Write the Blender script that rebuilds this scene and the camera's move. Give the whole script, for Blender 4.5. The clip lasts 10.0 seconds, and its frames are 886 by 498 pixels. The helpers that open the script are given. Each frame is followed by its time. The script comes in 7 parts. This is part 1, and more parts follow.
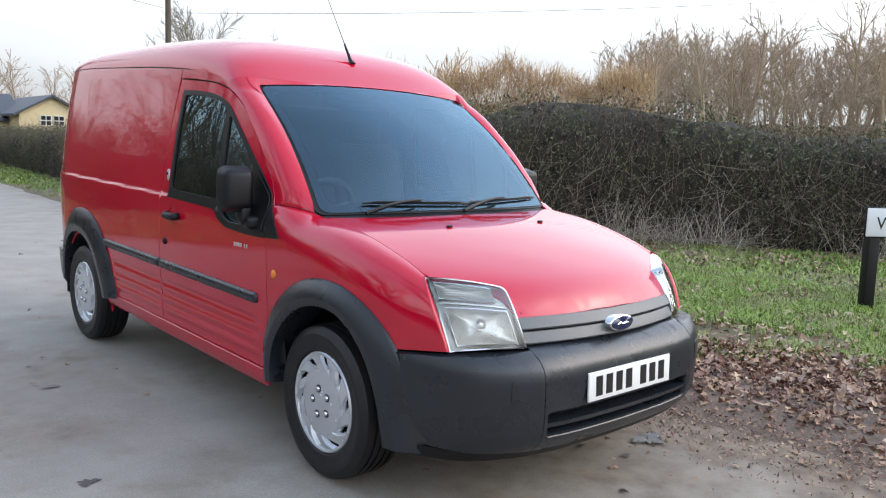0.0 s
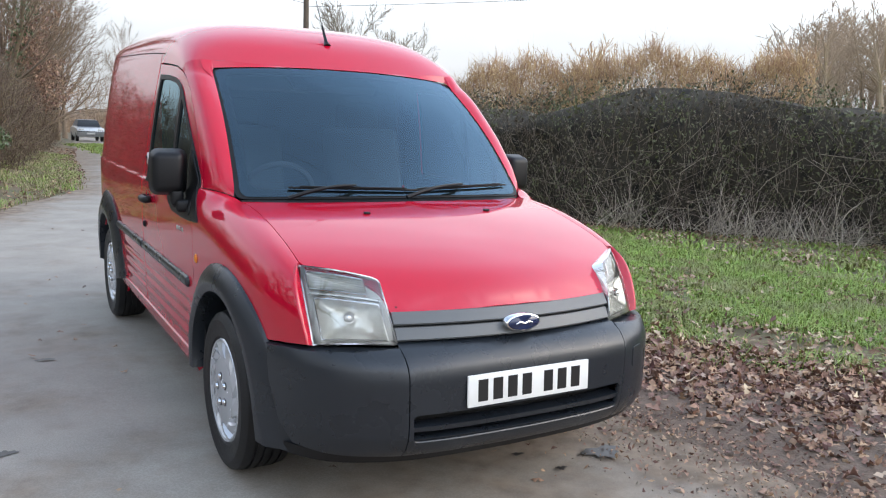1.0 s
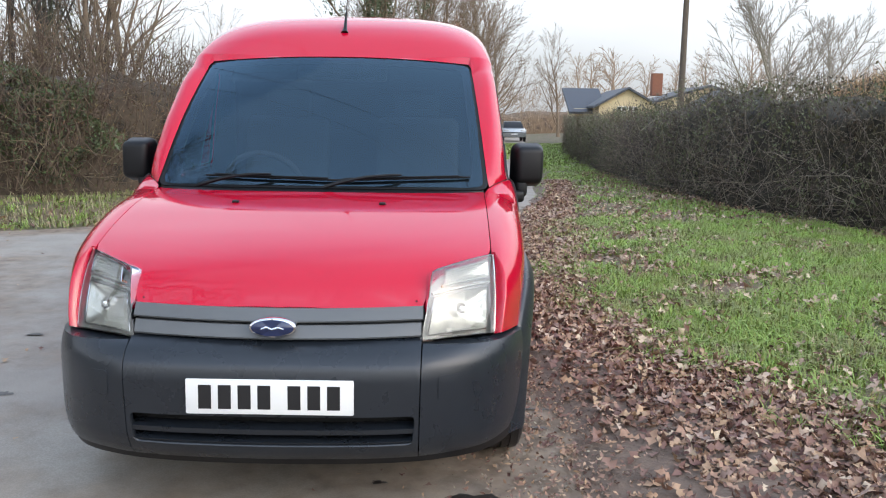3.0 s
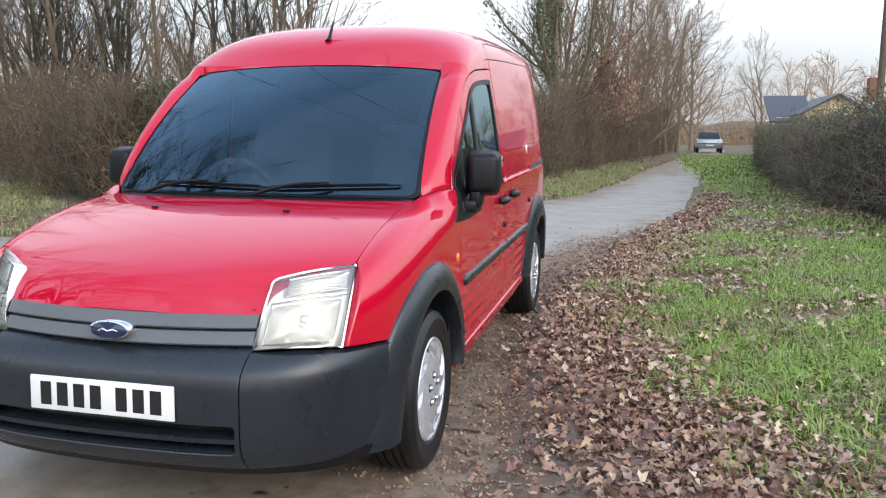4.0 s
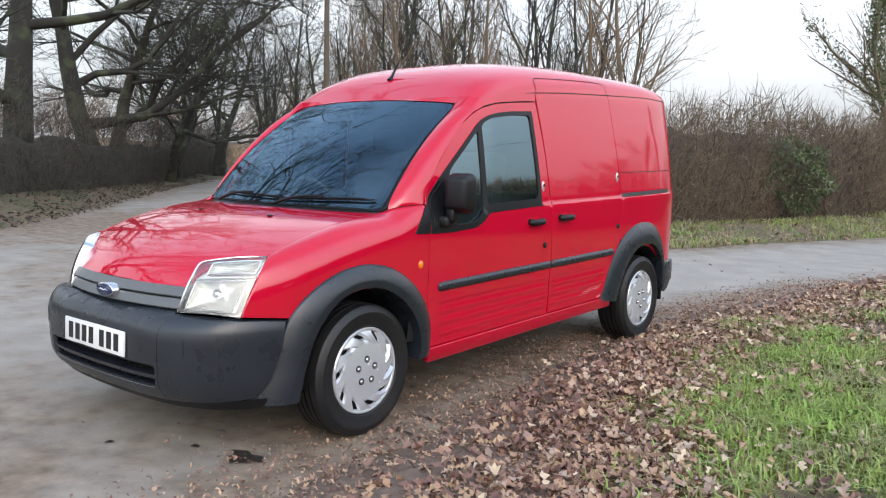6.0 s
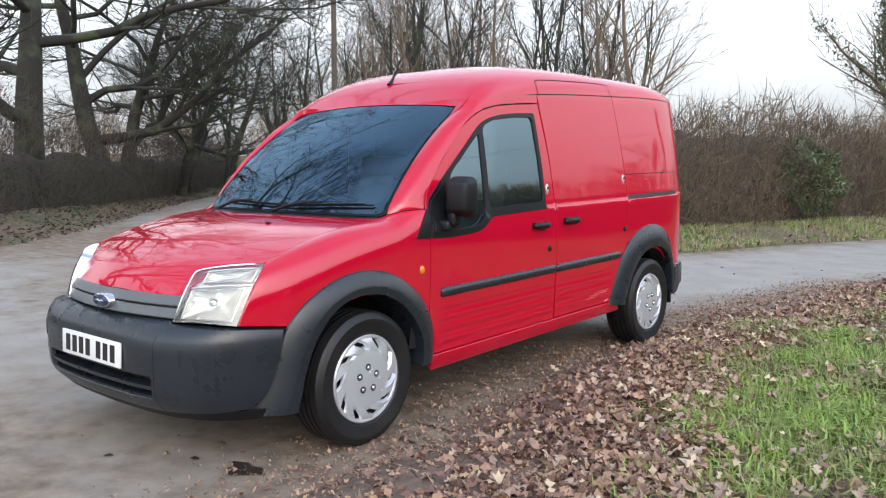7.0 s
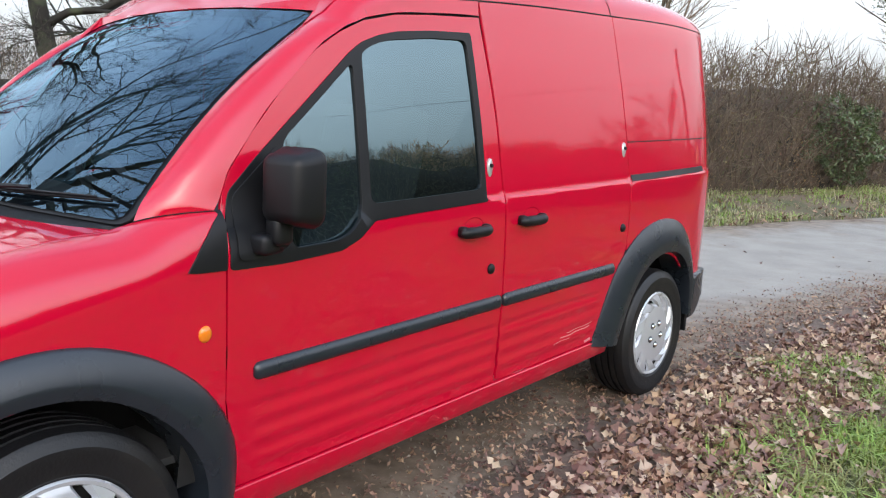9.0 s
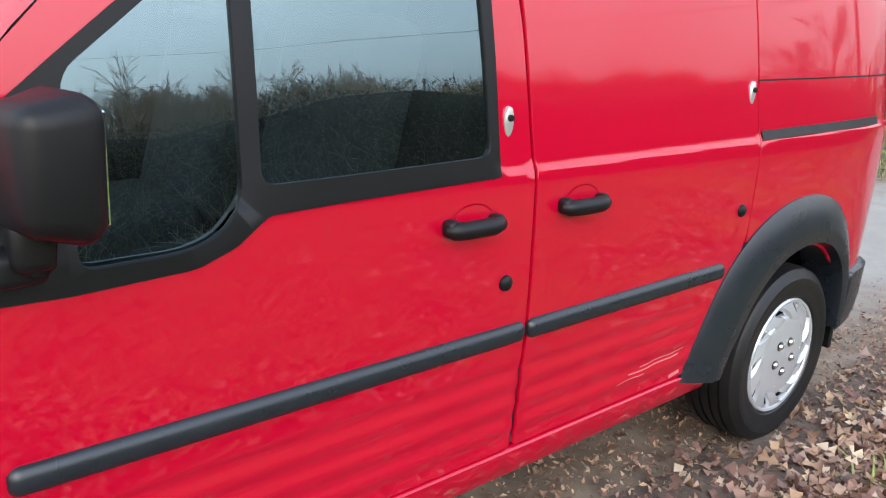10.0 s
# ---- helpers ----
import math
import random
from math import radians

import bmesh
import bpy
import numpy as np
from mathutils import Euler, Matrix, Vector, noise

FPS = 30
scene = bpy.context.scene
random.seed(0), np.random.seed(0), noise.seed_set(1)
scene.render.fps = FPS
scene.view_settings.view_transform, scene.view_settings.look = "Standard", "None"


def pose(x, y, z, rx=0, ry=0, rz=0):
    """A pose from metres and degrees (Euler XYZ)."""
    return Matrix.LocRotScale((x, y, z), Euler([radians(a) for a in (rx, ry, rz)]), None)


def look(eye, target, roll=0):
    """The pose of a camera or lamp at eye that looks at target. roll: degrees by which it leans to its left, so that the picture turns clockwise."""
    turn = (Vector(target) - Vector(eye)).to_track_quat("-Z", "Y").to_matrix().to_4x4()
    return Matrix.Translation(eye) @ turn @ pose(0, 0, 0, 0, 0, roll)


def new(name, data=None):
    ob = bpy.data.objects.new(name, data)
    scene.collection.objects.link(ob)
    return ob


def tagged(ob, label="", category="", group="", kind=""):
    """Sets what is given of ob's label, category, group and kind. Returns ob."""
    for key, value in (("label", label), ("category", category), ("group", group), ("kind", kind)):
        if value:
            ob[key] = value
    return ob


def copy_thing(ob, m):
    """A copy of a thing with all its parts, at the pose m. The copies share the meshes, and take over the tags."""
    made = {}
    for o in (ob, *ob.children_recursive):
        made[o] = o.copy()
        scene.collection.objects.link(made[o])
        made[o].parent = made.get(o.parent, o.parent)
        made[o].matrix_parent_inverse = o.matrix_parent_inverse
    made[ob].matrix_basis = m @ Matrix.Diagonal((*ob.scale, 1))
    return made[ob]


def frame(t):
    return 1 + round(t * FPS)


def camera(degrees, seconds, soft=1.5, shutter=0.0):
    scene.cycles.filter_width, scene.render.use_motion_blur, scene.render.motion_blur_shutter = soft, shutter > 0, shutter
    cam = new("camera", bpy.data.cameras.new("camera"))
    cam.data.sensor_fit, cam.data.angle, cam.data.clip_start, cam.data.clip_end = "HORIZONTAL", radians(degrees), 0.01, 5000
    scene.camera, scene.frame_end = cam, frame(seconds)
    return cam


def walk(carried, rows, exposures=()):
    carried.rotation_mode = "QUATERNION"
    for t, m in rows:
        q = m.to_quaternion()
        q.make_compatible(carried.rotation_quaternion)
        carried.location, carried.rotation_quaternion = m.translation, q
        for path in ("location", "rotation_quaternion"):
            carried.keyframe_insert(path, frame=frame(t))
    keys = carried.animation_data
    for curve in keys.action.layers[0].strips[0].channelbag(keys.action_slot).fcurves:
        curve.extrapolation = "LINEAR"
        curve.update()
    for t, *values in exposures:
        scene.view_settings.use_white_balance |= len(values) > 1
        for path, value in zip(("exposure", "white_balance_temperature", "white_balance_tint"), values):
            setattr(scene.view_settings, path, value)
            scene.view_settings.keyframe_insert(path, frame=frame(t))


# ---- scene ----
cam = camera(57.2, 10.0, soft=1.15, shutter=0.0)
PATH = [
    (0, (-2.596, -2.701, 1.355), (-1.284, -1.213, 1.107), 1.8),
    (0.5, (-2.16, -2.912, 1.347), (-0.982, -1.318, 1.08), 2.1),
    (1, (-1.674, -3.11, 1.352), (-0.675, -1.401, 1.069), 1.8),
    (1.5, (-1.186, -3.284, 1.388), (-0.391, -1.474, 1.082), 1.9),
    (2, (-0.636, -3.334, 1.376), (-0.081, -1.438, 1.064), 2.0),
    (2.5, (-0.044, -3.355, 1.356), (0.221, -1.397, 1.045), 1.5),
    (4, (1.651, -3.012, 1.323), (1.163, -1.093, 1.04), 0.3),
    (4.5, (2.219, -2.905, 1.339), (1.476, -1.066, 1.077), 0.9),
    (5, (2.753, -2.767, 1.383), (1.775, -1.042, 1.117), 1.7),
    (5.5, (3.156, -2.676, 1.395), (2.015, -1.055, 1.132), 1.9),
    (6, (3.475, -2.69, 1.317), (2.224, -1.146, 1.097), 1.3),
    (7.5, (3.472, -2.392, 1.284), (2.205, -0.855, 1.105), -0.2),
    (8, (3.114, -1.812, 1.314), (1.913, -0.217, 1.185), 1.7),
    (8.5, (2.794, -1.286, 1.334), (1.599, 0.305, 1.144), 1.8),
    (9, (2.532, -0.733, 1.351), (1.263, 0.776, 1.017), 2.3),
    (9.5, (2.327, -0.182, 1.335), (0.957, 1.198, 0.867), 2.1),
    (10, (2.068, 0.303, 1.354), (0.602, 1.555, 0.823), 3.2),
]
walk(cam, [(t, look(eye, target, roll)) for t, eye, target, roll in PATH], [(0.0, -0.12), (5.0, -0.08), (6.0, -0.14), (8.0, -0.14), (9.0, -0.04), (10.0, 0.16)])

# ---- sky and sun: a pale, thinly clouded winter afternoon ----
SUN_EL, SUN_AZ = 30.0, 128.0     # degrees; azimuth clockwise from +y
world = bpy.data.worlds.new("sky")
scene.world = world
world.use_nodes = True
wn, wl = world.node_tree.nodes, world.node_tree.links
wn.clear()
sky = wn.new("ShaderNodeTexSky")
sky.sky_type, sky.sun_disc = "NISHITA", False
sky.sun_elevation, sky.sun_rotation = radians(SUN_EL), radians(SUN_AZ)
sky.air_density, sky.dust_density, sky.ozone_density = 1.0, 4.0, 2.0
pale = wn.new("ShaderNodeHueSaturation")
pale.inputs["Saturation"].default_value = 0.9
coord = wn.new("ShaderNodeTexCoord")
stretch = wn.new("ShaderNodeMapping")
stretch.inputs["Scale"].default_value = (1.0, 1.0, 3.2)
cloud = wn.new("ShaderNodeTexNoise")
cloud.inputs["Scale"].default_value, cloud.inputs["Detail"].default_value = 2.2, 6.0
cover = wn.new("ShaderNodeMapRange")
cover.inputs["From Min"].default_value, cover.inputs["From Max"].default_value = 0.36, 0.66
cover.inputs["To Min"].default_value, cover.inputs["To Max"].default_value = 0.66, 0.90
veil = wn.new("ShaderNodeMix")
veil.data_type = "RGBA"
haze = wn.new("ShaderNodeMix")      # white cloud low down, brighter and bluer overhead
haze.data_type = "RGBA"
haze.inputs[6].default_value, haze.inputs[7].default_value = (7.3, 7.55, 7.9, 1), (4.5, 6.0, 8.4, 1)
wl.new(haze.outputs[2], veil.inputs[7])
back = wn.new("ShaderNodeBackground")
back.inputs["Strength"].default_value = 0.115
wout = wn.new("ShaderNodeOutputWorld")
wl.new(sky.outputs[0], pale.inputs["Color"])
wl.new(coord.outputs["Generated"], stretch.inputs["Vector"])
wl.new(stretch.outputs[0], cloud.inputs["Vector"])
wl.new(cloud.outputs["Fac"], cover.inputs["Value"])
# the cloud thins out towards the zenith
part_z = wn.new("ShaderNodeSeparateXYZ")
wl.new(coord.outputs["Generated"], part_z.inputs[0])
thin = wn.new("ShaderNodeMapRange")
thin.inputs["From Min"].default_value, thin.inputs["From Max"].default_value = 0.10, 0.85
thin.inputs["To Min"].default_value, thin.inputs["To Max"].default_value = 1.0, 0.85
wl.new(part_z.outputs["Z"], thin.inputs["Value"])
high = wn.new("ShaderNodeMapRange")
high.inputs["From Min"].default_value, high.inputs["From Max"].default_value = 0.26, 0.80
wl.new(part_z.outputs["Z"], high.inputs["Value"])
wl.new(high.outputs[0], haze.inputs[0])
both_v = wn.new("ShaderNodeMath")
both_v.operation = "MULTIPLY"
wl.new(cover.outputs[0], both_v.inputs[0])
wl.new(thin.outputs[0], both_v.inputs[1])
wl.new(both_v.outputs[0], veil.inputs[0])
wl.new(pale.outputs[0], veil.inputs[6])
# a bright veil of thin cloud half-way up the sky, brightest on the sun's side
toward = wn.new("ShaderNodeVectorMath")
toward.operation = "DOT_PRODUCT"
toward.inputs[1].default_value = (math.sin(radians(SUN_AZ)) * math.cos(radians(SUN_EL)), math.cos(radians(SUN_AZ)) * math.cos(radians(SUN_EL)), math.sin(radians(SUN_EL)))
wl.new(coord.outputs["Generated"], toward.inputs[0])


def sky_range(value, a, b, lo, hi):
    q = wn.new("ShaderNodeMapRange")
    q.interpolation_type = "SMOOTHSTEP"
    q.inputs["From Min"].default_value, q.inputs["From Max"].default_value = a, b
    q.inputs["To Min"].default_value, q.inputs["To Max"].default_value = lo, hi
    wl.new(value, q.inputs["Value"])
    return q.outputs[0]


def sky_math(kind, a, b):
    q = wn.new("ShaderNodeMath")
    q.operation = kind
    for k, value in enumerate((a, b)):
        if isinstance(value, float):
            q.inputs[k].default_value = value
        else:
            wl.new(value, q.inputs[k])
    return q.outputs[0]


veil_band = sky_math("MULTIPLY", sky_range(part_z.outputs["Z"], -0.04, 0.34, 0.0, 1.0), sky_range(part_z.outputs["Z"], 0.62, 0.98, 1.0, 0.25))
glow = sky_range(toward.outputs["Value"], -0.2, 1.0, 1.5, 2.7)
lit = sky_math("ADD", sky_math("MULTIPLY", veil_band, glow), 1.0)
shine = wn.new("ShaderNodeVectorMath")
shine.operation = "SCALE"
wl.new(veil.outputs[2], shine.inputs[0])
wl.new(lit, shine.inputs["Scale"])
wl.new(shine.outputs[0], back.inputs["Color"])
wl.new(back.outputs[0], wout.inputs["Surface"])

sun = new("sun", bpy.data.lights.new("sun", "SUN"))
sun.data.energy, sun.data.angle, sun.data.color = 0.5, radians(170), (1.0, 0.98, 0.96)
sa, se = radians(SUN_AZ), radians(SUN_EL)
sun.matrix_world = look((math.sin(sa) * math.cos(se) * 50, math.cos(sa) * math.cos(se) * 50, math.sin(se) * 50), (0, 0, 0))

# ---- tools ----
from mathutils.geometry import delaunay_2d_cdt

rng = np.random.default_rng(7)


def steps(pts):
    """A smooth curve through (x, y) pairs that never overshoots them."""
    p = np.array(pts, float)
    p = p[np.argsort(p[:, 0])]
    x, y = p[:, 0], p[:, 1]
    h, d = np.diff(x), np.diff(y) / np.diff(x)
    m = np.zeros(len(x))
    m[0], m[-1] = d[0], d[-1]
    for i in range(1, len(x) - 1):
        if d[i - 1] * d[i] > 0:
            w1, w2 = 2 * h[i] + h[i - 1], h[i] + 2 * h[i - 1]
            m[i] = (w1 + w2) / (w1 / d[i - 1] + w2 / d[i])

    def at(q):
        q = np.clip(np.asarray(q, float), x[0], x[-1])
        i = np.clip(np.searchsorted(x, q) - 1, 0, len(x) - 2)
        t = (q - x[i]) / h[i]
        return ((2 * t**3 - 3 * t**2 + 1) * y[i] + (t**3 - 2 * t**2 + t) * h[i] * m[i]
                + (3 * t**2 - 2 * t**3) * y[i + 1] + (t**3 - t**2) * h[i] * m[i + 1])
    return at


class Geo:
    """Vertices and faces, gathered piece by piece into one mesh."""
    def __init__(self):
        self.v, self.f, self.n = [], [], 0

    def add(self, verts, faces, flip=False):
        verts = np.asarray(verts, float).reshape(-1, 3)
        self.v.append(verts)
        n = self.n
        self.f += [tuple(n + i for i in (reversed(f) if flip else f)) for f in faces]
        self.n += len(verts)
        return self

    def moved(self, m):
        v = np.concatenate(self.v)
        a = np.array(m)
        self.v = [v @ a[:3, :3].T + a[:3, 3]]
        return self

    def mesh(self, name, angle=35):
        me = bpy.data.meshes.new(name)
        me.from_pydata(np.concatenate(self.v).tolist(), [], self.f)
        me.shade_smooth()
        me.set_sharp_from_angle(angle=radians(angle))
        return me


def fast_mesh(name, verts, faces, per):
    """A large mesh of faces with the same number of corners, from arrays."""
    me = bpy.data.meshes.new(name)
    verts, faces = np.asarray(verts, np.float32), np.asarray(faces, np.int32)
    me.vertices.add(len(verts))
    me.vertices.foreach_set("co", verts.ravel())
    me.loops.add(faces.size)
    me.loops.foreach_set("vertex_index", faces.ravel())
    me.polygons.add(len(faces))
    me.polygons.foreach_set("loop_start", np.arange(0, faces.size, per, dtype=np.int32))
    me.update(calc_edges=True)
    return me


def put(ob, material, parent=None, label=""):
    if isinstance(material, (list, tuple)):
        for m in material:
            ob.data.materials.append(m)
    else:
        ob.data.materials.append(material)
    if parent:
        ob.parent = parent
    if label:
        ob["label"] = label
    return ob


def part(name, geo, material, parent=None, label="", angle=35):
    """One mesh object out of a Geo or a bmesh, under a thing or a part of it."""
    if isinstance(geo, Geo):
        me = geo.mesh(name, angle)
    else:
        me = bpy.data.meshes.new(name)
        geo.normal_update()
        geo.to_mesh(me)
        geo.free()
        me.shade_smooth()
        me.set_sharp_from_angle(angle=radians(angle))
    return put(new(name, me), material, parent, label)


def thing(name, label, category, at=(0, 0, 0), group="", kind=""):
    ob = new(name)
    ob.location = at
    ob.empty_display_size = 0.2
    return tagged(ob, label, category, group, kind)


def block(sx, sy, sz, at=(0, 0, 0), bevel=0.0, seg=2, turn=(0, 0, 0)):
    """A box with rounded edges, as a bmesh, centred at at."""
    bm = bmesh.new()
    bmesh.ops.create_cube(bm, size=1)
    bmesh.ops.scale(bm, vec=(sx, sy, sz), verts=bm.verts)
    if bevel:
        bmesh.ops.bevel(bm, geom=bm.edges[:], offset=bevel, segments=seg, profile=0.5, affect="EDGES")
    bmesh.ops.transform(bm, matrix=pose(*at, *turn), verts=bm.verts)
    return bm


def grid_faces(nu, nv, closed_u=False, closed_v=False):
    out = []
    for i in range(nu if closed_u else nu - 1):
        for j in range(nv if closed_v else nv - 1):
            a, b = i * nv + j, ((i + 1) % nu) * nv + j
            c, d = ((i + 1) % nu) * nv + (j + 1) % nv, i * nv + (j + 1) % nv
            out.append((a, b, c, d))
    return out


def tube(points, radii, sides=8, cap=True):
    """A round bar along points."""
    p = np.array(points, float)
    r = np.broadcast_to(np.asarray(radii, float), (len(p),))
    tan = np.gradient(p, axis=0)
    tan /= np.linalg.norm(tan, axis=1)[:, None] + 1e-9
    ref = np.array([0, 0, 1.0]) if abs(tan[:, 2]).mean() < 0.8 else np.array([1.0, 0, 0])
    s = np.cross(tan, ref)
    s /= np.linalg.norm(s, axis=1)[:, None] + 1e-9
    u = np.cross(s, tan)
    a = np.linspace(0, 2 * np.pi, sides, endpoint=False)
    v = p[:, None] + r[:, None, None] * (np.cos(a)[None, :, None] * s[:, None] + np.sin(a)[None, :, None] * u[:, None])
    f = [tuple(reversed(q)) for q in grid_faces(len(p), sides, closed_v=True)]
    if cap:
        f += [tuple(range(sides)), tuple(range(len(v.reshape(-1, 3)) - 1, len(v.reshape(-1, 3)) - 1 - sides, -1))]
    return v.reshape(-1, 3), f


def spin(profile, sides=48, axis="x"):
    """A turned body: profile rows of (along, radius) about the x axis."""
    pr = np.array(profile, float)
    a = np.linspace(0, 2 * np.pi, sides, endpoint=False)
    v = np.stack([np.broadcast_to(pr[:, 0], (sides, len(pr))), np.cos(a)[:, None] * pr[:, 1], np.sin(a)[:, None] * pr[:, 1]], -1)
    return v.reshape(-1, 3), grid_faces(sides, len(pr), closed_u=True)


def inside(pts, poly):
    x, y = pts[:, 0], pts[:, 1]
    res = np.zeros(len(pts), bool)
    q = np.roll(poly, -1, axis=0)
    for (x0, y0), (x1, y1) in zip(poly, q):
        cross = (y0 > y) != (y1 > y)
        with np.errstate(divide="ignore", invalid="ignore"):
            res ^= cross & (x < (x1 - x0) * (y - y0) / (y1 - y0 if y1 != y0 else 1e-12) + x0)
    return res


def dense(poly, step):
    """The closed polygon with points at most step apart."""
    p = np.array(poly, float)
    out = []
    for a, b in zip(p, np.roll(p, -1, axis=0)):
        n = max(1, int(math.ceil(np.linalg.norm(b - a) / step)))
        out += [a + (b - a) * k / n for k in range(n)]
    return np.array(out)


def rounded(poly, r, n=4):
    """The closed polygon with its corners rounded."""
    p = np.array(poly, float)
    out = []
    for a, b, c in zip(np.roll(p, 1, axis=0), p, np.roll(p, -1, axis=0)):
        u, w = a - b, c - b
        lu, lw = np.linalg.norm(u), np.linalg.norm(w)
        k = min(r, 0.45 * lu, 0.45 * lw)
        s, e = b + u / lu * k, b + w / lw * k
        for t in np.linspace(0, 1, n + 1):
            out.append((1 - t) ** 2 * s + 2 * t * (1 - t) * b + t * t * e)
    return np.array(out)


def shrink(poly, d):
    """The closed polygon, pulled in by d on all sides (out, where d is negative)."""
    p = np.array(poly, float)
    area = (p[:, 0] * np.roll(p[:, 1], -1) - np.roll(p[:, 0], -1) * p[:, 1]).sum()
    e = np.roll(p, -1, axis=0) - p
    e /= np.linalg.norm(e, axis=1)[:, None] + 1e-9
    n = np.stack([-e[:, 1], e[:, 0]], 1) * (1 if area > 0 else -1)
    m = n + np.roll(n, 1, axis=0)
    m /= np.maximum((m * m).sum(1), 0.6)[:, None] / 2
    return p + m * d


def patch(name, poly, fmap, material, parent, du=0.05, dv=0.05, holes=(), side=1, flange=0.012, lift=0.0, step=0.03, label=""):
    """A piece of a curved skin: the outline poly (and holes) in the plane of (u, v), laid on the surface fmap with turned-in edges."""
    rings = [dense(poly, step)] + [dense(h, step) for h in holes]
    pts, edges = [], []
    for ring in rings:
        n0 = len(pts)
        pts += ring.tolist()
        edges += [(n0 + k, n0 + (k + 1) % len(ring)) for k in range(len(ring))]
    lo, hi = rings[0].min(0), rings[0].max(0)
    gu, gv = np.meshgrid(np.arange(lo[0] + du / 2, hi[0], du), np.arange(lo[1] + dv / 2, hi[1], dv), indexing="ij")
    g = np.stack([gu.ravel(), gv.ravel()], 1)
    keep = inside(g, rings[0])
    for h in rings[1:]:
        keep &= ~inside(g, h)
    g = g[keep]
    edge = np.concatenate(rings)
    if len(g):
        scale = np.array([1 / du, 1 / dv])
        far = np.array([(((edge - q) * scale) ** 2).sum(1).min() > 0.16 for q in g])
        pts += g[far].tolist()
    out = delaunay_2d_cdt([Vector(q) for q in pts], edges, [], 0, 1e-6)
    uv = np.array([(q.x, q.y) for q in out[0]])
    tris = np.array([f for f in out[2] if len(f) == 3])
    mid = uv[tris].mean(1)
    ok = inside(mid, rings[0])
    for h in rings[1:]:
        ok &= ~inside(mid, h)
    tris = tris[ok]
    e = 2e-3
    p = fmap(uv[:, 0], uv[:, 1])
    tu = fmap(uv[:, 0] + e, uv[:, 1]) - fmap(uv[:, 0] - e, uv[:, 1])
    tv = fmap(uv[:, 0], uv[:, 1] + e) - fmap(uv[:, 0], uv[:, 1] - e)
    n = np.cross(tu, tv)
    n /= np.linalg.norm(n, axis=1)[:, None] + 1e-12
    # outward: away from the middle of the van
    centre = np.array([0, np.clip(p[:, 1].mean(), 0.2, 3.2), 0.7])
    if ((p - centre) * n).sum() < 0:
        n = -n
    p = p + n * lift
    a, b, c = p[tris[:, 0]], p[tris[:, 1]], p[tris[:, 2]]
    wrong = (np.cross(b - a, c - a) * n[tris[:, 0]]).sum(1) < 0
    tris[wrong] = tris[wrong][:, ::-1]
    # turned-in edge
    count = {}
    for t in tris.tolist():
        for i in range(3):
            count[(t[i], t[(i + 1) % 3])] = True
    rim = [k for k in count if (k[1], k[0]) not in count]
    verts, norms, faces = p.tolist(), n.tolist(), tris.tolist()
    if flange:
        for i, j in rim:
            d = p[j] - p[i]
            o = np.cross(d, n[i])
            o /= np.linalg.norm(o) + 1e-9
            k = len(verts)
            verts += [p[i].tolist(), p[j].tolist(), (p[j] - n[j] * flange).tolist(), (p[i] - n[i] * flange).tolist()]
            norms += [(o * 0.8 + n[i] * 0.6).tolist(), (o * 0.8 + n[j] * 0.6).tolist(), o.tolist(), o.tolist()]
            faces.append([k + 1, k, k + 3, k + 2])
    verts, norms = np.array(verts), np.array(norms)
    if side < 0:
        verts[:, 0] *= -1
        norms[:, 0] *= -1
        faces = [f[::-1] for f in faces]
    me = bpy.data.meshes.new(name)
    me.from_pydata(verts.tolist(), [], faces)
    me.shade_smooth()
    me.normals_split_custom_set_from_vertices(norms.tolist())
    return put(new(name, me), material, parent, label)


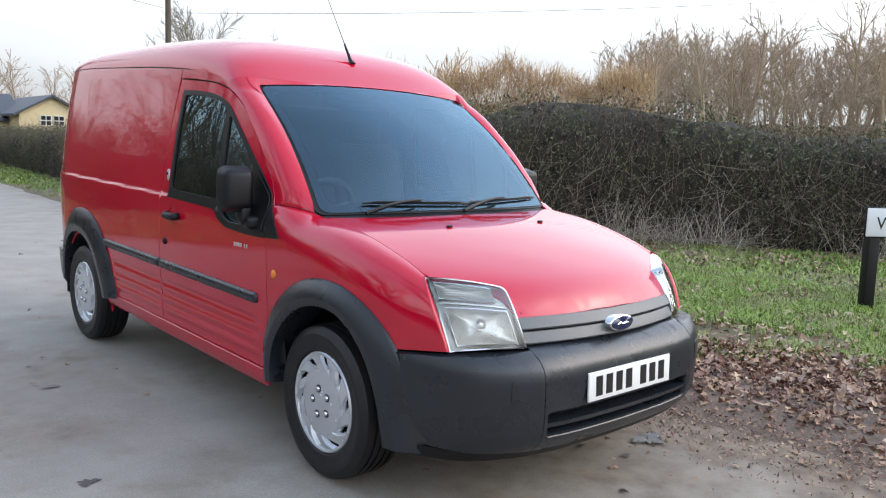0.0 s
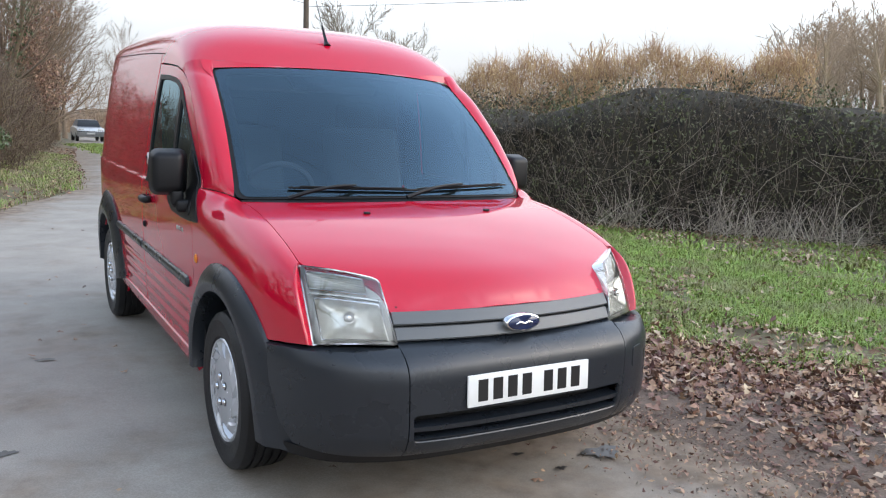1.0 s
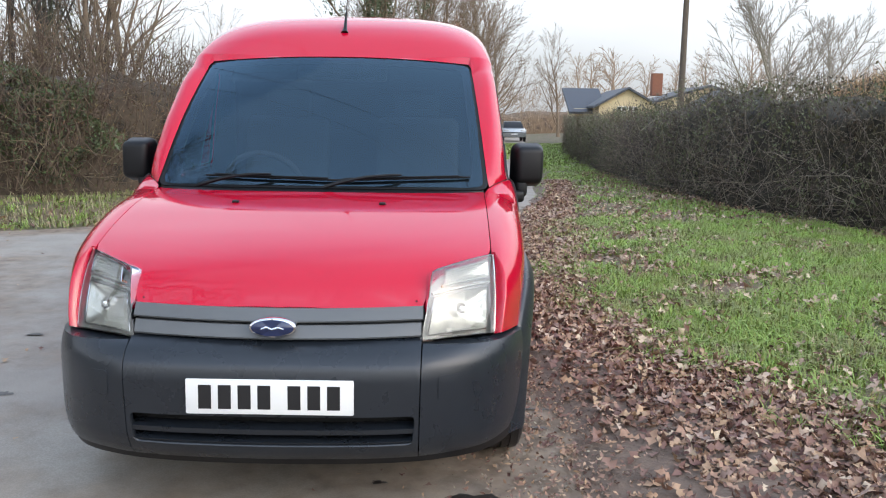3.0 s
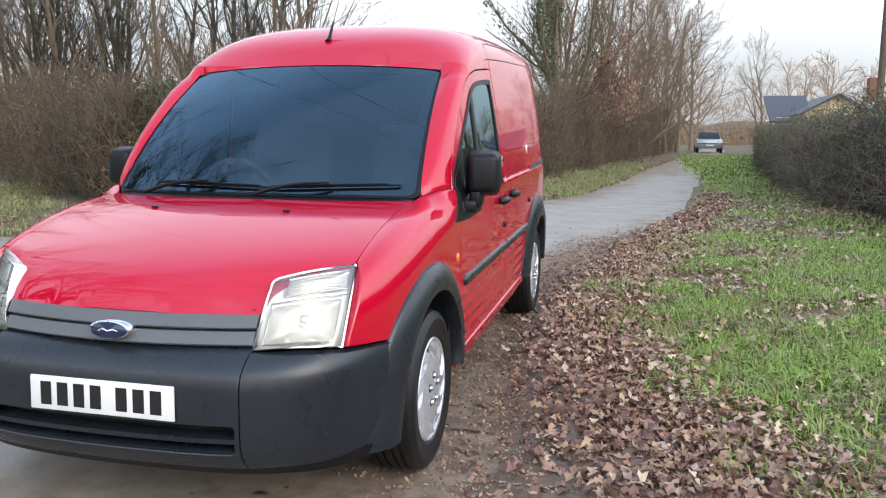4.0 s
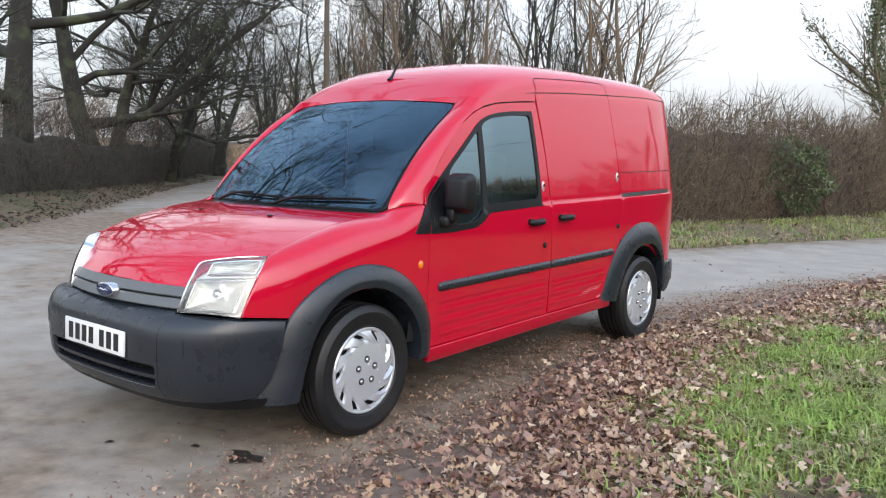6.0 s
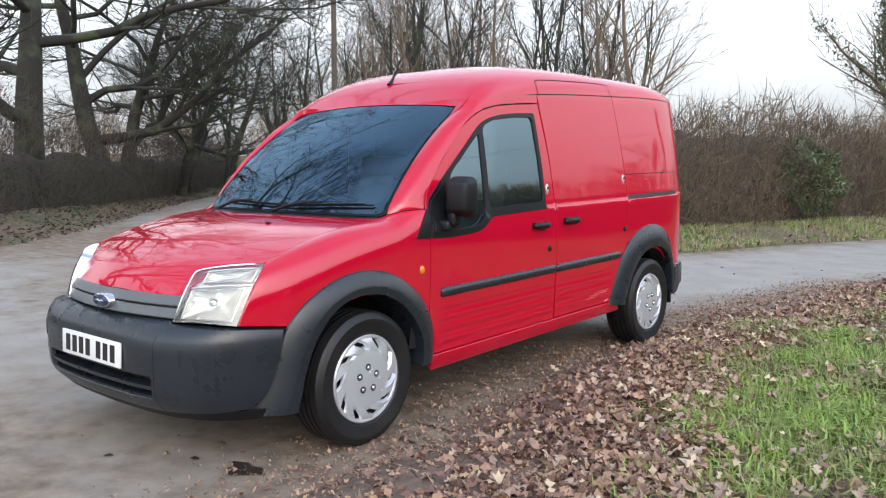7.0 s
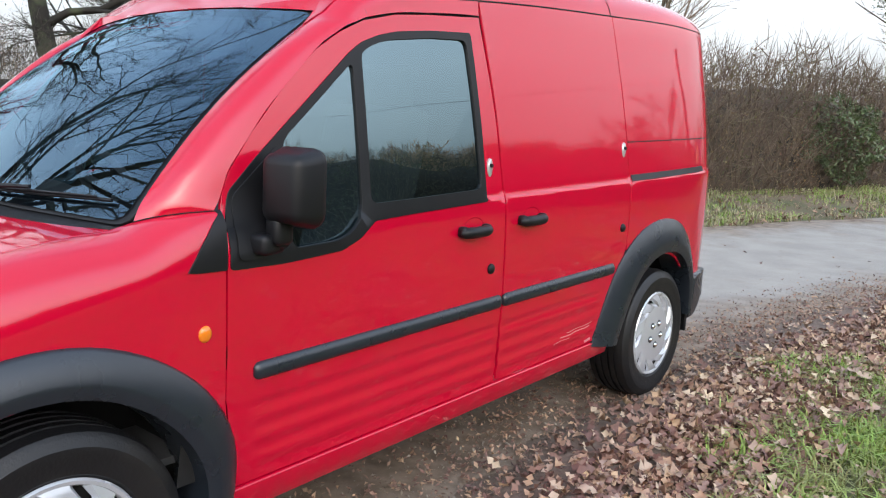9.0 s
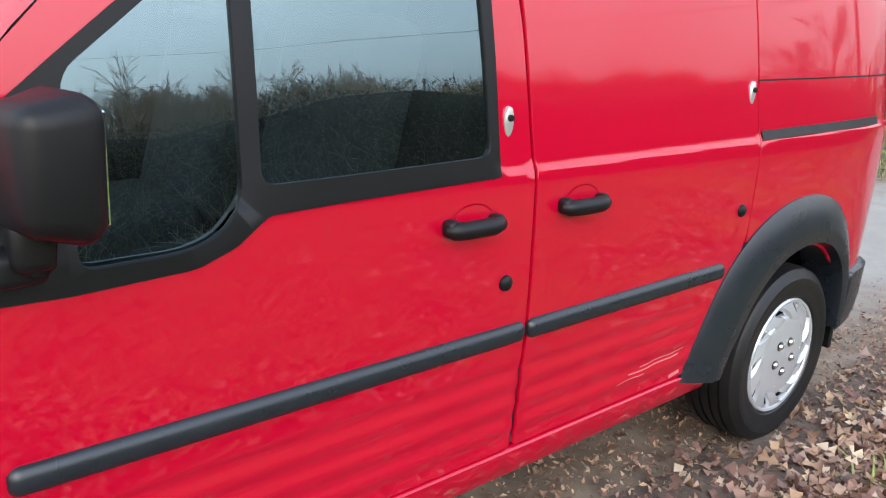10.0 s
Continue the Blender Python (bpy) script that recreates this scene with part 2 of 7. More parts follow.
# ---- materials ----
def material(name, colour, rough=0.5, metal=0.0, spread=0.15, scale=20.0, fine=None, bump=0.0, second=None, second_scale=3.0,
             second_range=(0.5, 0.65), coat=0.0, per=None, per_range=(0.65, 1.4), rough_spread=0.1, spec=0.5, coat_rough=0.03, coat_ior=1.5):
    """A procedural surface: a base colour that varies at a fine and a broad scale, with relief. per: 'island' or 'object' for a random shift by piece."""
    m = bpy.data.materials.new(name)
    m.use_nodes = True
    nt = m.node_tree
    n, l = nt.nodes, nt.links
    b = n["Principled BSDF"]
    b.inputs["Metallic"].default_value = metal
    b.inputs["Specular IOR Level"].default_value = spec
    b.inputs["Coat Weight"].default_value = coat
    b.inputs["Coat Roughness"].default_value = coat_rough
    b.inputs["Coat IOR"].default_value = coat_ior
    tc = n.new("ShaderNodeTexCoord")
    n1 = n.new("ShaderNodeTexNoise")
    n1.inputs["Scale"].default_value, n1.inputs["Detail"].default_value = scale, 5.0
    l.new(tc.outputs["Object"], n1.inputs["Vector"])
    c = np.array(colour)
    ramp = n.new("ShaderNodeMix")
    ramp.data_type = "RGBA"
    ramp.inputs[6].default_value = (*np.clip(c * (1 - spread), 0, 1), 1)
    ramp.inputs[7].default_value = (*np.clip(c * (1 + spread), 0, 1), 1)
    l.new(n1.outputs["Fac"], ramp.inputs[0])
    col = ramp.outputs[2]
    if second is not None:
        n2 = n.new("ShaderNodeTexNoise")
        n2.inputs["Scale"].default_value, n2.inputs["Detail"].default_value = second_scale, 6.0
        l.new(tc.outputs["Object"], n2.inputs["Vector"])
        mr = n.new("ShaderNodeMapRange")
        mr.inputs["From Min"].default_value, mr.inputs["From Max"].default_value = second_range
        l.new(n2.outputs["Fac"], mr.inputs["Value"])
        mx = n.new("ShaderNodeMix")
        mx.data_type = "RGBA"
        mx.inputs[7].default_value = (*second, 1)
        l.new(mr.outputs[0], mx.inputs[0])
        l.new(col, mx.inputs[6])
        col = mx.outputs[2]
    if per:
        if per == "island":
            src = n.new("ShaderNodeNewGeometry").outputs["Random Per Island"]
        else:
            src = n.new("ShaderNodeObjectInfo").outputs["Random"]
        hs = n.new("ShaderNodeHueSaturation")
        mv = n.new("ShaderNodeMapRange")
        mv.inputs["To Min"].default_value, mv.inputs["To Max"].default_value = per_range
        l.new(src, mv.inputs["Value"])
        l.new(mv.outputs[0], hs.inputs["Value"])
        mh = n.new("ShaderNodeMath")
        mh.operation = "MULTIPLY_ADD"
        mh.inputs[1].default_value, mh.inputs[2].default_value = 0.05, 0.475
        l.new(src, mh.inputs[0])
        l.new(mh.outputs[0], hs.inputs["Hue"])
        l.new(col, hs.inputs["Color"])
        col = hs.outputs[0]
    l.new(col, b.inputs["Base Color"])
    rr = n.new("ShaderNodeMapRange")
    rr.inputs["To Min"].default_value, rr.inputs["To Max"].default_value = max(0.02, rough - rough_spread), min(1, rough + rough_spread)
    l.new(n1.outputs["Fac"], rr.inputs["Value"])
    l.new(rr.outputs[0], b.inputs["Roughness"])
    if bump:
        n3 = n.new("ShaderNodeTexNoise")
        n3.inputs["Scale"].default_value, n3.inputs["Detail"].default_value = fine or scale * 4, 4.0
        l.new(tc.outputs["Object"], n3.inputs["Vector"])
        bp = n.new("ShaderNodeBump")
        bp.inputs["Strength"].default_value, bp.inputs["Distance"].default_value = bump, 0.01
        l.new(n3.outputs["Fac"], bp.inputs["Height"])
        l.new(bp.outputs[0], b.inputs["Normal"])
    return m


def pane(name, tint, f0=1.5, rough=0.0, gloss=(1.0, 1.0, 1.0)):
    """Glass: clear with a tint, glossy by Fresnel."""
    m = bpy.data.materials.new(name)
    m.use_nodes = True
    n, l = m.node_tree.nodes, m.node_tree.links
    n.clear()
    tr, gl, fr, mx, out = (n.new("ShaderNodeBsdfTransparent"), n.new("ShaderNodeBsdfGlossy"), n.new("ShaderNodeFresnel"),
                           n.new("ShaderNodeMixShader"), n.new("ShaderNodeOutputMaterial"))
    tr.inputs["Color"].default_value = (*tint, 1)
    gl.inputs["Roughness"].default_value = rough
    gl.inputs["Color"].default_value = (*gloss, 1)
    fr.inputs["IOR"].default_value = f0
    l.new(fr.outputs[0], mx.inputs[0])
    l.new(tr.outputs[0], mx.inputs[1])
    l.new(gl.outputs[0], mx.inputs[2])
    l.new(mx.outputs[0], out.inputs["Surface"])
    return m


RED = material("red_paint", (0.50, 0.0010, 0.024), 0.5, spread=0.04, scale=3, coat=1.0, rough_spread=0.05, coat_rough=0.035, spec=0.02, coat_ior=1.66)
PLASTIC = material("grey_plastic", (0.014, 0.018, 0.024), 0.29, spread=0.12, scale=9, spec=0.6, bump=0.08, fine=900)
BLACK = material("black_plastic", (0.005, 0.005, 0.006), 0.46, spread=0.2, scale=12, spec=0.35)
GRILLE = material("grille_plastic", (0.105, 0.112, 0.116), 0.38, spread=0.08, scale=14)
RUBBER = material("tyre_rubber", (0.006, 0.006, 0.007), 0.50, spread=0.25, scale=14, bump=0.15, fine=120, second=(0.014, 0.012, 0.010), second_scale=6, second_range=(0.52, 0.75))
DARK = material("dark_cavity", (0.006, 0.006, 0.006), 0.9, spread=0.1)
SILVER = material("silver_trim", (0.58, 0.60, 0.63), 0.24, metal=0.45, spread=0.04, scale=20, coat=0.5)
CHROME = material("chrome", (0.75, 0.75, 0.77), 0.10, metal=1.0, spread=0.03, rough_spread=0.04)
STEEL = material("lock_steel", (0.66, 0.66, 0.65), 0.35, metal=0.7, spread=0.08)
BLUE = material("blue_oval", (0.012, 0.022, 0.075), 0.2, spread=0.05, coat=0.6)
WHITE = material("plate_white", (0.78, 0.78, 0.76), 0.35, spread=0.03, scale=30)
INK = material("plate_black", (0.012, 0.012, 0.013), 0.4, spread=0.05)
AMBER = material("amber_lens", (0.75, 0.20, 0.012), 0.18, spread=0.1, coat=0.5)
LAMP = material("lamp_reflector", (0.66, 0.66, 0.61), 0.24, metal=0.7, spread=0.06, scale=12, bump=0.55, fine=20)
LAMP_BODY = material("lamp_housing", (0.62, 0.625, 0.60), 0.32, metal=0.35, spread=0.06, scale=20)
FABRIC = material("seat_fabric", (0.085, 0.095, 0.10), 0.9, spread=0.25, scale=90, bump=0.3, fine=500)
CABIN = material("cabin_plastic", (0.075, 0.078, 0.082), 0.7, spread=0.15, scale=30)
GLASS = pane("tinted_glass", (0.36, 0.46, 0.47), 2.75, 0.0, (0.66, 0.90, 1.0))
SCREEN = pane("windscreen_glass", (0.42, 0.55, 0.62), 2.0, 0.0, (0.54, 0.80, 1.0))
LENS = pane("lamp_lens", (0.98, 0.99, 0.98), 1.9)
MIRROR = material("mirror_face", (0.85, 0.86, 0.88), 0.03, metal=1.0, spread=0.01, rough_spread=0.01)
SCRATCH = material("bare_scratch", (0.56, 0.17, 0.18), 0.6, spread=0.2)


# ---- the van: nose towards -y, front axle at y = 0, tyres on z = 0 ----
van = thing("van", "red high-roof panel van with dark grey bumpers parked on the lane", "van")

GAP = 0.0028
RAKE = 0.022
body_w = steps([(0.26, 0.800), (0.32, 0.832), (0.40, 0.842), (0.62, 0.850), (0.85, 0.857), (1.00, 0.858), (1.053, 0.8563), (1.0585, 0.8530), (1.0625, 0.8470),
                (1.10, 0.842), (1.25, 0.825), (1.45, 0.797), (1.62, 0.768), (1.74, 0.746), (1.80, 0.730), (1.90, 0.70)])
front_in = steps([(-0.62, 0.120), (-0.50, 0.070), (-0.40, 0.040), (-0.20, 0.014), (0.05, 0.004), (0.35, 0.0), (2.9, 0.0), (3.20, 0.006), (3.42, 0.030), (3.54, 0.07), (3.61, 0.14)])
upper_in = steps([(0.20, 0.052), (0.45, 0.030), (0.75, 0.012), (1.1, 0.0), (3.6, 0.0)])
roof_c = steps([(0.80, 1.600), (0.87, 1.655), (0.95, 1.722), (1.04, 1.790), (1.15, 1.848), (1.30, 1.895), (1.5, 1.928), (1.8, 1.950), (2.3, 1.965), (3.0, 1.962), (3.35, 1.940), (3.5, 1.905), (3.6, 1.850)])
gutter = steps([(0.80, 1.555), (0.89, 1.597), (1.0, 1.636), (1.2, 1.684), (1.49, 1.722), (2.41, 1.775), (3.2, 1.802), (3.6, 1.80)])
bonnet_p = steps([(-0.80, 0.715), (-0.77, 0.748), (-0.735, 0.797), (-0.68, 0.845), (-0.607, 0.884), (-0.4, 0.957), (-0.144, 1.017), (0.1, 1.047), (0.35, 1.078)])


def side_x(y, z):
    """Half the van's width."""
    zl = z - RAKE * (y - 1.5)
    x = body_w(zl) - front_in(y) - np.clip((zl - 1.0) / 0.12, 0, 1) * upper_in(y)
    rib = np.clip((zl - 0.372) / 0.02, 0, 1) * np.clip((0.612 - zl) / 0.02, 0, 1) * np.clip((y - 0.50) / 0.06, 0, 1) * np.clip((2.36 - y) / 0.06, 0, 1)
    return x - rib * 0.0042 * (0.5 - 0.5 * np.cos((zl - 0.372) * 2 * np.pi / 0.060))


def side_map(y, z):
    return np.stack([side_x(y, z), y, z], -1)


def pane_map(y, z):
    """The side glass: it runs on straight below the waist step."""
    zu = np.maximum(z, 1.12)
    return np.stack([side_x(y, zu) + (zu - z) * 0.09, y, z], -1)


def roof_map(y, v):
    """v from 0 at the gutter to 1 at the middle; below 0 it runs down the side."""
    zg, zc = gutter(y), roof_c(y)
    xg = side_x(y, zg)
    t = np.clip(v, 0, 1.2)
    h = zc - zg
    x = (1 - t) ** 3 * xg + 3 * (1 - t) ** 2 * t * (xg - 0.10 * h - 0.01) + 3 * (1 - t) * t * t * (xg * 0.70)
    z = (1 - t) ** 3 * zg + 3 * (1 - t) ** 2 * t * (zg + 0.86 * h) + 3 * (1 - t) * t * t * (zc + 0.0) + t**3 * zc
    low = v < 0
    return np.stack([np.where(low, side_x(y, zg + v), x), y, np.where(low, zg + v, z)], -1)


def bonnet_map(x, y):
    return np.stack([x, y, bonnet_p(y - 0.062 * (x / 0.46) ** 2)], -1)


wing_xe = steps([(-0.7, 0.70), (0.16, 0.700), (0.24, 0.716), (0.31, 0.760), (0.373, 0.793), (0.44, 0.818)])
wing_rise = steps([(-0.7, 0.0), (0.20, 0.0), (0.31, 0.030), (0.373, 0.040), (0.44, 0.045)])
wing_zr = steps([(-0.64, 0.655), (-0.5, 0.70), (-0.3, 0.78), (0.0, 0.865), (0.25, 0.925), (0.44, 0.965)])


def wing_map(y, v):
    """v from 0 on the side to 1 at the bonnet's edge; below 0 it runs down the side, in metres."""
    zr = wing_zr(y)
    xb = side_x(y, zr)
    xe = np.minimum(wing_xe(y), xb - 0.004)
    zt = bonnet_map(wing_xe(y), np.minimum(y, 0.24))[..., 2] + wing_rise(y)
    a = np.clip(v, 0, 1.15) * np.pi / 2
    p = 0.86
    x = xe + (xb - xe) * np.sign(np.cos(a)) * np.abs(np.cos(a)) ** p
    z = zr + (zt - zr) * np.sin(a) ** p
    low = v < 0
    return np.stack([np.where(low, side_x(y, zr + v), x), y, np.where(low, zr + v, z)], -1)


def wing_v(y, z):
    return z - float(wing_zr(y))


def screen_map(x, s):
    """The windscreen: s from 0 at the bottom to 1 at the top."""
    half = 0.720 - 0.070 * s
    k = 1 - (x / half) ** 2
    y = 0.245 + 0.650 * s - (0.085 - 0.035 * s) * k - 0.035 * np.sin(np.pi * s)
    z = 1.056 + 0.568 * s + (0.004 + 0.024 * s) * k + 0.022 * np.sin(np.pi * s)
    return np.stack([x, y, z], -1)


def arc(cy, cz, ry, rz, a0, a1, n=22):
    a = np.radians(np.linspace(a0, a1, n))
    return np.stack([cy + ry * np.cos(a), cz + rz * np.sin(a)], 1)


FRONT_HOLE = arc(-0.005, 0.31, 0.385, 0.40, -10, 190)
REAR_HOLE = arc(2.905, 0.315, 0.385, 0.40, -10, 190)

WINDOW = [(0.4400, 0.944), (0.62, 0.944), (0.815, 0.957), (0.885, 0.985), (0.945, 1.043), (1.10, 1.052), (1.492, 1.068), (1.478, 1.30),
          (1.455, 1.612), (1.25, 1.600), (1.10, 1.583), (1.02, 1.566), (0.95, 1.540), (0.90, 1.508), (0.77, 1.398), (0.648, 1.295), (0.554, 1.213), (0.470, 1.132), (0.4475, 1.05)]
DOOR = [(0.459, 0.350), (1.598, 0.375), (1.606, 0.70), (1.592, 1.06), (1.566, 1.35), (1.515, 1.672), (1.25, 1.652), (1.10, 1.636), (0.965, 1.605), (0.87, 1.563),
        (0.78, 1.508), (0.66, 1.400), (0.545, 1.275), (0.475, 1.182), (0.450, 1.125), (0.436, 1.05), (0.433, 0.95), (0.431, 0.60)]


def roof_v(y, x):
    vs = np.linspace(0, 1, 200)
    return float(np.interp(-x, -roof_map(np.full(200, y), vs)[:, 0], vs))


def cap_corner():
    """Where the roof meets the windscreen's upper corner."""
    p = screen_map(np.array([0.650]), np.array([1.0]))[0]
    return p[1] + 0.012, roof_v(p[1] + 0.012, p[0])


def body_side(side):
    s = "red painted steel"
    # dark inner skin, seen in the shut lines
    inner = [(0.30, 0.40), (2.4, 0.40), (2.52, 0.60), (2.75, 0.74), (3.1, 0.74), (3.3, 0.5), (3.5, 0.5), (3.5, 1.79), (1.5, 1.71), (1.0, 1.62), (0.84, 1.53), (0.52, 1.16), (0.36, 0.98)]
    patch("inner_skin", inner, side_map, DARK, van, 0.12, 0.06, [rounded(shrink(WINDOW, 0.012), 0.04)], side, 0.0, -0.014)
    wing = [(0.430, wing_v(0.43, 0.60)), (0.456, wing_v(0.456, 0.345))]
    hole = [(y, wing_v(y, z)) for y, z in FRONT_HOLE if y > -0.395]
    wing += hole[1:]
    wing += [(-0.40, wing_v(-0.40, 0.62)), (-0.50, wing_v(-0.50, 0.630)), (-0.612, wing_v(-0.612, 0.640)), (-0.585, 0.25), (-0.54, 0.55), (-0.47, 0.90), (-0.455, 1.0)]
    wing += [(y, 1.0) for y in np.linspace(-0.40, 0.425, 20)]
    patch("front_wing", wing, wing_map, RED, van, 0.04, 0.04, (), side, label=s)
    trim = rounded([(0.322, wing_v(0.322, 0.962)), (0.345, wing_v(0.345, 0.945)), (0.4305, wing_v(0.4305, 0.943)), (0.434, 0.5), (0.434, 0.94), (0.420, 0.72), (0.385, 0.40), (0.345, 0.14)], 0.006)
    patch("corner_trim", trim, wing_map, BLACK, van, 0.03, 0.05, (), side, 0.008, 0.006)
    door = patch("front_door", shrink(DOOR, GAP), side_map, RED, van, 0.05, 0.007, [rounded(shrink(WINDOW, 0.006), 0.014)], side, label=s)
    seal = patch("window_seal", rounded([(q, z - (0.016 if 0.9 < q and z < 1.1 else 0.004 if z < 1.0 else 0)) for q, z in WINDOW], 0.014), side_map, BLACK, door, 0.04, 0.04, [rounded(q, 0.03) for q in SEAL_HOLES], side, 0.016, 0.005)
    for q in GLASS_PANES:
        g = patch("window_glass", rounded(q, 0.03), pane_map, GLASS, door, 0.08, 0.08, (), side, 0.0, -0.003)
        g.visible_shadow = False
    patch("mirror_mount", rounded([(0.462, 0.962), (0.620, 0.958), (0.624, 1.250), (0.475, 1.118)], 0.02), side_map, BLACK, door, 0.05, 0.05, (), side, 0.012, 0.010)
    handle(door, 1.41, 0.957, side)
    lock_plate(door, 1.517, 1.165, side)
    barrel(door, 1.524, 0.812, side)
    moulding(door, 0.515, 1.597, side)
    if side > 0:
        sl = [(1.612, 0.377), (2.415, 0.396), (2.45, 0.55), (2.50, 0.70), (2.528, 0.80), (2.528, 1.08), (2.495, 1.40), *[(float(q), float(gutter(q)) + 0.0012) for q in np.linspace(2.452, 1.524, 9)], (1.572, 1.35), (1.598, 1.06), (1.612, 0.70)]
        slide = patch("sliding_door", shrink(sl, GAP), side_map, RED, van, 0.05, 0.007, (), side, label=s)
        handle(slide, 1.751, 0.971, side)
        lock_plate(slide, 2.478, 1.216, side)
        barrel(slide, 2.473, 0.879, side)
        moulding(slide, 1.608, 2.425, side)
        scratch = Geo()
        for y0, z0, w, h in ((2.04, 0.455, 0.23, 0.004), (2.09, 0.470, 0.20, 0.003), (1.99, 0.440, 0.12, 0.0025), (2.24, 0.400, 0.05, 0.010)):
            yy = np.linspace(y0, y0 + w, 7)
            zz = z0 + 0.06 * (yy - y0) + 0.002 * np.sin(yy * 50)
            v = np.concatenate([side_map(yy, zz), side_map(yy, zz + h)])
            v[:, 0] += 0.0012
            scratch.add(v, [(i, i + 1, i + 8, i + 7) for i in range(6)])
        part("scratch", scratch, SCRATCH, slide, "pale scuffed scratches through the paint")
        q0, front = 2.534, [(2.534, 0.80), (2.534, 1.08), (2.501, 1.40), (2.458, 1.7745)]
    else:
        q0, front = 1.612, [(1.604, 0.377), (1.612, 0.70), (1.598, 1.06), (1.572, 1.35), (1.524, 1.7225)]
    hole = [(y, z) for y, z in REAR_HOLE]
    if side > 0:
        hole = [h for h in hole if h[0] > 2.56 or h[1] > 0.6]
    quarter = front[::-1] + ([(2.42, 0.396)] if side < 0 else []) + hole[::-1] + [(3.36, 0.30), (3.58, 0.33), (3.60, 0.55), (3.60, 1.2), (3.585, 1.70), (3.575, 1.775), (3.54, 1.800)]
    quarter += [(float(q), float(gutter(q)) - 0.0015) for q in np.linspace(3.45, 2.56 if side > 0 else 1.62, 10)]
    quarter = np.array(quarter)
    rear = patch("rear_side_panel", quarter, side_map, RED, van, 0.05, 0.009, (), side, label=s)
    if side > 0:
        strip(rear, "door_rail", 2.535, 3.34, 1.094, 1.114, 0.026, 0.004, BLACK, side)
        strip(rear, "panel_seam", 2.51, 3.50, 1.250, 1.270, 0.0045, 0.0012, DARK, side)
    else:
        moulding(rear, 1.608, 2.475, side)
        for k, w in enumerate((0.012, 0.016, 0.016, 0.016, 0.004, 0.014)):
            yy = 0.725 - 0.021 * k - (0.012 if k > 3 else 0)
            part("letter_bar", block(0.003, w, 0.018, (-float(side_x(yy, 0.885)) - 0.001, yy, 0.885), 0.001, 1), STEEL, door)
    sill = [(0.47, 0.268), (2.45, 0.318), (2.42, 0.388), (0.458, 0.343)]
    patch("sill", sill, side_map, RED, van, 0.08, 0.02, (), side, 0.03, 0.007, label=s)
    # A-pillar between the windscreen and the door
    yy = np.array([0.432, 0.446, 0.475, 0.60, 0.80, 0.895, 0.965])
    zz = np.array([1.083, 1.115, 1.185, 1.338, 1.524, 1.580, 1.607])
    outer = side_map(yy, zz)
    outer[0] = wing_map(np.array([0.425]), np.array([1.0]))[0]
    so = np.array([0.06, 0.08, 0.18, 0.39, 0.73, 0.88, 0.95])
    t = np.linspace(0, 1, 30)
    po = np.stack([np.interp(t, np.linspace(0, 1, 7), outer[:, k]) for k in range(3)], 1)
    ss = np.interp(t, np.linspace(0, 1, 7), so)
    ss[0] = 0.0
    pi = screen_map(0.7205 - 0.070 * ss, ss)
    w = np.linspace(0, 1, 9)
    rows = po[:, None] * (1 - w)[None, :, None] + pi[:, None] * w[None, :, None]
    bul = (4 * w * (1 - w))[None, :, None] * np.array([0.016, -0.020, 0.012])
    rows = rows + bul
    # the foot of the pillar lies along the wing
    foot = wing_map(np.linspace(0.425, 0.26, 9), np.full(9, 1.0))
    rows[0] = foot
    for k in range(1, 8):
        q = (1 - k / 8) ** 2 * 0.8
        rows[k] = rows[k] * (1 - q) + foot * q
    v, f = tube((foot + [0.0008, -0.001, 0.0012]) * [side, 1, 1], 0.0016, 6)
    part("pillar_joint", Geo().add(v, f), DARK, van)
    # and its top runs into the roof
    c0 = cap_corner()
    yy = np.linspace(0.985, c0[0], 9)
    vv = np.linspace(1.616 - float(gutter(0.985)), c0[1], 9)
    head_row = roof_map(yy, vv)
    rows[-1] = head_row
    rows[-2] = rows[-2] * 0.5 + (rows[-3] + head_row) * 0.25
    # small fillet between pillar, roof and screen corner
    lift = np.array([0.0, -0.0018, 0.0022])
    fan = np.array([head_row[8], screen_map(np.array([0.640]), np.array([1.0]))[0], screen_map(np.array([0.655]), np.array([0.955]))[0],
                    screen_map(np.array([0.664]), np.array([0.90]))[0], rows[-3][7], rows[-2][6], head_row[6]]) + lift
    mid = fan.mean(0) + lift
    fan = np.vstack([fan, mid]) * [side, 1, 1]
    part("pillar_fillet", Geo().add(fan, [(i, (i + 1) % 7, 7) for i in range(7)], flip=side > 0), RED, van, "", 80)
    rows[..., 0] *= side
    part("a_pillar", Geo().add(rows.reshape(-1, 3), grid_faces(30, 9), flip=side < 0), RED, van, s, 80)


SEAL_HOLES = [[(0.635, 0.975), (0.80, 0.982), (0.86, 1.004), (0.905, 1.060), (0.905, 1.482), (0.80, 1.392), (0.64, 1.258)],
              [(0.940, 1.075), (1.10, 1.080), (1.466, 1.094), (1.452, 1.30), (1.428, 1.586), (1.25, 1.577), (1.05, 1.553), (0.980, 1.530), (0.940, 1.507)]]
GLASS_PANES = [shrink(q, -0.008) for q in SEAL_HOLES]


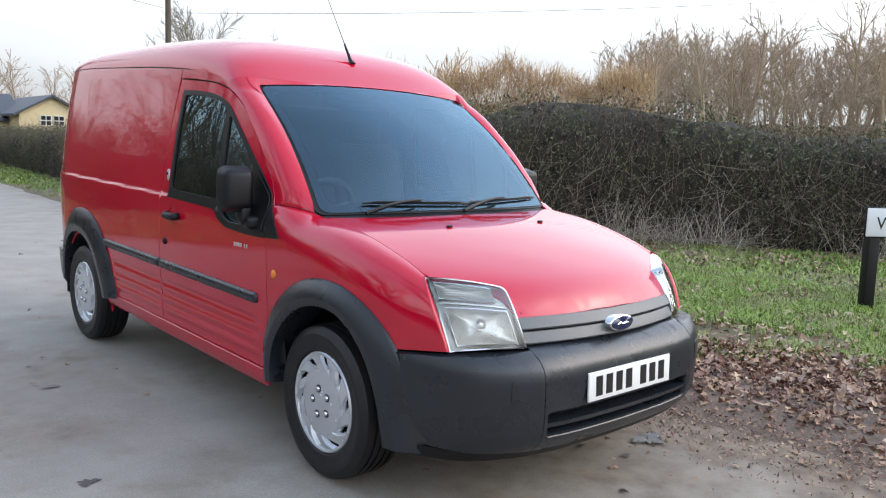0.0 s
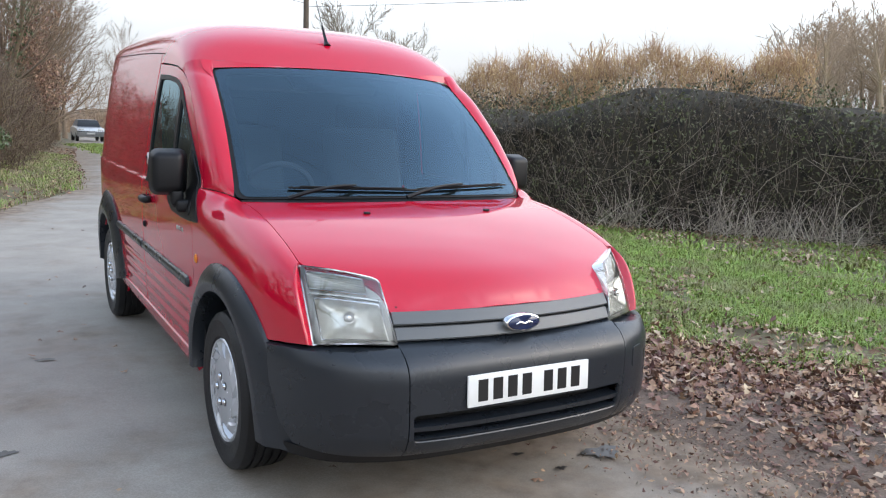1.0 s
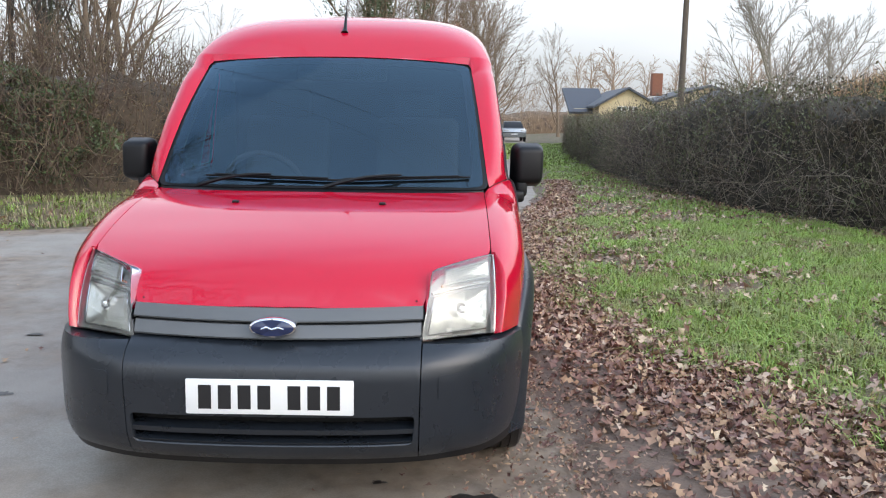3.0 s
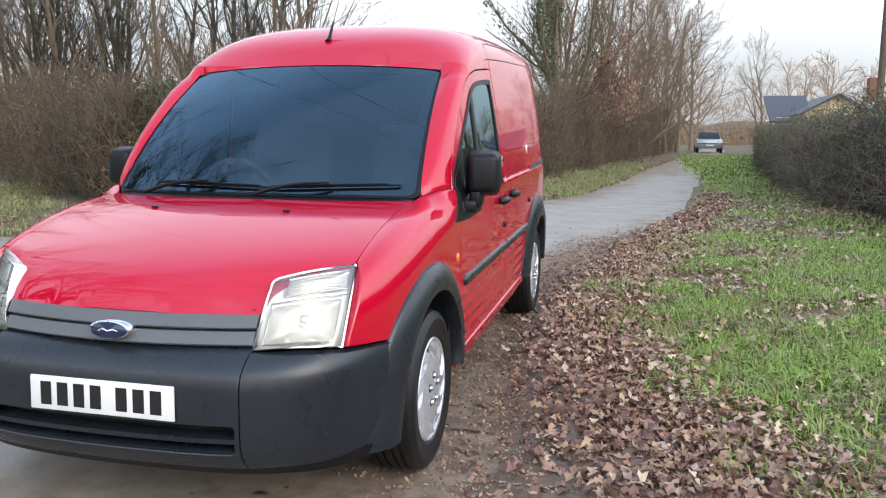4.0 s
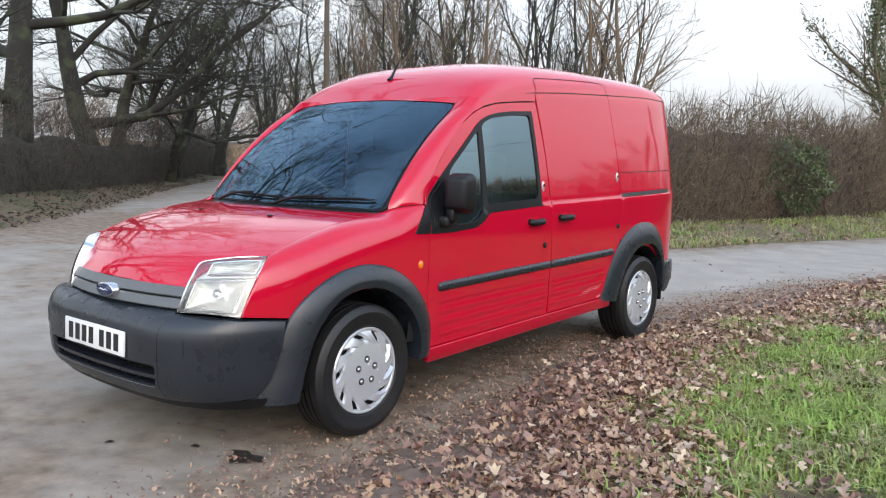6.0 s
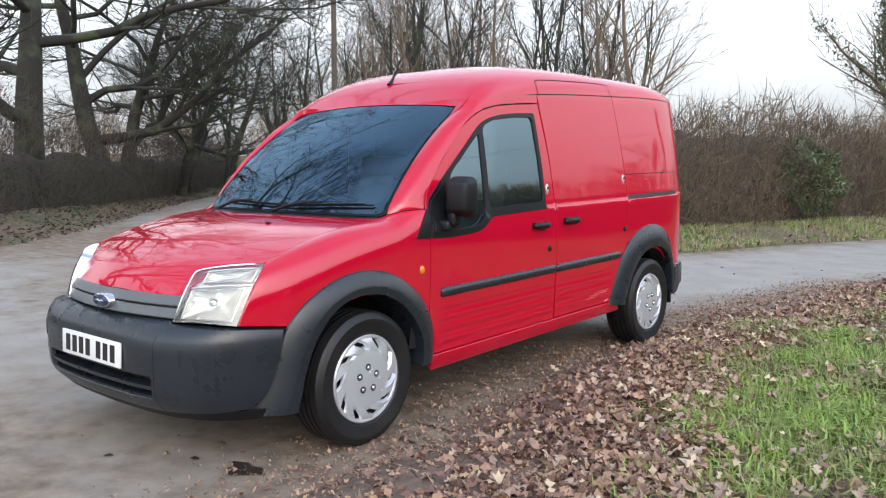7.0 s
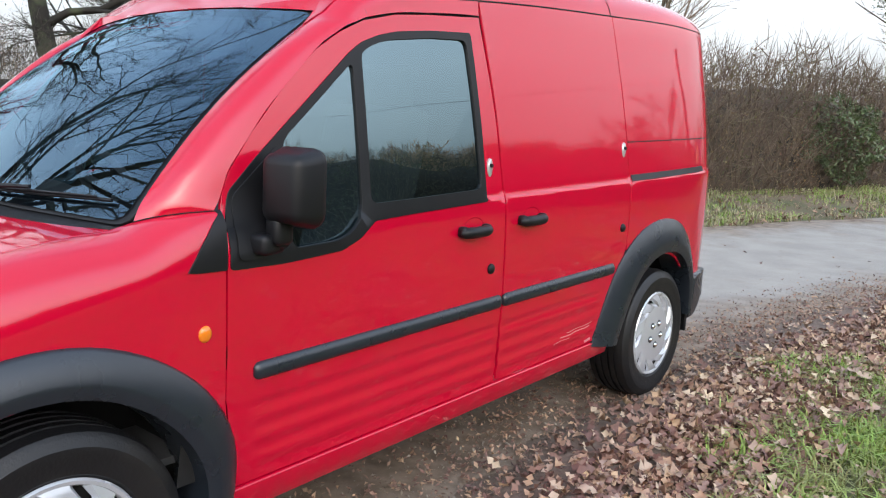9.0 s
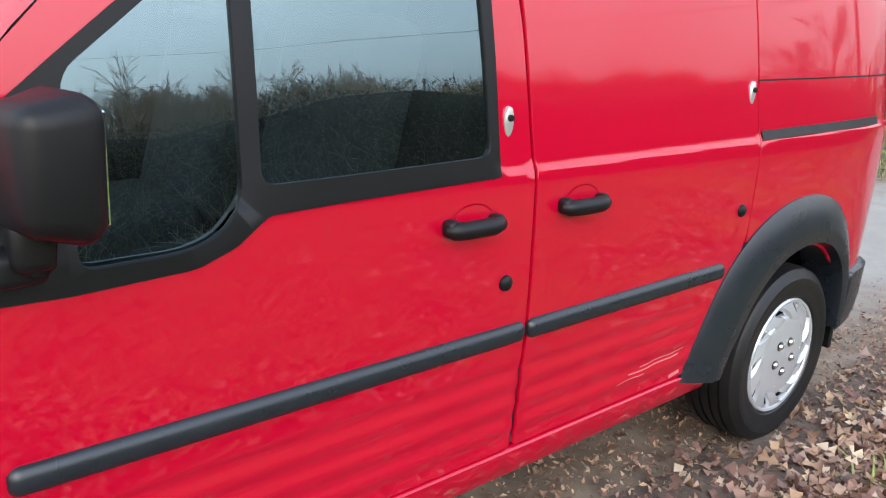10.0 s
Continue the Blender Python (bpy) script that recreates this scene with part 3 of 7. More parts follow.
def strip(parent, name, y0, y1, z0, z1, tall, proud, mat, side, n=16):
    """A low ribbon along the side."""
    y = np.linspace(y0, y1, n)
    z = np.linspace(z0, z1, n)
    lo, hi = side_map(y, z - tall / 2), side_map(y, z + tall / 2)
    li, hi_i = lo.copy(), hi.copy()
    li[:, 0] -= 0.004
    hi_i[:, 0] -= 0.004
    lo[:, 0] += proud
    hi[:, 0] += proud
    v = np.stack([li, lo, hi, hi_i], 1)
    v[..., 0] *= side
    return part(name, Geo().add(v.reshape(-1, 3), grid_faces(n, 4), flip=side < 0), mat, parent)


def moulding(parent, y0, y1, side):
    """The rubbing strip: a rounded section with blunt ends."""
    y = np.concatenate([[y0, y0 + 0.004, y0 + 0.012], np.linspace(y0 + 0.02, y1 - 0.02, 14), [y1 - 0.012, y1 - 0.004, y1]])
    k = np.clip(np.minimum(y - y0, y1 - y) / 0.014, 0.0, 1) ** 0.5
    zc = 0.661 + 0.0225 * (y - 0.515)
    sec = [(-0.024, -0.004), (-0.024, 0.006), (-0.019, 0.013), (-0.007, 0.017), (0.008, 0.016), (0.019, 0.011), (0.024, 0.004), (0.024, -0.004)]
    rows = []
    for dz, dx in sec:
        z = zc + dz * (0.45 + 0.55 * k)
        p = side_map(y, z)
        p[:, 0] = side_x(y, zc) + dx * (0.25 + 0.75 * k)
        rows.append(p)
    v = np.stack(rows, 1)
    n0, n1 = len(y), len(sec)
    v[..., 0] *= side
    f = grid_faces(n0, n1) + [tuple(range(n1)), tuple(range(n0 * n1 - 1, (n0 - 1) * n1 - 1, -1))]
    return part("rubbing_strip", Geo().add(v.reshape(-1, 3), f, flip=side < 0), PLASTIC, parent, "dark grey plastic rubbing strip", 50)


def handle(parent, y, z, side):
    """A pull handle over a red finger dish."""
    g = Geo()
    ys = np.linspace(-0.076, 0.076, 15)
    pts, rad = [], []
    for q in ys:
        out = 0.030 * (1 - (abs(q) / 0.085) ** 4)
        pts.append((side * (float(side_x(y + q, z)) + out), y + q, z + 0.012 * q))
        rad.append(0.0190 if q < 0.045 else 0.0160)
    rad[0] = rad[-1] = 0.011
    v, f = tube(pts, rad, 10)
    h = part("door_handle", g.add(v, f), BLACK, parent, "black plastic pull handle", 60)
    for e in (-0.064, 0.060):
        bm = block(0.036, 0.032, 0.038, (side * (float(side_x(y + e, z)) + 0.012), y + e, z + 0.002), 0.012, 3)
        part("handle_foot", bm, BLACK, h)
    # dish
    a = np.linspace(0, 2 * np.pi, 28, endpoint=False)
    rows = []
    for r, d in ((1.0, 0.0012), (0.9, -0.001), (0.7, -0.010), (0.35, -0.016), (0.05, -0.017)):
        yy, zz = y + 0.004 + 0.056 * r * np.cos(a), z + 0.012 + 0.034 * r * np.sin(a)
        p = side_map(yy, zz)
        p[:, 0] += d + 0.001
        rows.append(p)
    v = np.stack(rows, 0)
    v[..., 0] *= side
    part("finger_dish", Geo().add(v.reshape(-1, 3), grid_faces(5, 28, closed_v=True), flip=side > 0), RED, parent, "", 80)


def lock_plate(parent, y, z, side):
    x = float(side_x(y, z))
    v, f = spin([(0.006, 0.0001), (0.006, 0.0105), (0.0045, 0.0125), (-0.004, 0.0132)], 24)
    g = Geo().add(v, f).moved(Matrix.Translation((side * x, y, z)) @ Matrix.Diagonal((side, 1.0, 2.5, 1)))
    p = part("lock_plate", g, STEEL, parent, "small oval steel security lock plate", 50)
    v, f = spin([(-0.004, 0.0001), (0.010, 0.0001), (0.010, 0.006), (0.004, 0.0075), (-0.004, 0.0075)], 16)
    g = Geo().add(v, f)
    g.moved(Matrix.Translation((side * (x + 0.004), y, z + 0.008)) @ Matrix.Diagonal((side, 1, 1, 1)))
    part("lock_barrel", g, BLACK, p)


def barrel(parent, y, z, side):
    x = float(side_x(y, z))
    v, f = spin([(0.012, 0.0001), (0.012, 0.009), (0.007, 0.0165), (0.000, 0.019), (-0.01, 0.019)], 20)
    g = Geo().add(v, f)
    g.moved(Matrix.Translation((side * x, y, z)) @ Matrix.Diagonal((side, 1, 1, 1)))
    part("key_barrel", g, BLACK, parent, "round black key barrel")


for sd in (1, -1):
    body_side(sd)

# ---- roof ----


def both(name, poly, fmap, mat, label="", **kw):
    """A skin piece across the middle: both halves as one mesh."""
    a = patch(name, poly, fmap, mat, None, side=1, **kw)
    b = patch(name, poly, fmap, mat, None, side=-1, **kw)
    va, vb = a.data, b.data
    n = len(va.vertices)
    verts = [v.co[:] for v in va.vertices] + [v.co[:] for v in vb.vertices]
    faces = [tuple(p.vertices) for p in va.polygons] + [tuple(n + i for i in p.vertices) for p in vb.polygons]
    norms = [v.vector[:] for v in va.corner_normals] + [v.vector[:] for v in vb.corner_normals]
    me = bpy.data.meshes.new(name)
    me.from_pydata(verts, [], faces)
    me.shade_smooth()
    me.normals_split_custom_set(norms)
    bpy.data.objects.remove(a)
    bpy.data.objects.remove(b)
    return put(new(name, me), mat, van, label)


# the roof's front edge follows the top of the windscreen
sx = np.linspace(0.650, 0, 9)
head = screen_map(sx, np.full(9, 1.0))
cap_edge = []
for px, py, pz in head:
    y = py + 0.012
    cap_edge.append((y, roof_v(y, px)))
cap_front = [(y, v) for y, v in cap_edge] + [(1.50, 1.0), (2.44, 1.0), (3.585, 1.0), (3.585, 0.06), (3.54, 0.004)]
low = [(3.2, 0.003), (2.41, 0.003), (1.56, 0.003), (1.518, 0.002)]
door_top = [(1.515, 1.6755), (1.25, 1.6555), (1.10, 1.6395), (0.985, 1.6145)]
cap_front += low + [(y, z - float(gutter(y))) for y, z in door_top]
roof_head = np.array(cap_edge)
both("roof", cap_front, roof_map, RED, "red painted high roof", du=0.05, dv=0.04, flange=0.0, step=0.04)
top = roof_map(roof_head[:, 0], roof_head[:, 1])
under = screen_map(sx, np.full(9, 0.998))
under[:, 2] += 0.003
strip_v = np.stack([np.concatenate([top, (top * [-1, 1, 1])[::-1][1:]]), np.concatenate([under, (under * [-1, 1, 1])[::-1][1:]])], 1)
part("screen_header", Geo().add(strip_v.reshape(-1, 3), grid_faces(17, 2)), RED, van, "", 80)
patch("inner_roof", [(0.93, 0.1), (0.93, 1.0), (3.5, 1.0), (3.5, -0.03), (1.53, -0.03), (1.5, 0.0), (1.2, 0.0)], roof_map, DARK, van, 0.2, 0.1, (), 1, 0, -0.014)
patch("inner_roof", [(0.93, 0.1), (0.93, 1.0), (3.5, 1.0), (3.5, -0.03), (1.53, -0.03), (1.5, 0.0), (1.2, 0.0)], roof_map, DARK, van, 0.2, 0.1, (), -1, 0, -0.014)


def roof_line(name, pts, side, wide=0.006, proud=0.0012):
    """A thin dark joint on the roof along (y, v) points."""
    p = np.array(pts, float)
    t = np.concatenate([[0], np.cumsum(np.linalg.norm(np.diff(p, axis=0), axis=1))])
    q = np.linspace(0, t[-1], max(6, int(t[-1] / 0.03)))
    yv = np.stack([np.interp(q, t, p[:, 0]), np.interp(q, t, p[:, 1])], 1)
    c = roof_map(yv[:, 0], yv[:, 1])
    tan = np.gradient(c, axis=0)
    tan /= np.linalg.norm(tan, axis=1)[:, None]
    e = 1e-3
    n = np.cross(roof_map(yv[:, 0] + e, yv[:, 1]) - c, roof_map(yv[:, 0], yv[:, 1] + e) - c)
    n /= np.linalg.norm(n, axis=1)[:, None]
    n *= np.sign(n[:, 0] + n[:, 2])[:, None]
    s = np.cross(tan, n)
    v = np.stack([c - s * wide / 2 + n * proud, c + s * wide / 2 + n * proud], 1)
    v[..., 0] *= side
    return part(name, Geo().add(v.reshape(-1, 3), grid_faces(len(q), 2)), DARK, van)


roof_line("roof_joint", [(1.535, 0.0), (1.540, 0.17), (1.56, 0.20), (2.38, 0.20), (2.43, 0.18), (2.442, 0.0)], 1, 0.0055)
for sd in (1, -1):
    roof_line("gutter_joint", [(1.42, 0.004), (1.52, 0.004), (2.4, 0.004), (3.56, 0.004)], sd, 0.0038)

# ---- bonnet, windscreen, cowl ----
edge_y = screen_map(np.linspace(0, 0.700, 9), np.zeros(9))
bonnet = [(0.0, float(edge_y[0, 1]) - 0.075)] + [(float(p[0]), float(p[1]) - 0.075 + 0.045 * (p[0] / 0.7) ** 4) for p in edge_y[1:]]
bonnet += [(0.6965, 0.10), (0.6965, -0.20), (0.6965, -0.44), (0.685, -0.480), (0.64, -0.515), (0.57, -0.575), (0.515, -0.625), (0.487, -0.660), (0.470, -0.700), (0.462, -0.716),
           (0.40, -0.733), (0.30, -0.748), (0.15, -0.763), (0.0, -0.768)]
both("bonnet", np.array(bonnet), bonnet_map, RED, "red painted bonnet", du=0.035, dv=0.035, flange=0.012, step=0.03)
both("bonnet_inner", np.array([(0.0, 0.3), (0.76, 0.3), (0.76, -0.40), (0.5, -0.58), (0.44, -0.68), (0.0, -0.74)]), bonnet_map, DARK, "", du=0.1, dv=0.1, flange=0.0, lift=-0.02)
for sd in (1, -1):
    noz = block(0.026, 0.018, 0.010, (sd * 0.288, -0.12, 1.021), 0.004, 2)
    part("washer_nozzle", noz, BLACK, van)
cowl_v, cowl = [], Geo()
xs = np.linspace(-0.70, 0.70, 41)
sc = screen_map(xs, np.zeros(41))
front = np.stack([xs, sc[:, 1] - 0.085 + 0.045 * (np.abs(xs) / 0.7) ** 4, 0 * xs], 1)
front[:, 2] = bonnet_map(front[:, 0], front[:, 1])[:, 2] - 0.010
rows = np.stack([front, front * [1, 1, 1] + [0, 0.03, -0.014], sc + [0, -0.006, -0.010], sc + [0, 0.03, -0.01]], 1)
part("cowl", Geo().add(rows.reshape(-1, 3), grid_faces(41, 4), flip=True), BLACK, van, "black plastic cowl under the windscreen", 60)
ws = rounded([(-0.700, 0.006), (0.700, 0.006), (0.640, 0.992), (-0.640, 0.992)], 0.05, 6)
wind = patch("windscreen", ws, screen_map, SCREEN, van, 0.07, 0.06, (), 1, 0.0, 0.0, 0.04, "dark tinted windscreen glass")
wind.visible_shadow = False
ring = rounded([(-0.722, -0.004), (0.722, -0.004), (0.652, 1.004), (-0.652, 1.004)], 0.05, 6)
ring_in = rounded([(-0.655, 0.055), (0.655, 0.055), (0.606, 0.945), (-0.606, 0.945)], 0.07, 6)
patch("screen_surround", ring, screen_map, BLACK, van, 0.05, 0.04, [ring_in], 1, 0.01, -0.004, 0.04, "black edge band of the windscreen")


def wiper(x0, x1, s0, s1, xp):
    w = new("wiper")
    w.parent = van
    n = 14
    xs, ss = np.linspace(x0, x1, n), np.linspace(s0, s1, n)
    base = screen_map(xs, ss)
    nrm = np.array([0, -0.62, 0.78])
    v, f = tube(base + nrm * 0.012, 0.005, 6)
    part("blade", Geo().add(v, f), BLACK, w)
    v, f = tube(base[1:-1] + nrm * 0.021, 0.0035, 6)
    part("spine", Geo().add(v, f), BLACK, w)
    mid = screen_map(np.array([(x0 + x1) / 2]), np.array([(s0 + s1) / 2]))[0] + nrm * 0.034
    piv = screen_map(np.array([xp]), np.array([-0.035]))[0] + nrm * 0.03
    t = np.linspace(0, 1, 8)[:, None]
    v, f = tube(piv * (1 - t) + mid * t + nrm * 0.02 * np.sin(np.pi * t), np.linspace(0.010, 0.0055, 8), 6)
    part("arm", Geo().add(v, f), BLACK, w)


wiper(-0.50, 0.08, 0.050, 0.030, -0.52)
wiper(0.05, 0.64, 0.028, 0.060, 0.02)


# ---- bumper ----
plan_y = steps([(0.0, 0.0), (0.26, 0.004), (0.43, 0.020), (0.55, 0.065), (0.64, 0.125), (0.70, 0.195), (0.745, 0.275), (0.775, 0.355), (0.80, 0.44), (0.822, 0.52)])
bump_y = steps([(0.22, -0.70), (0.26, -0.815), (0.30, -0.853), (0.345, -0.872), (0.42, -0.878), (0.54, -0.880), (0.575, -0.874), (0.605, -0.855), (0.632, -0.825), (0.650, -0.785), (0.66, -0.74)])
arcx = np.array([0.0, 0.12, 0.26, 0.36, 0.43, 0.50, 0.56, 0.61, 0.65, 0.685, 0.715, 0.74, 0.762, 0.782, 0.80, 0.815])
arcl = np.concatenate([[0], np.cumsum(np.hypot(np.diff(arcx), np.diff(plan_y(arcx))))])


def bumper_map(u, z):
    """u along the bumper from the middle, in metres; corners lean in a little at the top and bottom."""
    s = np.sign(u)
    x = np.interp(np.abs(u), arcl, arcx)
    back = bump_y(z) + 0.880
    k = np.clip(np.abs(u) / 0.55, 0, 1) ** 2
    turn = np.clip((np.abs(u) - 0.45) / 0.5, 0, 1)
    y = -0.880 + back * (1 - turn * 0.8) + plan_y(x)
    xx = x - turn * back * 0.25 + 0.028 * k
    return np.stack([s * xx, y, z - 0.012 * k * np.clip((0.5 - z) / 0.2, 0, 1) * -1], -1)


U1 = 1.00
corner_b = [(0.444, 0.262), (0.70, 0.272), (0.86, 0.285), (0.93, 0.36), (0.985, 0.50), (1.0, 0.612), (0.90, 0.622), (0.60, 0.634), (0.452, 0.642)]
mid_hole = rounded([(-0.425, 0.322), (0.425, 0.322), (0.432, 0.425), (-0.432, 0.425)], 0.02)
mid_b = [(-0.440, 0.262), (0.440, 0.262), (0.448, 0.648), (-0.448, 0.648)]
bumper = patch("front_bumper", mid_b, bumper_map, PLASTIC, van, 0.05, 0.02, [mid_hole], 1, 0.02, 0.0, 0.03, "dark grey textured plastic front bumper")
for sd in (1, -1):
    c = patch("bumper_corner", corner_b, bumper_map, PLASTIC, bumper, 0.04, 0.025, (), sd, 0.02)
    tow = rounded([(0.50, 0.475), (0.57, 0.475), (0.57, 0.555), (0.50, 0.555)], 0.012)
    patch("towing_cover", tow, bumper_map, PLASTIC, bumper, 0.03, 0.03, (), sd, 0.005, 0.003)
back = Geo()
uu = np.linspace(-0.5, 0.5, 21)
v = np.concatenate([bumper_map(uu, np.full(21, 0.30)), bumper_map(uu, np.full(21, 0.44))])
v[:, 1] += 0.07
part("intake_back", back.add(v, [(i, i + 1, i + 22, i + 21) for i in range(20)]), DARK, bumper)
for zc in (0.372, 0.328):
    g = Geo()
    uu = np.linspace(-0.43, 0.43, 25)
    ring4 = []
    for dz, dy in ((0.010, 0.012), (0.008, -0.002), (-0.010, 0.002), (-0.012, 0.06), (0.012, 0.06)):
        p = bumper_map(uu, np.full(25, zc + dz))
        p[:, 1] += dy + 0.006
        ring4.append(p)
    v = np.stack(ring4, 1)
    part("intake_slat", g.add(v.reshape(-1, 3), grid_faces(25, 5, closed_v=True)), PLASTIC, bumper)
# ledge from the bumper's top back under the lamps and the grille
for sd in (1, -1):
    uu = np.linspace(0.452, 1.0, 18)
    zt = np.interp(uu, [0.452, 0.60, 0.90, 1.0], [0.642, 0.634, 0.622, 0.612])
    t0 = bumper_map(uu, zt)
    bx = np.array([0.452, 0.708, 0.770, 0.812])
    by = np.array([-0.745, -0.602, -0.50, -0.40])
    xb = np.interp(np.linspace(0, 1, 18), [0, 0.52, 0.78, 1.0], bx)
    t1 = np.stack([xb, np.interp(xb, bx, by), np.interp(xb, bx, [0.634, 0.628, 0.622, 0.612])], 1)
    v = np.stack([t0, t1], 1)
    v[..., 0] *= sd
    part("bumper_ledge", Geo().add(v.reshape(-1, 3), grid_faces(18, 2), flip=sd < 0), PLASTIC, bumper)
uu = np.linspace(-0.45, 0.45, 21)
t0 = bumper_map(uu, np.full(21, 0.648))
t1 = t0 * [1, 0, 0] + np.stack([0 * uu, -0.745 + 0.03 * (uu / 0.45) ** 2, np.full(21, 0.652)], 1)
part("bumper_ledge", Geo().add(np.stack([t0, t1], 1).reshape(-1, 3), grid_faces(21, 2)), PLASTIC, bumper)
# black apron below
g = Geo()
uu = np.linspace(-0.9, 0.9, 41)
a, b = bumper_map(uu, np.full(41, 0.275)), bumper_map(uu, np.full(41, 0.262))
a[:, 1] += 0.012
b[:, 1] += 0.03
b[:, 2] -= 0.03
c2 = b + [0, 0.25, 0.03]
part("apron", g.add(np.stack([a, b, c2], 1).reshape(-1, 3), grid_faces(41, 3)), BLACK, bumper, "thin black lip under the bumper")

# number plate with plain bars
plate = part("number_plate", block(0.52, 0.010, 0.111, (0, -0.884, 0.492), 0.004, 2, (-2, 0, 0)), WHITE, bumper, "white number plate with black bars")
for k in range(7):
    x = -0.200 + k * 0.061 + (0.032 if k > 3 else 0)
    part("plate_bar", block(0.040, 0.0016, 0.076, (x, -0.8895, 0.492), 0.0006, 1, (-2, 0, 0)), INK, plate)

# grille
grille = part("grille", block(0.90, 0.02, 0.13, (0, -0.695, 0.70), 0.004, 1), DARK, van, "grey two-bar radiator grille")
for z0, z1, y0, y1 in ((0.706, 0.748, -0.800, -0.775), (0.655, 0.698, -0.815, -0.795)):
    n = 25
    xs = np.linspace(-0.466 + (0.735 - z1) * 0.1, 0.466 - (0.735 - z1) * 0.1, n)
    k = 0.062 * (xs / 0.46) ** 2
    sec = []
    for z, y in ((z0, y0 + 0.03), (z0, y0 + 0.004), (z0 + 0.006, y0), (z1 - 0.008, y1 - 0.006), (z1, y1), (z1, y1 + 0.03)):
        sec.append(np.stack([xs, y + k, np.full(n, z)], 1))
    v = np.stack(sec, 1)
    part("grille_bar", Geo().add(v.reshape(-1, 3), grid_faces(n, 6, closed_v=True)), GRILLE, grille)


def oval(rx, rz, y0, y1, n=40):
    a = np.linspace(0, 2 * np.pi, n, endpoint=False)
    rings = []
    for r, y in ((1.0, y1), (1.0, y0 + 0.003), (0.95, y0), (0.0, y0 - 0.001)):
        rings.append(np.stack([rx * r * np.cos(a), np.full(n, y), rz * r * np.sin(a)], 1))
    return np.stack(rings, 0).reshape(-1, 3), grid_faces(4, n, closed_v=True)


v, f = oval(0.074, 0.0315, -0.830, -0.79)
badge = part("badge", Geo().add(v + [0, 0, 0.697], f), CHROME, van, "plain blue oval badge with a chrome rim", 60)
v, f = oval(0.067, 0.0265, -0.833, -0.82)
part("badge_face", Geo().add(v + [0, 0, 0.697], f), BLUE, badge, "", 60)
g = Geo()
v, f = tube([(-0.036, -0.8345, 0.694), (-0.018, -0.8345, 0.701), (0.0, -0.8345, 0.694), (0.018, -0.8345, 0.700), (0.036, -0.8345, 0.695)], [0.002, 0.004, 0.0035, 0.004, 0.002], 6)
part("badge_mark", g.add(v, f), CHROME, badge)


# ---- headlamps ----
def quad(c, nu, nv):
    """Bilinear patch over the corners c00, c10, c11, c01."""
    u, v = np.meshgrid(np.linspace(0, 1, nu), np.linspace(0, 1, nv), indexing="ij")
    u, v = u[..., None], v[..., None]
    c = [np.array(q, float) for q in c]
    return (1 - u) * (1 - v) * c[0] + u * (1 - v) * c[1] + u * v * c[2] + (1 - u) * v * c[3]


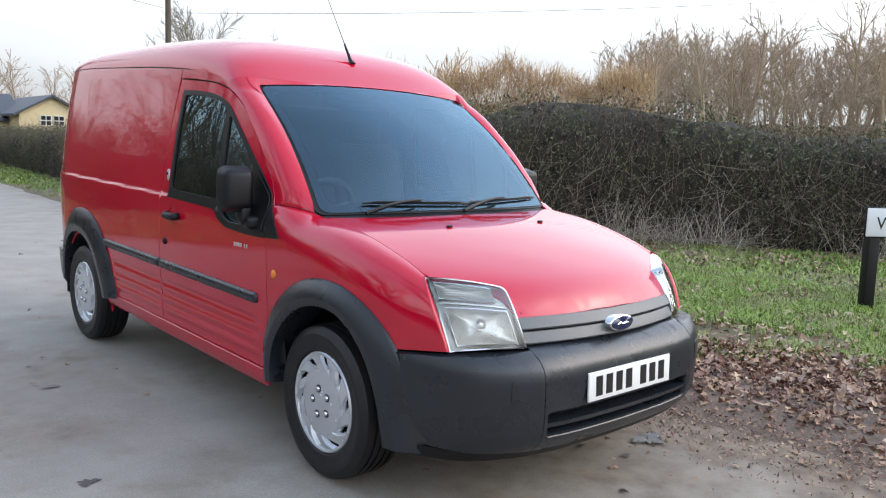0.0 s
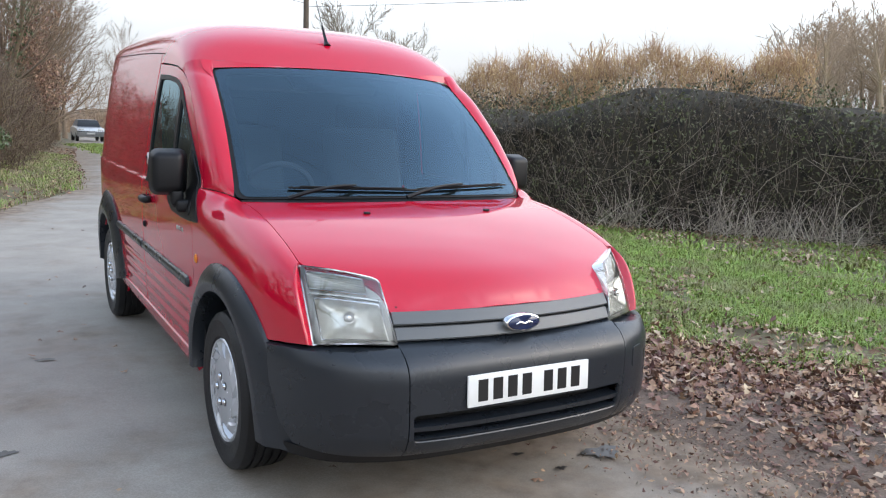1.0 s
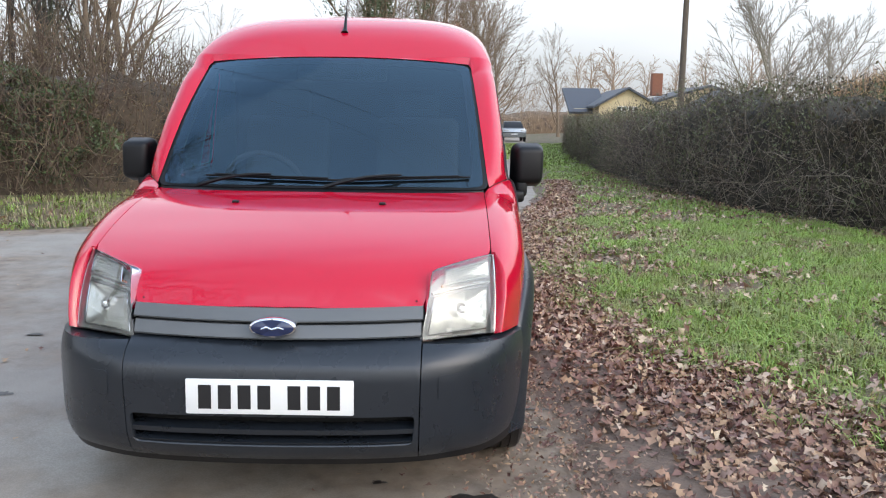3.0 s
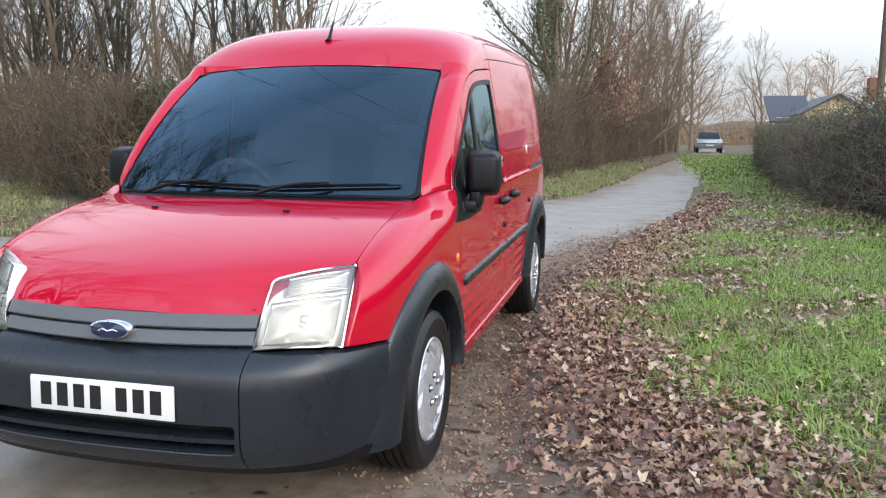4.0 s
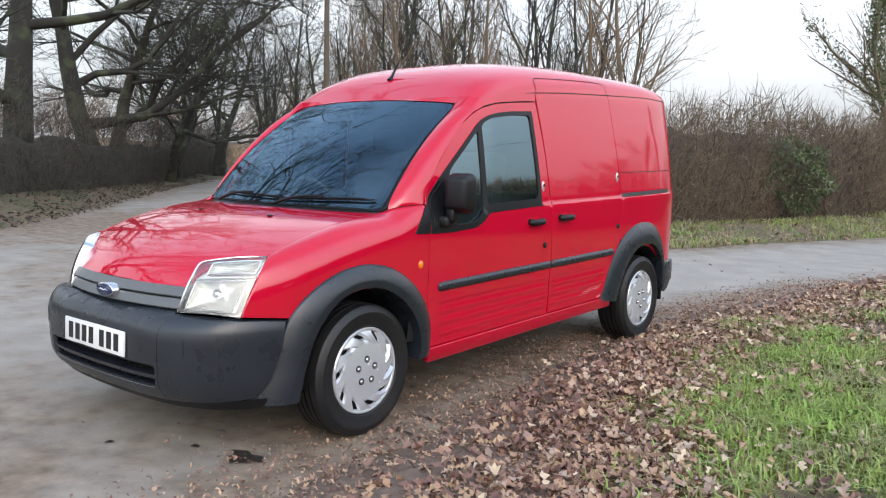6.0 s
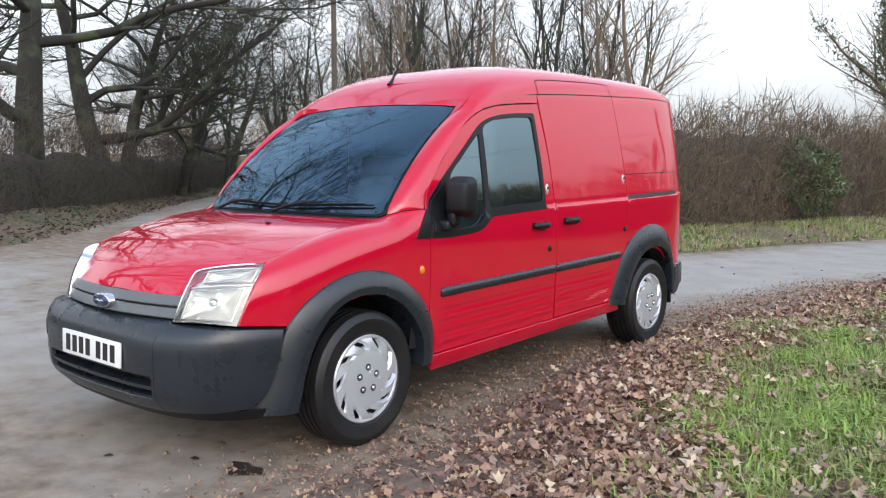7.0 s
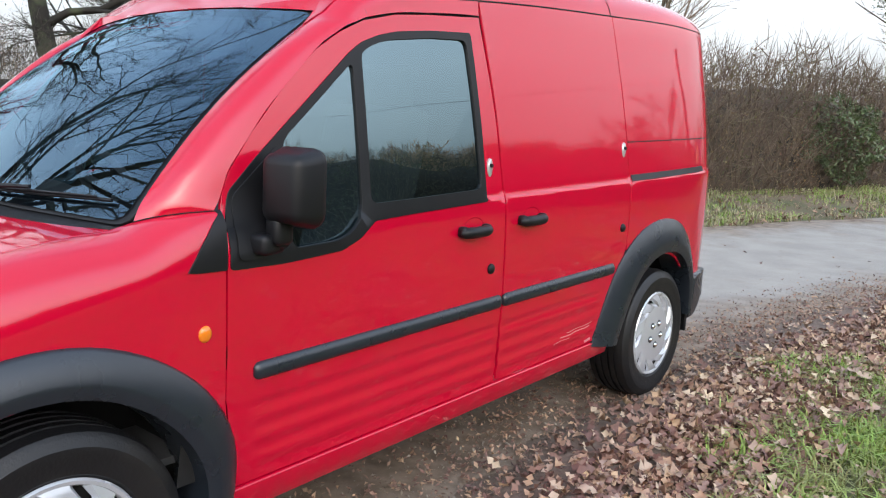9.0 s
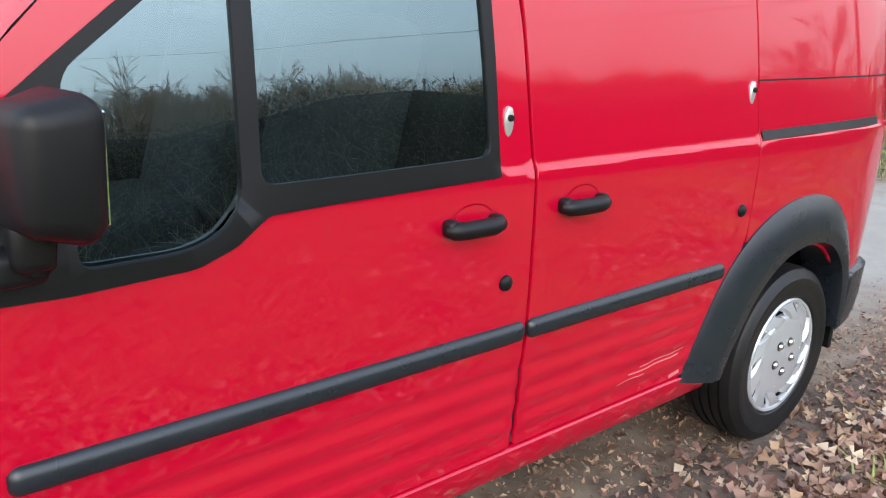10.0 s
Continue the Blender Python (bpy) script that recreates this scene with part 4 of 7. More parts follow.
def headlamp(side):
    inner_low, outer_low, outer_top, inner_top = (0.458, -0.756, 0.640), (0.708, -0.614, 0.634), (0.706, -0.462, 0.884), (0.492, -0.662, 0.856)
    P = quad([inner_low, outer_low, outer_top, inner_top], 15, 15)
    u, v = np.meshgrid(np.linspace(0, 1, 15), np.linspace(0, 1, 15), indexing="ij")
    bul = (np.sin(np.pi * u) ** 0.8 * 0.024 + np.sin(np.pi * v) ** 0.8 * 0.016)
    P = P + bul[..., None] * np.array([0.35, -0.75, 0.42])
    # rounded upper inner corner
    P[0, -1] = P[0, -1] * 0.5 + (P[1, -1] + P[0, -2]) * 0.25
    back = P - np.array([0.35, -0.75, 0.30]) * (0.055 + 0.03 * np.sin(np.pi * u) * np.sin(np.pi * v))[..., None]
    mir = np.array([side, 1, 1])
    lamp = part("headlamp", Geo().add((back * mir).reshape(-1, 3), grid_faces(15, 15), flip=side < 0), LAMP_BODY, van, "clear headlamp with a pale reflector", 60)
    # rim between lens and housing
    edge_i = [(i, 0) for i in range(15)] + [(14, j) for j in range(1, 15)] + [(i, 14) for i in range(13, -1, -1)] + [(0, j) for j in range(13, 0, -1)]
    o = np.array([P[i, j] for i, j in edge_i])
    b = np.array([back[i, j] for i, j in edge_i])
    mid = o.mean(0)
    inn = o + (mid - o) * 0.035
    m = len(o)
    part("lamp_rim", Geo().add(np.stack([inn * mir, o * mir, b * mir], 1).reshape(-1, 3), grid_faces(m, 3, closed_u=True), flip=side > 0), CHROME, lamp)
    glass = part("lamp_lens", Geo().add((P * mir).reshape(-1, 3), grid_faces(15, 15), flip=side < 0), LENS, lamp, "clear lens", 80)
    glass.visible_shadow = False
    def panel(name, u0, u1, v0, v1, dish):
        """A dished reflector between the lens and the housing."""
        n = 13
        uu, vv = np.meshgrid(np.linspace(u0, u1, n), np.linspace(v0, v1, n), indexing="ij")
        iu, iv = np.clip(uu * 14, 0, 13.999), np.clip(vv * 14, 0, 13.999)
        i, j = iu.astype(int), iv.astype(int)
        fu, fv = (iu - i)[..., None], (iv - j)[..., None]

        def at(A):
            return A[i, j] * (1 - fu) * (1 - fv) + A[i + 1, j] * fu * (1 - fv) + A[i + 1, j + 1] * fu * fv + A[i, j + 1] * (1 - fu) * fv
        su, sv = np.linspace(-1, 1, n)[:, None], np.linspace(-1, 1, n)[None]
        k = (0.30 + dish * (1 - np.maximum(np.abs(su), np.abs(sv)) ** 3))[..., None]
        q = at(P) * (1 - k) + at(back) * k
        ob = part(name, Geo().add((q * mir).reshape(-1, 3), grid_faces(n, n), flip=side < 0), LAMP, lamp, "", 70)
        loop = np.concatenate([q[:, 0], q[-1, 1:], q[-2::-1, -1], q[0, -2::-1]])
        v, f = tube(loop * mir, 0.0028, 6)
        part("reflector_rim", Geo().add(v, f), CHROME, ob)
    panel("main_reflector", 0.10, 0.88, 0.07, 0.58, 0.45)
    panel("turn_reflector", 0.22, 0.92, 0.70, 0.93, 0.35)
    # bulb shield in the middle of the bowl, and fine ribs over the turn signal
    c = P[7, 5] * 0.55 + back[7, 5] * 0.45
    v, f = spin([(0.020, 0.0001), (0.019, 0.010), (0.012, 0.019), (0.0, 0.022), (-0.03, 0.020)], 20)
    part("bulb_shield", Geo().add(v, f).moved(Matrix.Translation(Vector(c * mir)) @ pose(0, 0, 0, 0, 0, -90 + side * 28)), CHROME, lamp, "", 60)
    for j in np.linspace(10.0, 12.8, 7):
        j0 = int(j)
        row = (P[3:13, j0] * (1 - j + j0) + P[3:13, j0 + 1] * (j - j0)) * 0.8 + (back[3:13, j0] * (1 - j + j0) + back[3:13, j0 + 1] * (j - j0)) * 0.2
        v, f = tube(row * mir, 0.0016, 5)
        part("lens_rib", Geo().add(v, f), LAMP, lamp)
    # ledge between the two reflectors, and an amber bar added as the indicator's glint
    row = P[1:14, 9] * 0.55 + back[1:14, 9] * 0.45
    v, f = tube(row * mir, 0.006, 6)
    part("lamp_ledge", Geo().add(v, f), LAMP, lamp)
    row = P[3:12, 10] * 0.35 + back[3:12, 10] * 0.65
    v, f = tube(row * mir, 0.004, 6)
    part("amber_glint", Geo().add(v, f), AMBER, lamp)


def lamp_surround(side):
    """The strip of wing between the lamp's outer edge and the wing's front edge."""
    t = np.linspace(0, 1, 16)
    lamp = np.stack([0.708 + 0 * t, -0.614 + 0.152 * t, 0.634 + 0.250 * t], 1)
    lamp += (np.sin(np.pi * t) ** 0.8 * 0.016)[:, None] * np.array([0.35, -0.75, 0.42])
    yv = np.array([(-0.612, wing_v(-0.612, 0.640)), (-0.585, 0.25), (-0.54, 0.55), (-0.47, 0.90), (-0.455, 1.0)])
    k = np.array([0, 0.28, 0.58, 0.92, 1.0])
    wing = wing_map(np.interp(t, k, yv[:, 0]), np.interp(t, k, yv[:, 1]))
    w = np.linspace(0, 1, 6)
    rows = lamp[:, None] * (1 - w)[None, :, None] + wing[:, None] * w[None, :, None]
    rows += (4 * w * (1 - w))[None, :, None] * np.array([0.006, -0.010, 0.004])
    rows[..., 0] *= side
    part("lamp_surround", Geo().add(rows.reshape(-1, 3), grid_faces(16, 6), flip=side > 0), RED, van, "", 80)


for sd in (1, -1):
    headlamp(sd)
    lamp_surround(sd)
    v, f = spin([(0.009, 0.0001), (0.008, 0.010), (0.004, 0.0165), (0.0, 0.019), (-0.006, 0.019)], 20)
    g = Geo().add(v, f).moved(Matrix.Translation((sd * float(side_x(0.369, 0.79)), 0.369, 0.79)) @ Matrix.Diagonal((sd, 1.0, 1.15, 1)))
    part("side_repeater", g, AMBER, van, "small round amber indicator")


# ---- wheel arches ----
def loft_arch(name, outer, inner, side, n=40, label="dark grey plastic wheel-arch flare"):
    def even(p):
        p = np.array(p, float)
        t = np.concatenate([[0], np.cumsum(np.linalg.norm(np.diff(p, axis=0), axis=1))])
        q = np.linspace(0, t[-1], n)
        c = np.stack([np.interp(q, t, p[:, k]) for k in (0, 1)], 1)
        for _ in range(4):
            c[1:-1] = (c[:-2] + 2 * c[1:-1] + c[2:]) / 4
        return c
    o, i = even(outer), even(inner)
    rows = []
    for k, dx in ((0.0, -0.004), (0.0, 0.005), (0.07, 0.013), (0.34, 0.029), (0.62, 0.042), (0.70, 0.043), (0.96, 0.036), (1.02, -0.03), (1.02, -0.11)):
        q = o * (1 - k) + i * k
        x = side_x(q[:, 0], np.clip(q[:, 1], 0.42, 2)) + dx - 0.45 * np.clip(-0.50 - q[:, 0], 0, 1)
        rows.append(np.stack([x, q[:, 0], q[:, 1]], 1))
    v = np.stack(rows, 1)
    v[..., 0] *= side
    return part(name, Geo().add(v.reshape(-1, 3), grid_faces(n, 9), flip=side > 0), PLASTIC, van, label, 50)


def build_wheel():
    tyre = [(-0.10, 0.205), (-0.104, 0.235), (-0.106, 0.27), (-0.099, 0.298), (-0.088, 0.310)]
    for gx in (-0.052, -0.018, 0.018, 0.052):
        tyre += [(gx - 0.006, 0.3165), (gx - 0.005, 0.309), (gx + 0.005, 0.309), (gx + 0.006, 0.3165)]
    tyre += [(0.088, 0.310), (0.099, 0.298), (0.104, 0.283), (0.1062, 0.280), (0.1062, 0.262), (0.1045, 0.258), (0.103, 0.235), (0.098, 0.216), (0.085, 0.205)]
    v, f = spin(tyre, 72)
    wheel_ob = part("wheel", Geo().add(v, f), RUBBER, van, "black road tyre with dusty tread and silver wheel trim", 30)
    back = spin([(0.06, 0.0001), (0.06, 0.205), (-0.08, 0.21), (-0.08, 0.0001)], 40)
    part("rim", Geo().add(*back), DARK, wheel_ob)
    g = Geo()
    v, f = spin([(0.080, 0.203), (0.092, 0.207), (0.098, 0.202), (0.096, 0.193), (0.088, 0.187), (0.078, 0.186)], 72)
    trim = part("wheel_trim", g.add(v, f), SILVER, wheel_ob, "silver plastic wheel trim with ten slots")
    v, f = spin([(0.104, 0.0001), (0.103, 0.05), (0.100, 0.09), (0.099, 0.128), (0.097, 0.143), (0.090, 0.150), (0.076, 0.152)], 60)
    part("trim_disc", Geo().add(v, f), SILVER, trim, "", 60)
    for k in range(10):
        a0 = 2 * np.pi * k / 10
        pts = []
        for r, da, wd, x in ((0.134, -0.04, 0.29, 0.0970), (0.148, 0.06, 0.265, 0.1005), (0.166, 0.20, 0.215, 0.1000), (0.184, 0.33, 0.245, 0.0955), (0.198, 0.38, 0.29, 0.091)):
            for s, dd in ((-1, -0.012), (-0.8, 0.0), (0.55, 0.004), (1, -0.014)):
                a = a0 + da + s * wd
                pts.append((x + dd, r * np.cos(a), r * np.sin(a)))
        part("trim_spoke", Geo().add(pts, grid_faces(5, 4)), SILVER, trim, "", 40)
    for k in range(5):
        a = 2 * np.pi * k / 5 + 0.3
        # flat black disc paints the shaded recess round each nut
        v, f = spin([(0.1045, 0.0001), (0.1045, 0.0165), (0.098, 0.0170)], 14)
        part("nut_shade_disc", Geo().add(v, f).moved(Matrix.Translation((0, 0.056 * np.cos(a), 0.056 * np.sin(a)))), BLACK, trim)
        v, f = spin([(0.1125, 0.0001), (0.1125, 0.007), (0.107, 0.0112), (0.097, 0.012)], 12)
        part("trim_nut", Geo().add(v, f).moved(Matrix.Translation((0, 0.056 * np.cos(a), 0.056 * np.sin(a)))), CHROME, trim)
    return wheel_ob


first = build_wheel()
first.matrix_basis = pose(0.747, 0, 0.3165)
for x, y, turn, flip in ((0.747, 2.912, 40, 0), (-0.747, 0, 15, 180), (-0.747, 2.912, 70, 180)):
    copy_thing(first, pose(x, y, 0.3165, turn, 0, flip))

F_OUT = [(0.455, 0.325), (0.464, 0.360), (0.474, 0.428), (0.462, 0.500), (0.441, 0.554), (0.410, 0.605), (0.372, 0.655), (0.315, 0.705), (0.20, 0.780), (0.10, 0.815), (0.0, 0.830), (-0.12, 0.822), (-0.24, 0.787), (-0.34, 0.727), (-0.42, 0.655), (-0.47, 0.56), (-0.497, 0.46), (-0.530, 0.365), (-0.568, 0.300), (-0.605, 0.252)]
F_IN = [(0.345, 0.318), (0.362, 0.360), (0.363, 0.395), (0.342, 0.470), (0.304, 0.535), (0.254, 0.593), (0.188, 0.647), (0.118, 0.687), (0.045, 0.710), (-0.04, 0.719), (-0.118, 0.713), (-0.194, 0.682), (-0.260, 0.625), (-0.312, 0.553), (-0.348, 0.465), (-0.370, 0.385), (-0.388, 0.30), (-0.398, 0.250)]
R_OUT = [(2.295, 0.372), (2.345, 0.50), (2.40, 0.615), (2.47, 0.72), (2.56, 0.80), (2.68, 0.862), (2.80, 0.888), (2.91, 0.893), (3.03, 0.875), (3.13, 0.83), (3.215, 0.755), (3.27, 0.66), (3.30, 0.55), (3.31, 0.45), (3.31, 0.38)]
R_IN = [(2.47, 0.352), (2.505, 0.43), (2.545, 0.51), (2.595, 0.585), (2.665, 0.655), (2.745, 0.70), (2.83, 0.722), (2.91, 0.727), (3.00, 0.717), (3.08, 0.685), (3.15, 0.63), (3.20, 0.56), (3.225, 0.47), (3.235, 0.40), (3.235, 0.36)]
for sd in (1, -1):
    loft_arch("front_arch_flare", F_OUT, F_IN, sd)
    loft_arch("rear_arch_flare", R_OUT, R_IN, sd)
    for y in (0.0, 2.91):
        a = np.radians(np.linspace(1, 179, 26))
        rows = np.stack([np.stack([np.full(26, x), y + 0.40 * np.cos(a), 0.315 + 0.42 * np.sin(a)], 1) for x in (0.83, 0.50)], 0)
        end = np.stack([np.full(26, 0.50), y + 0.01 * np.cos(a), 0.315 + 0.01 * np.sin(a)], 1)[None]
        rows = np.concatenate([rows, end])
        rows[..., 0] *= sd
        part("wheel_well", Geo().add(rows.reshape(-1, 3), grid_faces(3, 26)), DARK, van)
    # rear bumper end and mud flap
    corner = [(3.312, 0.335), (3.42, 0.325), (3.60, 0.36), (3.60, 0.555), (3.44, 0.562), (3.318, 0.556)]
    patch("rear_bumper_corner", rounded(corner, 0.02), side_map, PLASTIC, van, 0.04, 0.04, (), sd, 0.03, 0.028)
    flapm = block(0.16, 0.02, 0.16, (sd * 0.76, 3.29, 0.34), 0.005, 1)
    part("mud_flap", flapm, BLACK, van)
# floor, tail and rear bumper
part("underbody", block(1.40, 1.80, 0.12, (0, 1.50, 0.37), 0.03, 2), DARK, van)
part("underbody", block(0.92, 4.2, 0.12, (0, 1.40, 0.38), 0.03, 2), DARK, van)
part("tail_panel", block(1.22, 0.03, 1.34, (0, 3.575, 1.09), 0.012, 2), RED, van, "plain red tail of the van")
part("rear_bumper", block(1.52, 0.14, 0.20, (0, 3.62, 0.45), 0.04, 3), PLASTIC, van)
v, f = tube([(0.45, 2.2, 0.27), (0.50, 2.8, 0.27), (0.52, 3.4, 0.28)], 0.028, 10)
part("exhaust_pipe", Geo().add(v, f), DARK, van)

# ---- mirrors ----
def mirror(side):
    y, z, x = 0.585, 1.145, 0.922
    bm = block(0.160, 0.115, 0.205, (0, 0, 0), 0.038, 4)
    for q in bm.verts:
        if q.co.y < 0:
            q.co.x *= 0.86
            q.co.z *= 0.88
        q.co.x += 0.10 * q.co.z * 0.2
    bmesh.ops.transform(bm, matrix=pose(side * x, y, z, 0, 0, side * 10), verts=bm.verts)
    m = part("door_mirror", bm, BLACK, van, "black plastic door mirror", 60)
    face = block(0.118, 0.006, 0.155, (0, 0, 0), 0.002, 1)
    bmesh.ops.transform(face, matrix=pose(side * x, y, z, 0, 0, side * 10) @ pose(-0.004 * side, 0.056, 0), verts=face.verts)
    part("mirror_face", face, MIRROR, m)
    v, f = tube([(side * 0.80, 0.580, 0.996), (side * 0.85, 0.570, 0.996), (side * 0.885, 0.570, 1.008), (side * 0.890, 0.575, 1.06)], [0.024, 0.026, 0.030, 0.030], 10)
    part("mirror_arm", Geo().add(v, f), BLACK, m, "", 60)
    part("arm_foot", block(0.075, 0.085, 0.055, (side * 0.862, 0.545, 1.000), 0.016, 3, (0, 0, side * 12)), BLACK, m, "", 60)
    part("arm_foot", block(0.055, 0.060, 0.075, (side * 0.892, 0.566, 1.035), 0.016, 3), BLACK, m, "", 60)


for sd in (1, -1):
    mirror(sd)

# ---- aerial ----
ab = Vector((0.0, 1.045, 1.793))
ad = Vector((0, 0.55, 0.835))
v, f = tube([ab + ad * t for t in (-0.005, 0.012, 0.03, 0.13)], [0.020, 0.013, 0.009, 0.005], 10)
aerial = part("aerial", Geo().add(v, f), BLACK, van, "thin black roof aerial")
v, f = tube([ab + ad * t for t in (0.13, 0.3, 0.54)], [0.0022, 0.0018, 0.0014], 6)
part("aerial_rod", Geo().add(v, f), BLACK, aerial)

# ---- cabin ----
g = Geo()
xs = np.linspace(-0.66, 0.66, 21)
prof = [(0.22, 0.98), (0.26, 1.035), (0.42, 1.045), (0.56, 1.035), (0.62, 0.99), (0.64, 0.80), (0.60, 0.55)]
rows = np.stack([np.stack([xs, y - 0.06 * (1 - (xs / 0.7) ** 2) * (1 if y < 0.5 else 0), np.full(21, z) + 0.025 * np.exp(-((xs + 0.36) / 0.2) ** 2) * (1 if 0.4 < y < 0.63 else 0)], 1) for y, z in prof], 1)
part("dashboard", g.add(rows.reshape(-1, 3), grid_faces(21, 7), flip=True), CABIN, van, "dark grey dashboard", 60)
a = np.linspace(0, 2 * np.pi, 33)
cs = Matrix.Translation((-0.37, 0.78, 1.01)) @ pose(0, 0, 0, -62)
v, f = tube([cs @ (pose(0, 0, 0, 90) @ Vector((0.19 * math.cos(t), 0, 0.19 * math.sin(t)))) for t in a], 0.015, 8)
wheel_s = part("steering_wheel", Geo().add(v, f), CABIN, van, "dark steering wheel", 60)
for t in (0.3, 2.84, 4.71):
    v, f = tube([cs @ (pose(0, 0, 0, 90) @ Vector((0.19 * k * math.cos(t), 0, 0.19 * k * math.sin(t)))) for k in (0.1, 0.55, 1)], 0.014, 6)
    part("wheel_spoke", Geo().add(v, f), CABIN, wheel_s)
for x in (-0.37, 0.37):
    bm = block(0.50, 0.50, 0.16, (x, 1.02, 0.72), 0.05, 3, (6, 0, 0))
    seat = part("seat", bm, FABRIC, van, "grey fabric cab seat", 60)
    bm = block(0.47, 0.13, 0.62, (x, 1.36, 1.06), 0.05, 3, (-14, 0, 0))
    part("backrest", bm, FABRIC, seat, "", 60)
    bm = block(0.26, 0.10, 0.17, (x, 1.47, 1.43), 0.04, 3, (-10, 0, 0))
    part("headrest", bm, FABRIC, seat, "", 60)
part("bulkhead", block(1.46, 0.02, 1.35, (0, 1.66, 1.06), 0.004, 1), CABIN, van, "dark grey bulkhead behind the seats")
part("cab_floor", block(1.5, 1.5, 0.02, (0, 0.92, 0.44), 0, 1), CABIN, van)
part("headliner", block(1.1, 0.60, 0.015, (0, 1.35, 1.70), 0.004, 1), CABIN, van)
part("overhead_shelf", block(0.46, 0.16, 0.05, (0.0, 0.985, 1.595), 0.015, 2, (30, 0, 0)), DARK, van)
g = part("sun_visor", block(0.42, 0.14, 0.02, (-0.36, 0.98, 1.575), 0.008, 2, (35, 0, 0)), CABIN, van)


# ---- ground ----
def near_path(p, path):
    """The distance of points from a polyline, and the side (positive to its right)."""
    best = np.full(len(p), 1e9)
    sign = np.ones(len(p))
    for a, b in zip(path[:-1], path[1:]):
        a, b = np.array(a, float), np.array(b, float)
        d = b - a
        t = np.clip(((p - a) @ d) / (d @ d), 0, 1)
        q = a + t[:, None] * d
        r = np.linalg.norm(p - q, axis=1)
        c = d[0] * (p[:, 1] - a[1]) - d[1] * (p[:, 0] - a[0])
        up = r < best
        sign[up] = np.where(c[up] > 0, -1, 1)
        best = np.minimum(best, r)
    return best, sign


def smooth(a, b, x):
    t = np.clip((x - a) / (b - a), 0, 1)
    return t * t * (3 - 2 * t)


LANE_R = [(4.5, -30), (2.6, -14), (1.75, -6), (1.38, -3), (1.22, -1.4), (1.12, -0.5), (1.05, 0.3), (0.92, 1.2), (0.80, 2), (0.76, 3), (0.78, 4), (0.86, 4.8), (1.0, 5.7), (1.46, 8.2),
          (2.0, 10.4), (2.42, 12.5), (2.62, 14.7), (3.0, 21.6), (4.1, 35), (6.5, 58), (9.0, 80)]
LANE_L = [(6.4, 80), (4.5, 57.5), (2.5, 38), (1.5, 29), (0.75, 19.6), (0.15, 14.6), (-0.55, 12.6), (-1.0, 11.8), (-1.6, 9.6), (-2.2, 8.4), (-2.9, 7.6), (-3.9, 6.7), (-5.2, 6.0), (-6.8, 5.3), (-8.4, 5.9),
          (-10.9, 8.2), (-16.7, 14.1), (-25, 24), (-41, 41), (-60, 61)]
SIDE_R = [(-66, 54), (-44, 33), (-23.8, 14.6), (-13.3, 5.6), (-10.4, 2.8), (-7.6, -1.0), (-6.2, -6), (-5.0, -14), (-3.5, -30)]
ROAD = np.array(LANE_R + LANE_L + SIDE_R)


def ground_z(x, y):
    x, y = np.asarray(x, float), np.asarray(y, float)
    z = 2.6 * smooth(12, 75, x + 0.15 * y) + 1.2 * smooth(40, 140, y) * 0
    z = z + 0.05 * smooth(1.5, 3.2, x) * smooth(-12, -2, y) * (1 - smooth(14, 22, y))
    d, s = near_path(np.stack([x.ravel(), y.ravel()], 1), SIDE_R)
    bank = np.where(s > 0, smooth(0.1, 2.2, d), 0).reshape(x.shape)
    z = z + 0.35 * bank * smooth(-60, -12, -np.abs(x + 20))
    d, s = near_path(np.stack([x.ravel(), y.ravel()], 1), LANE_L)
    return z + 0.16 * np.where(s > 0, smooth(0.1, 1.6, d), 0).reshape(x.shape)


SOIL = material("verge_soil", (0.100, 0.100, 0.046), 0.95, spread=0.5, scale=9.0, bump=0.8, fine=40, second=(0.16, 0.115, 0.075), second_scale=1.3, second_range=(0.40, 0.58))
MEADOW = material("meadow", (0.24, 0.28, 0.085), 0.95, spread=0.25, scale=0.5, bump=0.5, fine=8, second=(0.10, 0.12, 0.05), second_scale=0.05)


def sheet(name, xs, ys, mat):
    X, Y = np.meshgrid(xs, ys, indexing="ij")
    wob = 0.03 * np.sin(X * 1.7 + 0.6 * Y) * np.sin(Y * 1.3 - 0.4 * X) * np.exp(-(np.hypot(X, Y) / 40) ** 2)
    inside_road = inside(np.stack([X.ravel(), Y.ravel()], 1), ROAD).reshape(X.shape)
    d, _ = near_path(np.stack([X.ravel(), Y.ravel()], 1), LANE_R + LANE_L + SIDE_R)
    dip = np.where(inside_road, -0.10 * smooth(0.0, 0.6, d.reshape(X.shape)) - 0.01, 0.02 * smooth(0, 0.5, d.reshape(X.shape)) - 0.012)
    Z = ground_z(X, Y) + np.where(inside_road, 0, wob) * smooth(0, 1.5, d.reshape(X.shape)) + dip
    me = fast_mesh(name, np.stack([X, Y, Z], -1).reshape(-1, 3), np.array(grid_faces(len(xs), len(ys))), 4)
    me.shade_smooth()
    return put(new(name, me), mat)


def graded(lo, hi, near, far):
    """Coordinates that lie close together near zero and wide apart far off."""
    out, x = [0.0], 0.0
    while x < hi:
        x += near + (far - near) * min(1.0, (max(0, x - 14) / 160) ** 1.2)
        out.append(x)
    x = 0.0
    while x > lo:
        x -= near + (far - near) * min(1.0, (max(0, -x - 14) / 160) ** 1.2)
        out.append(x)
    return np.array(sorted(out))


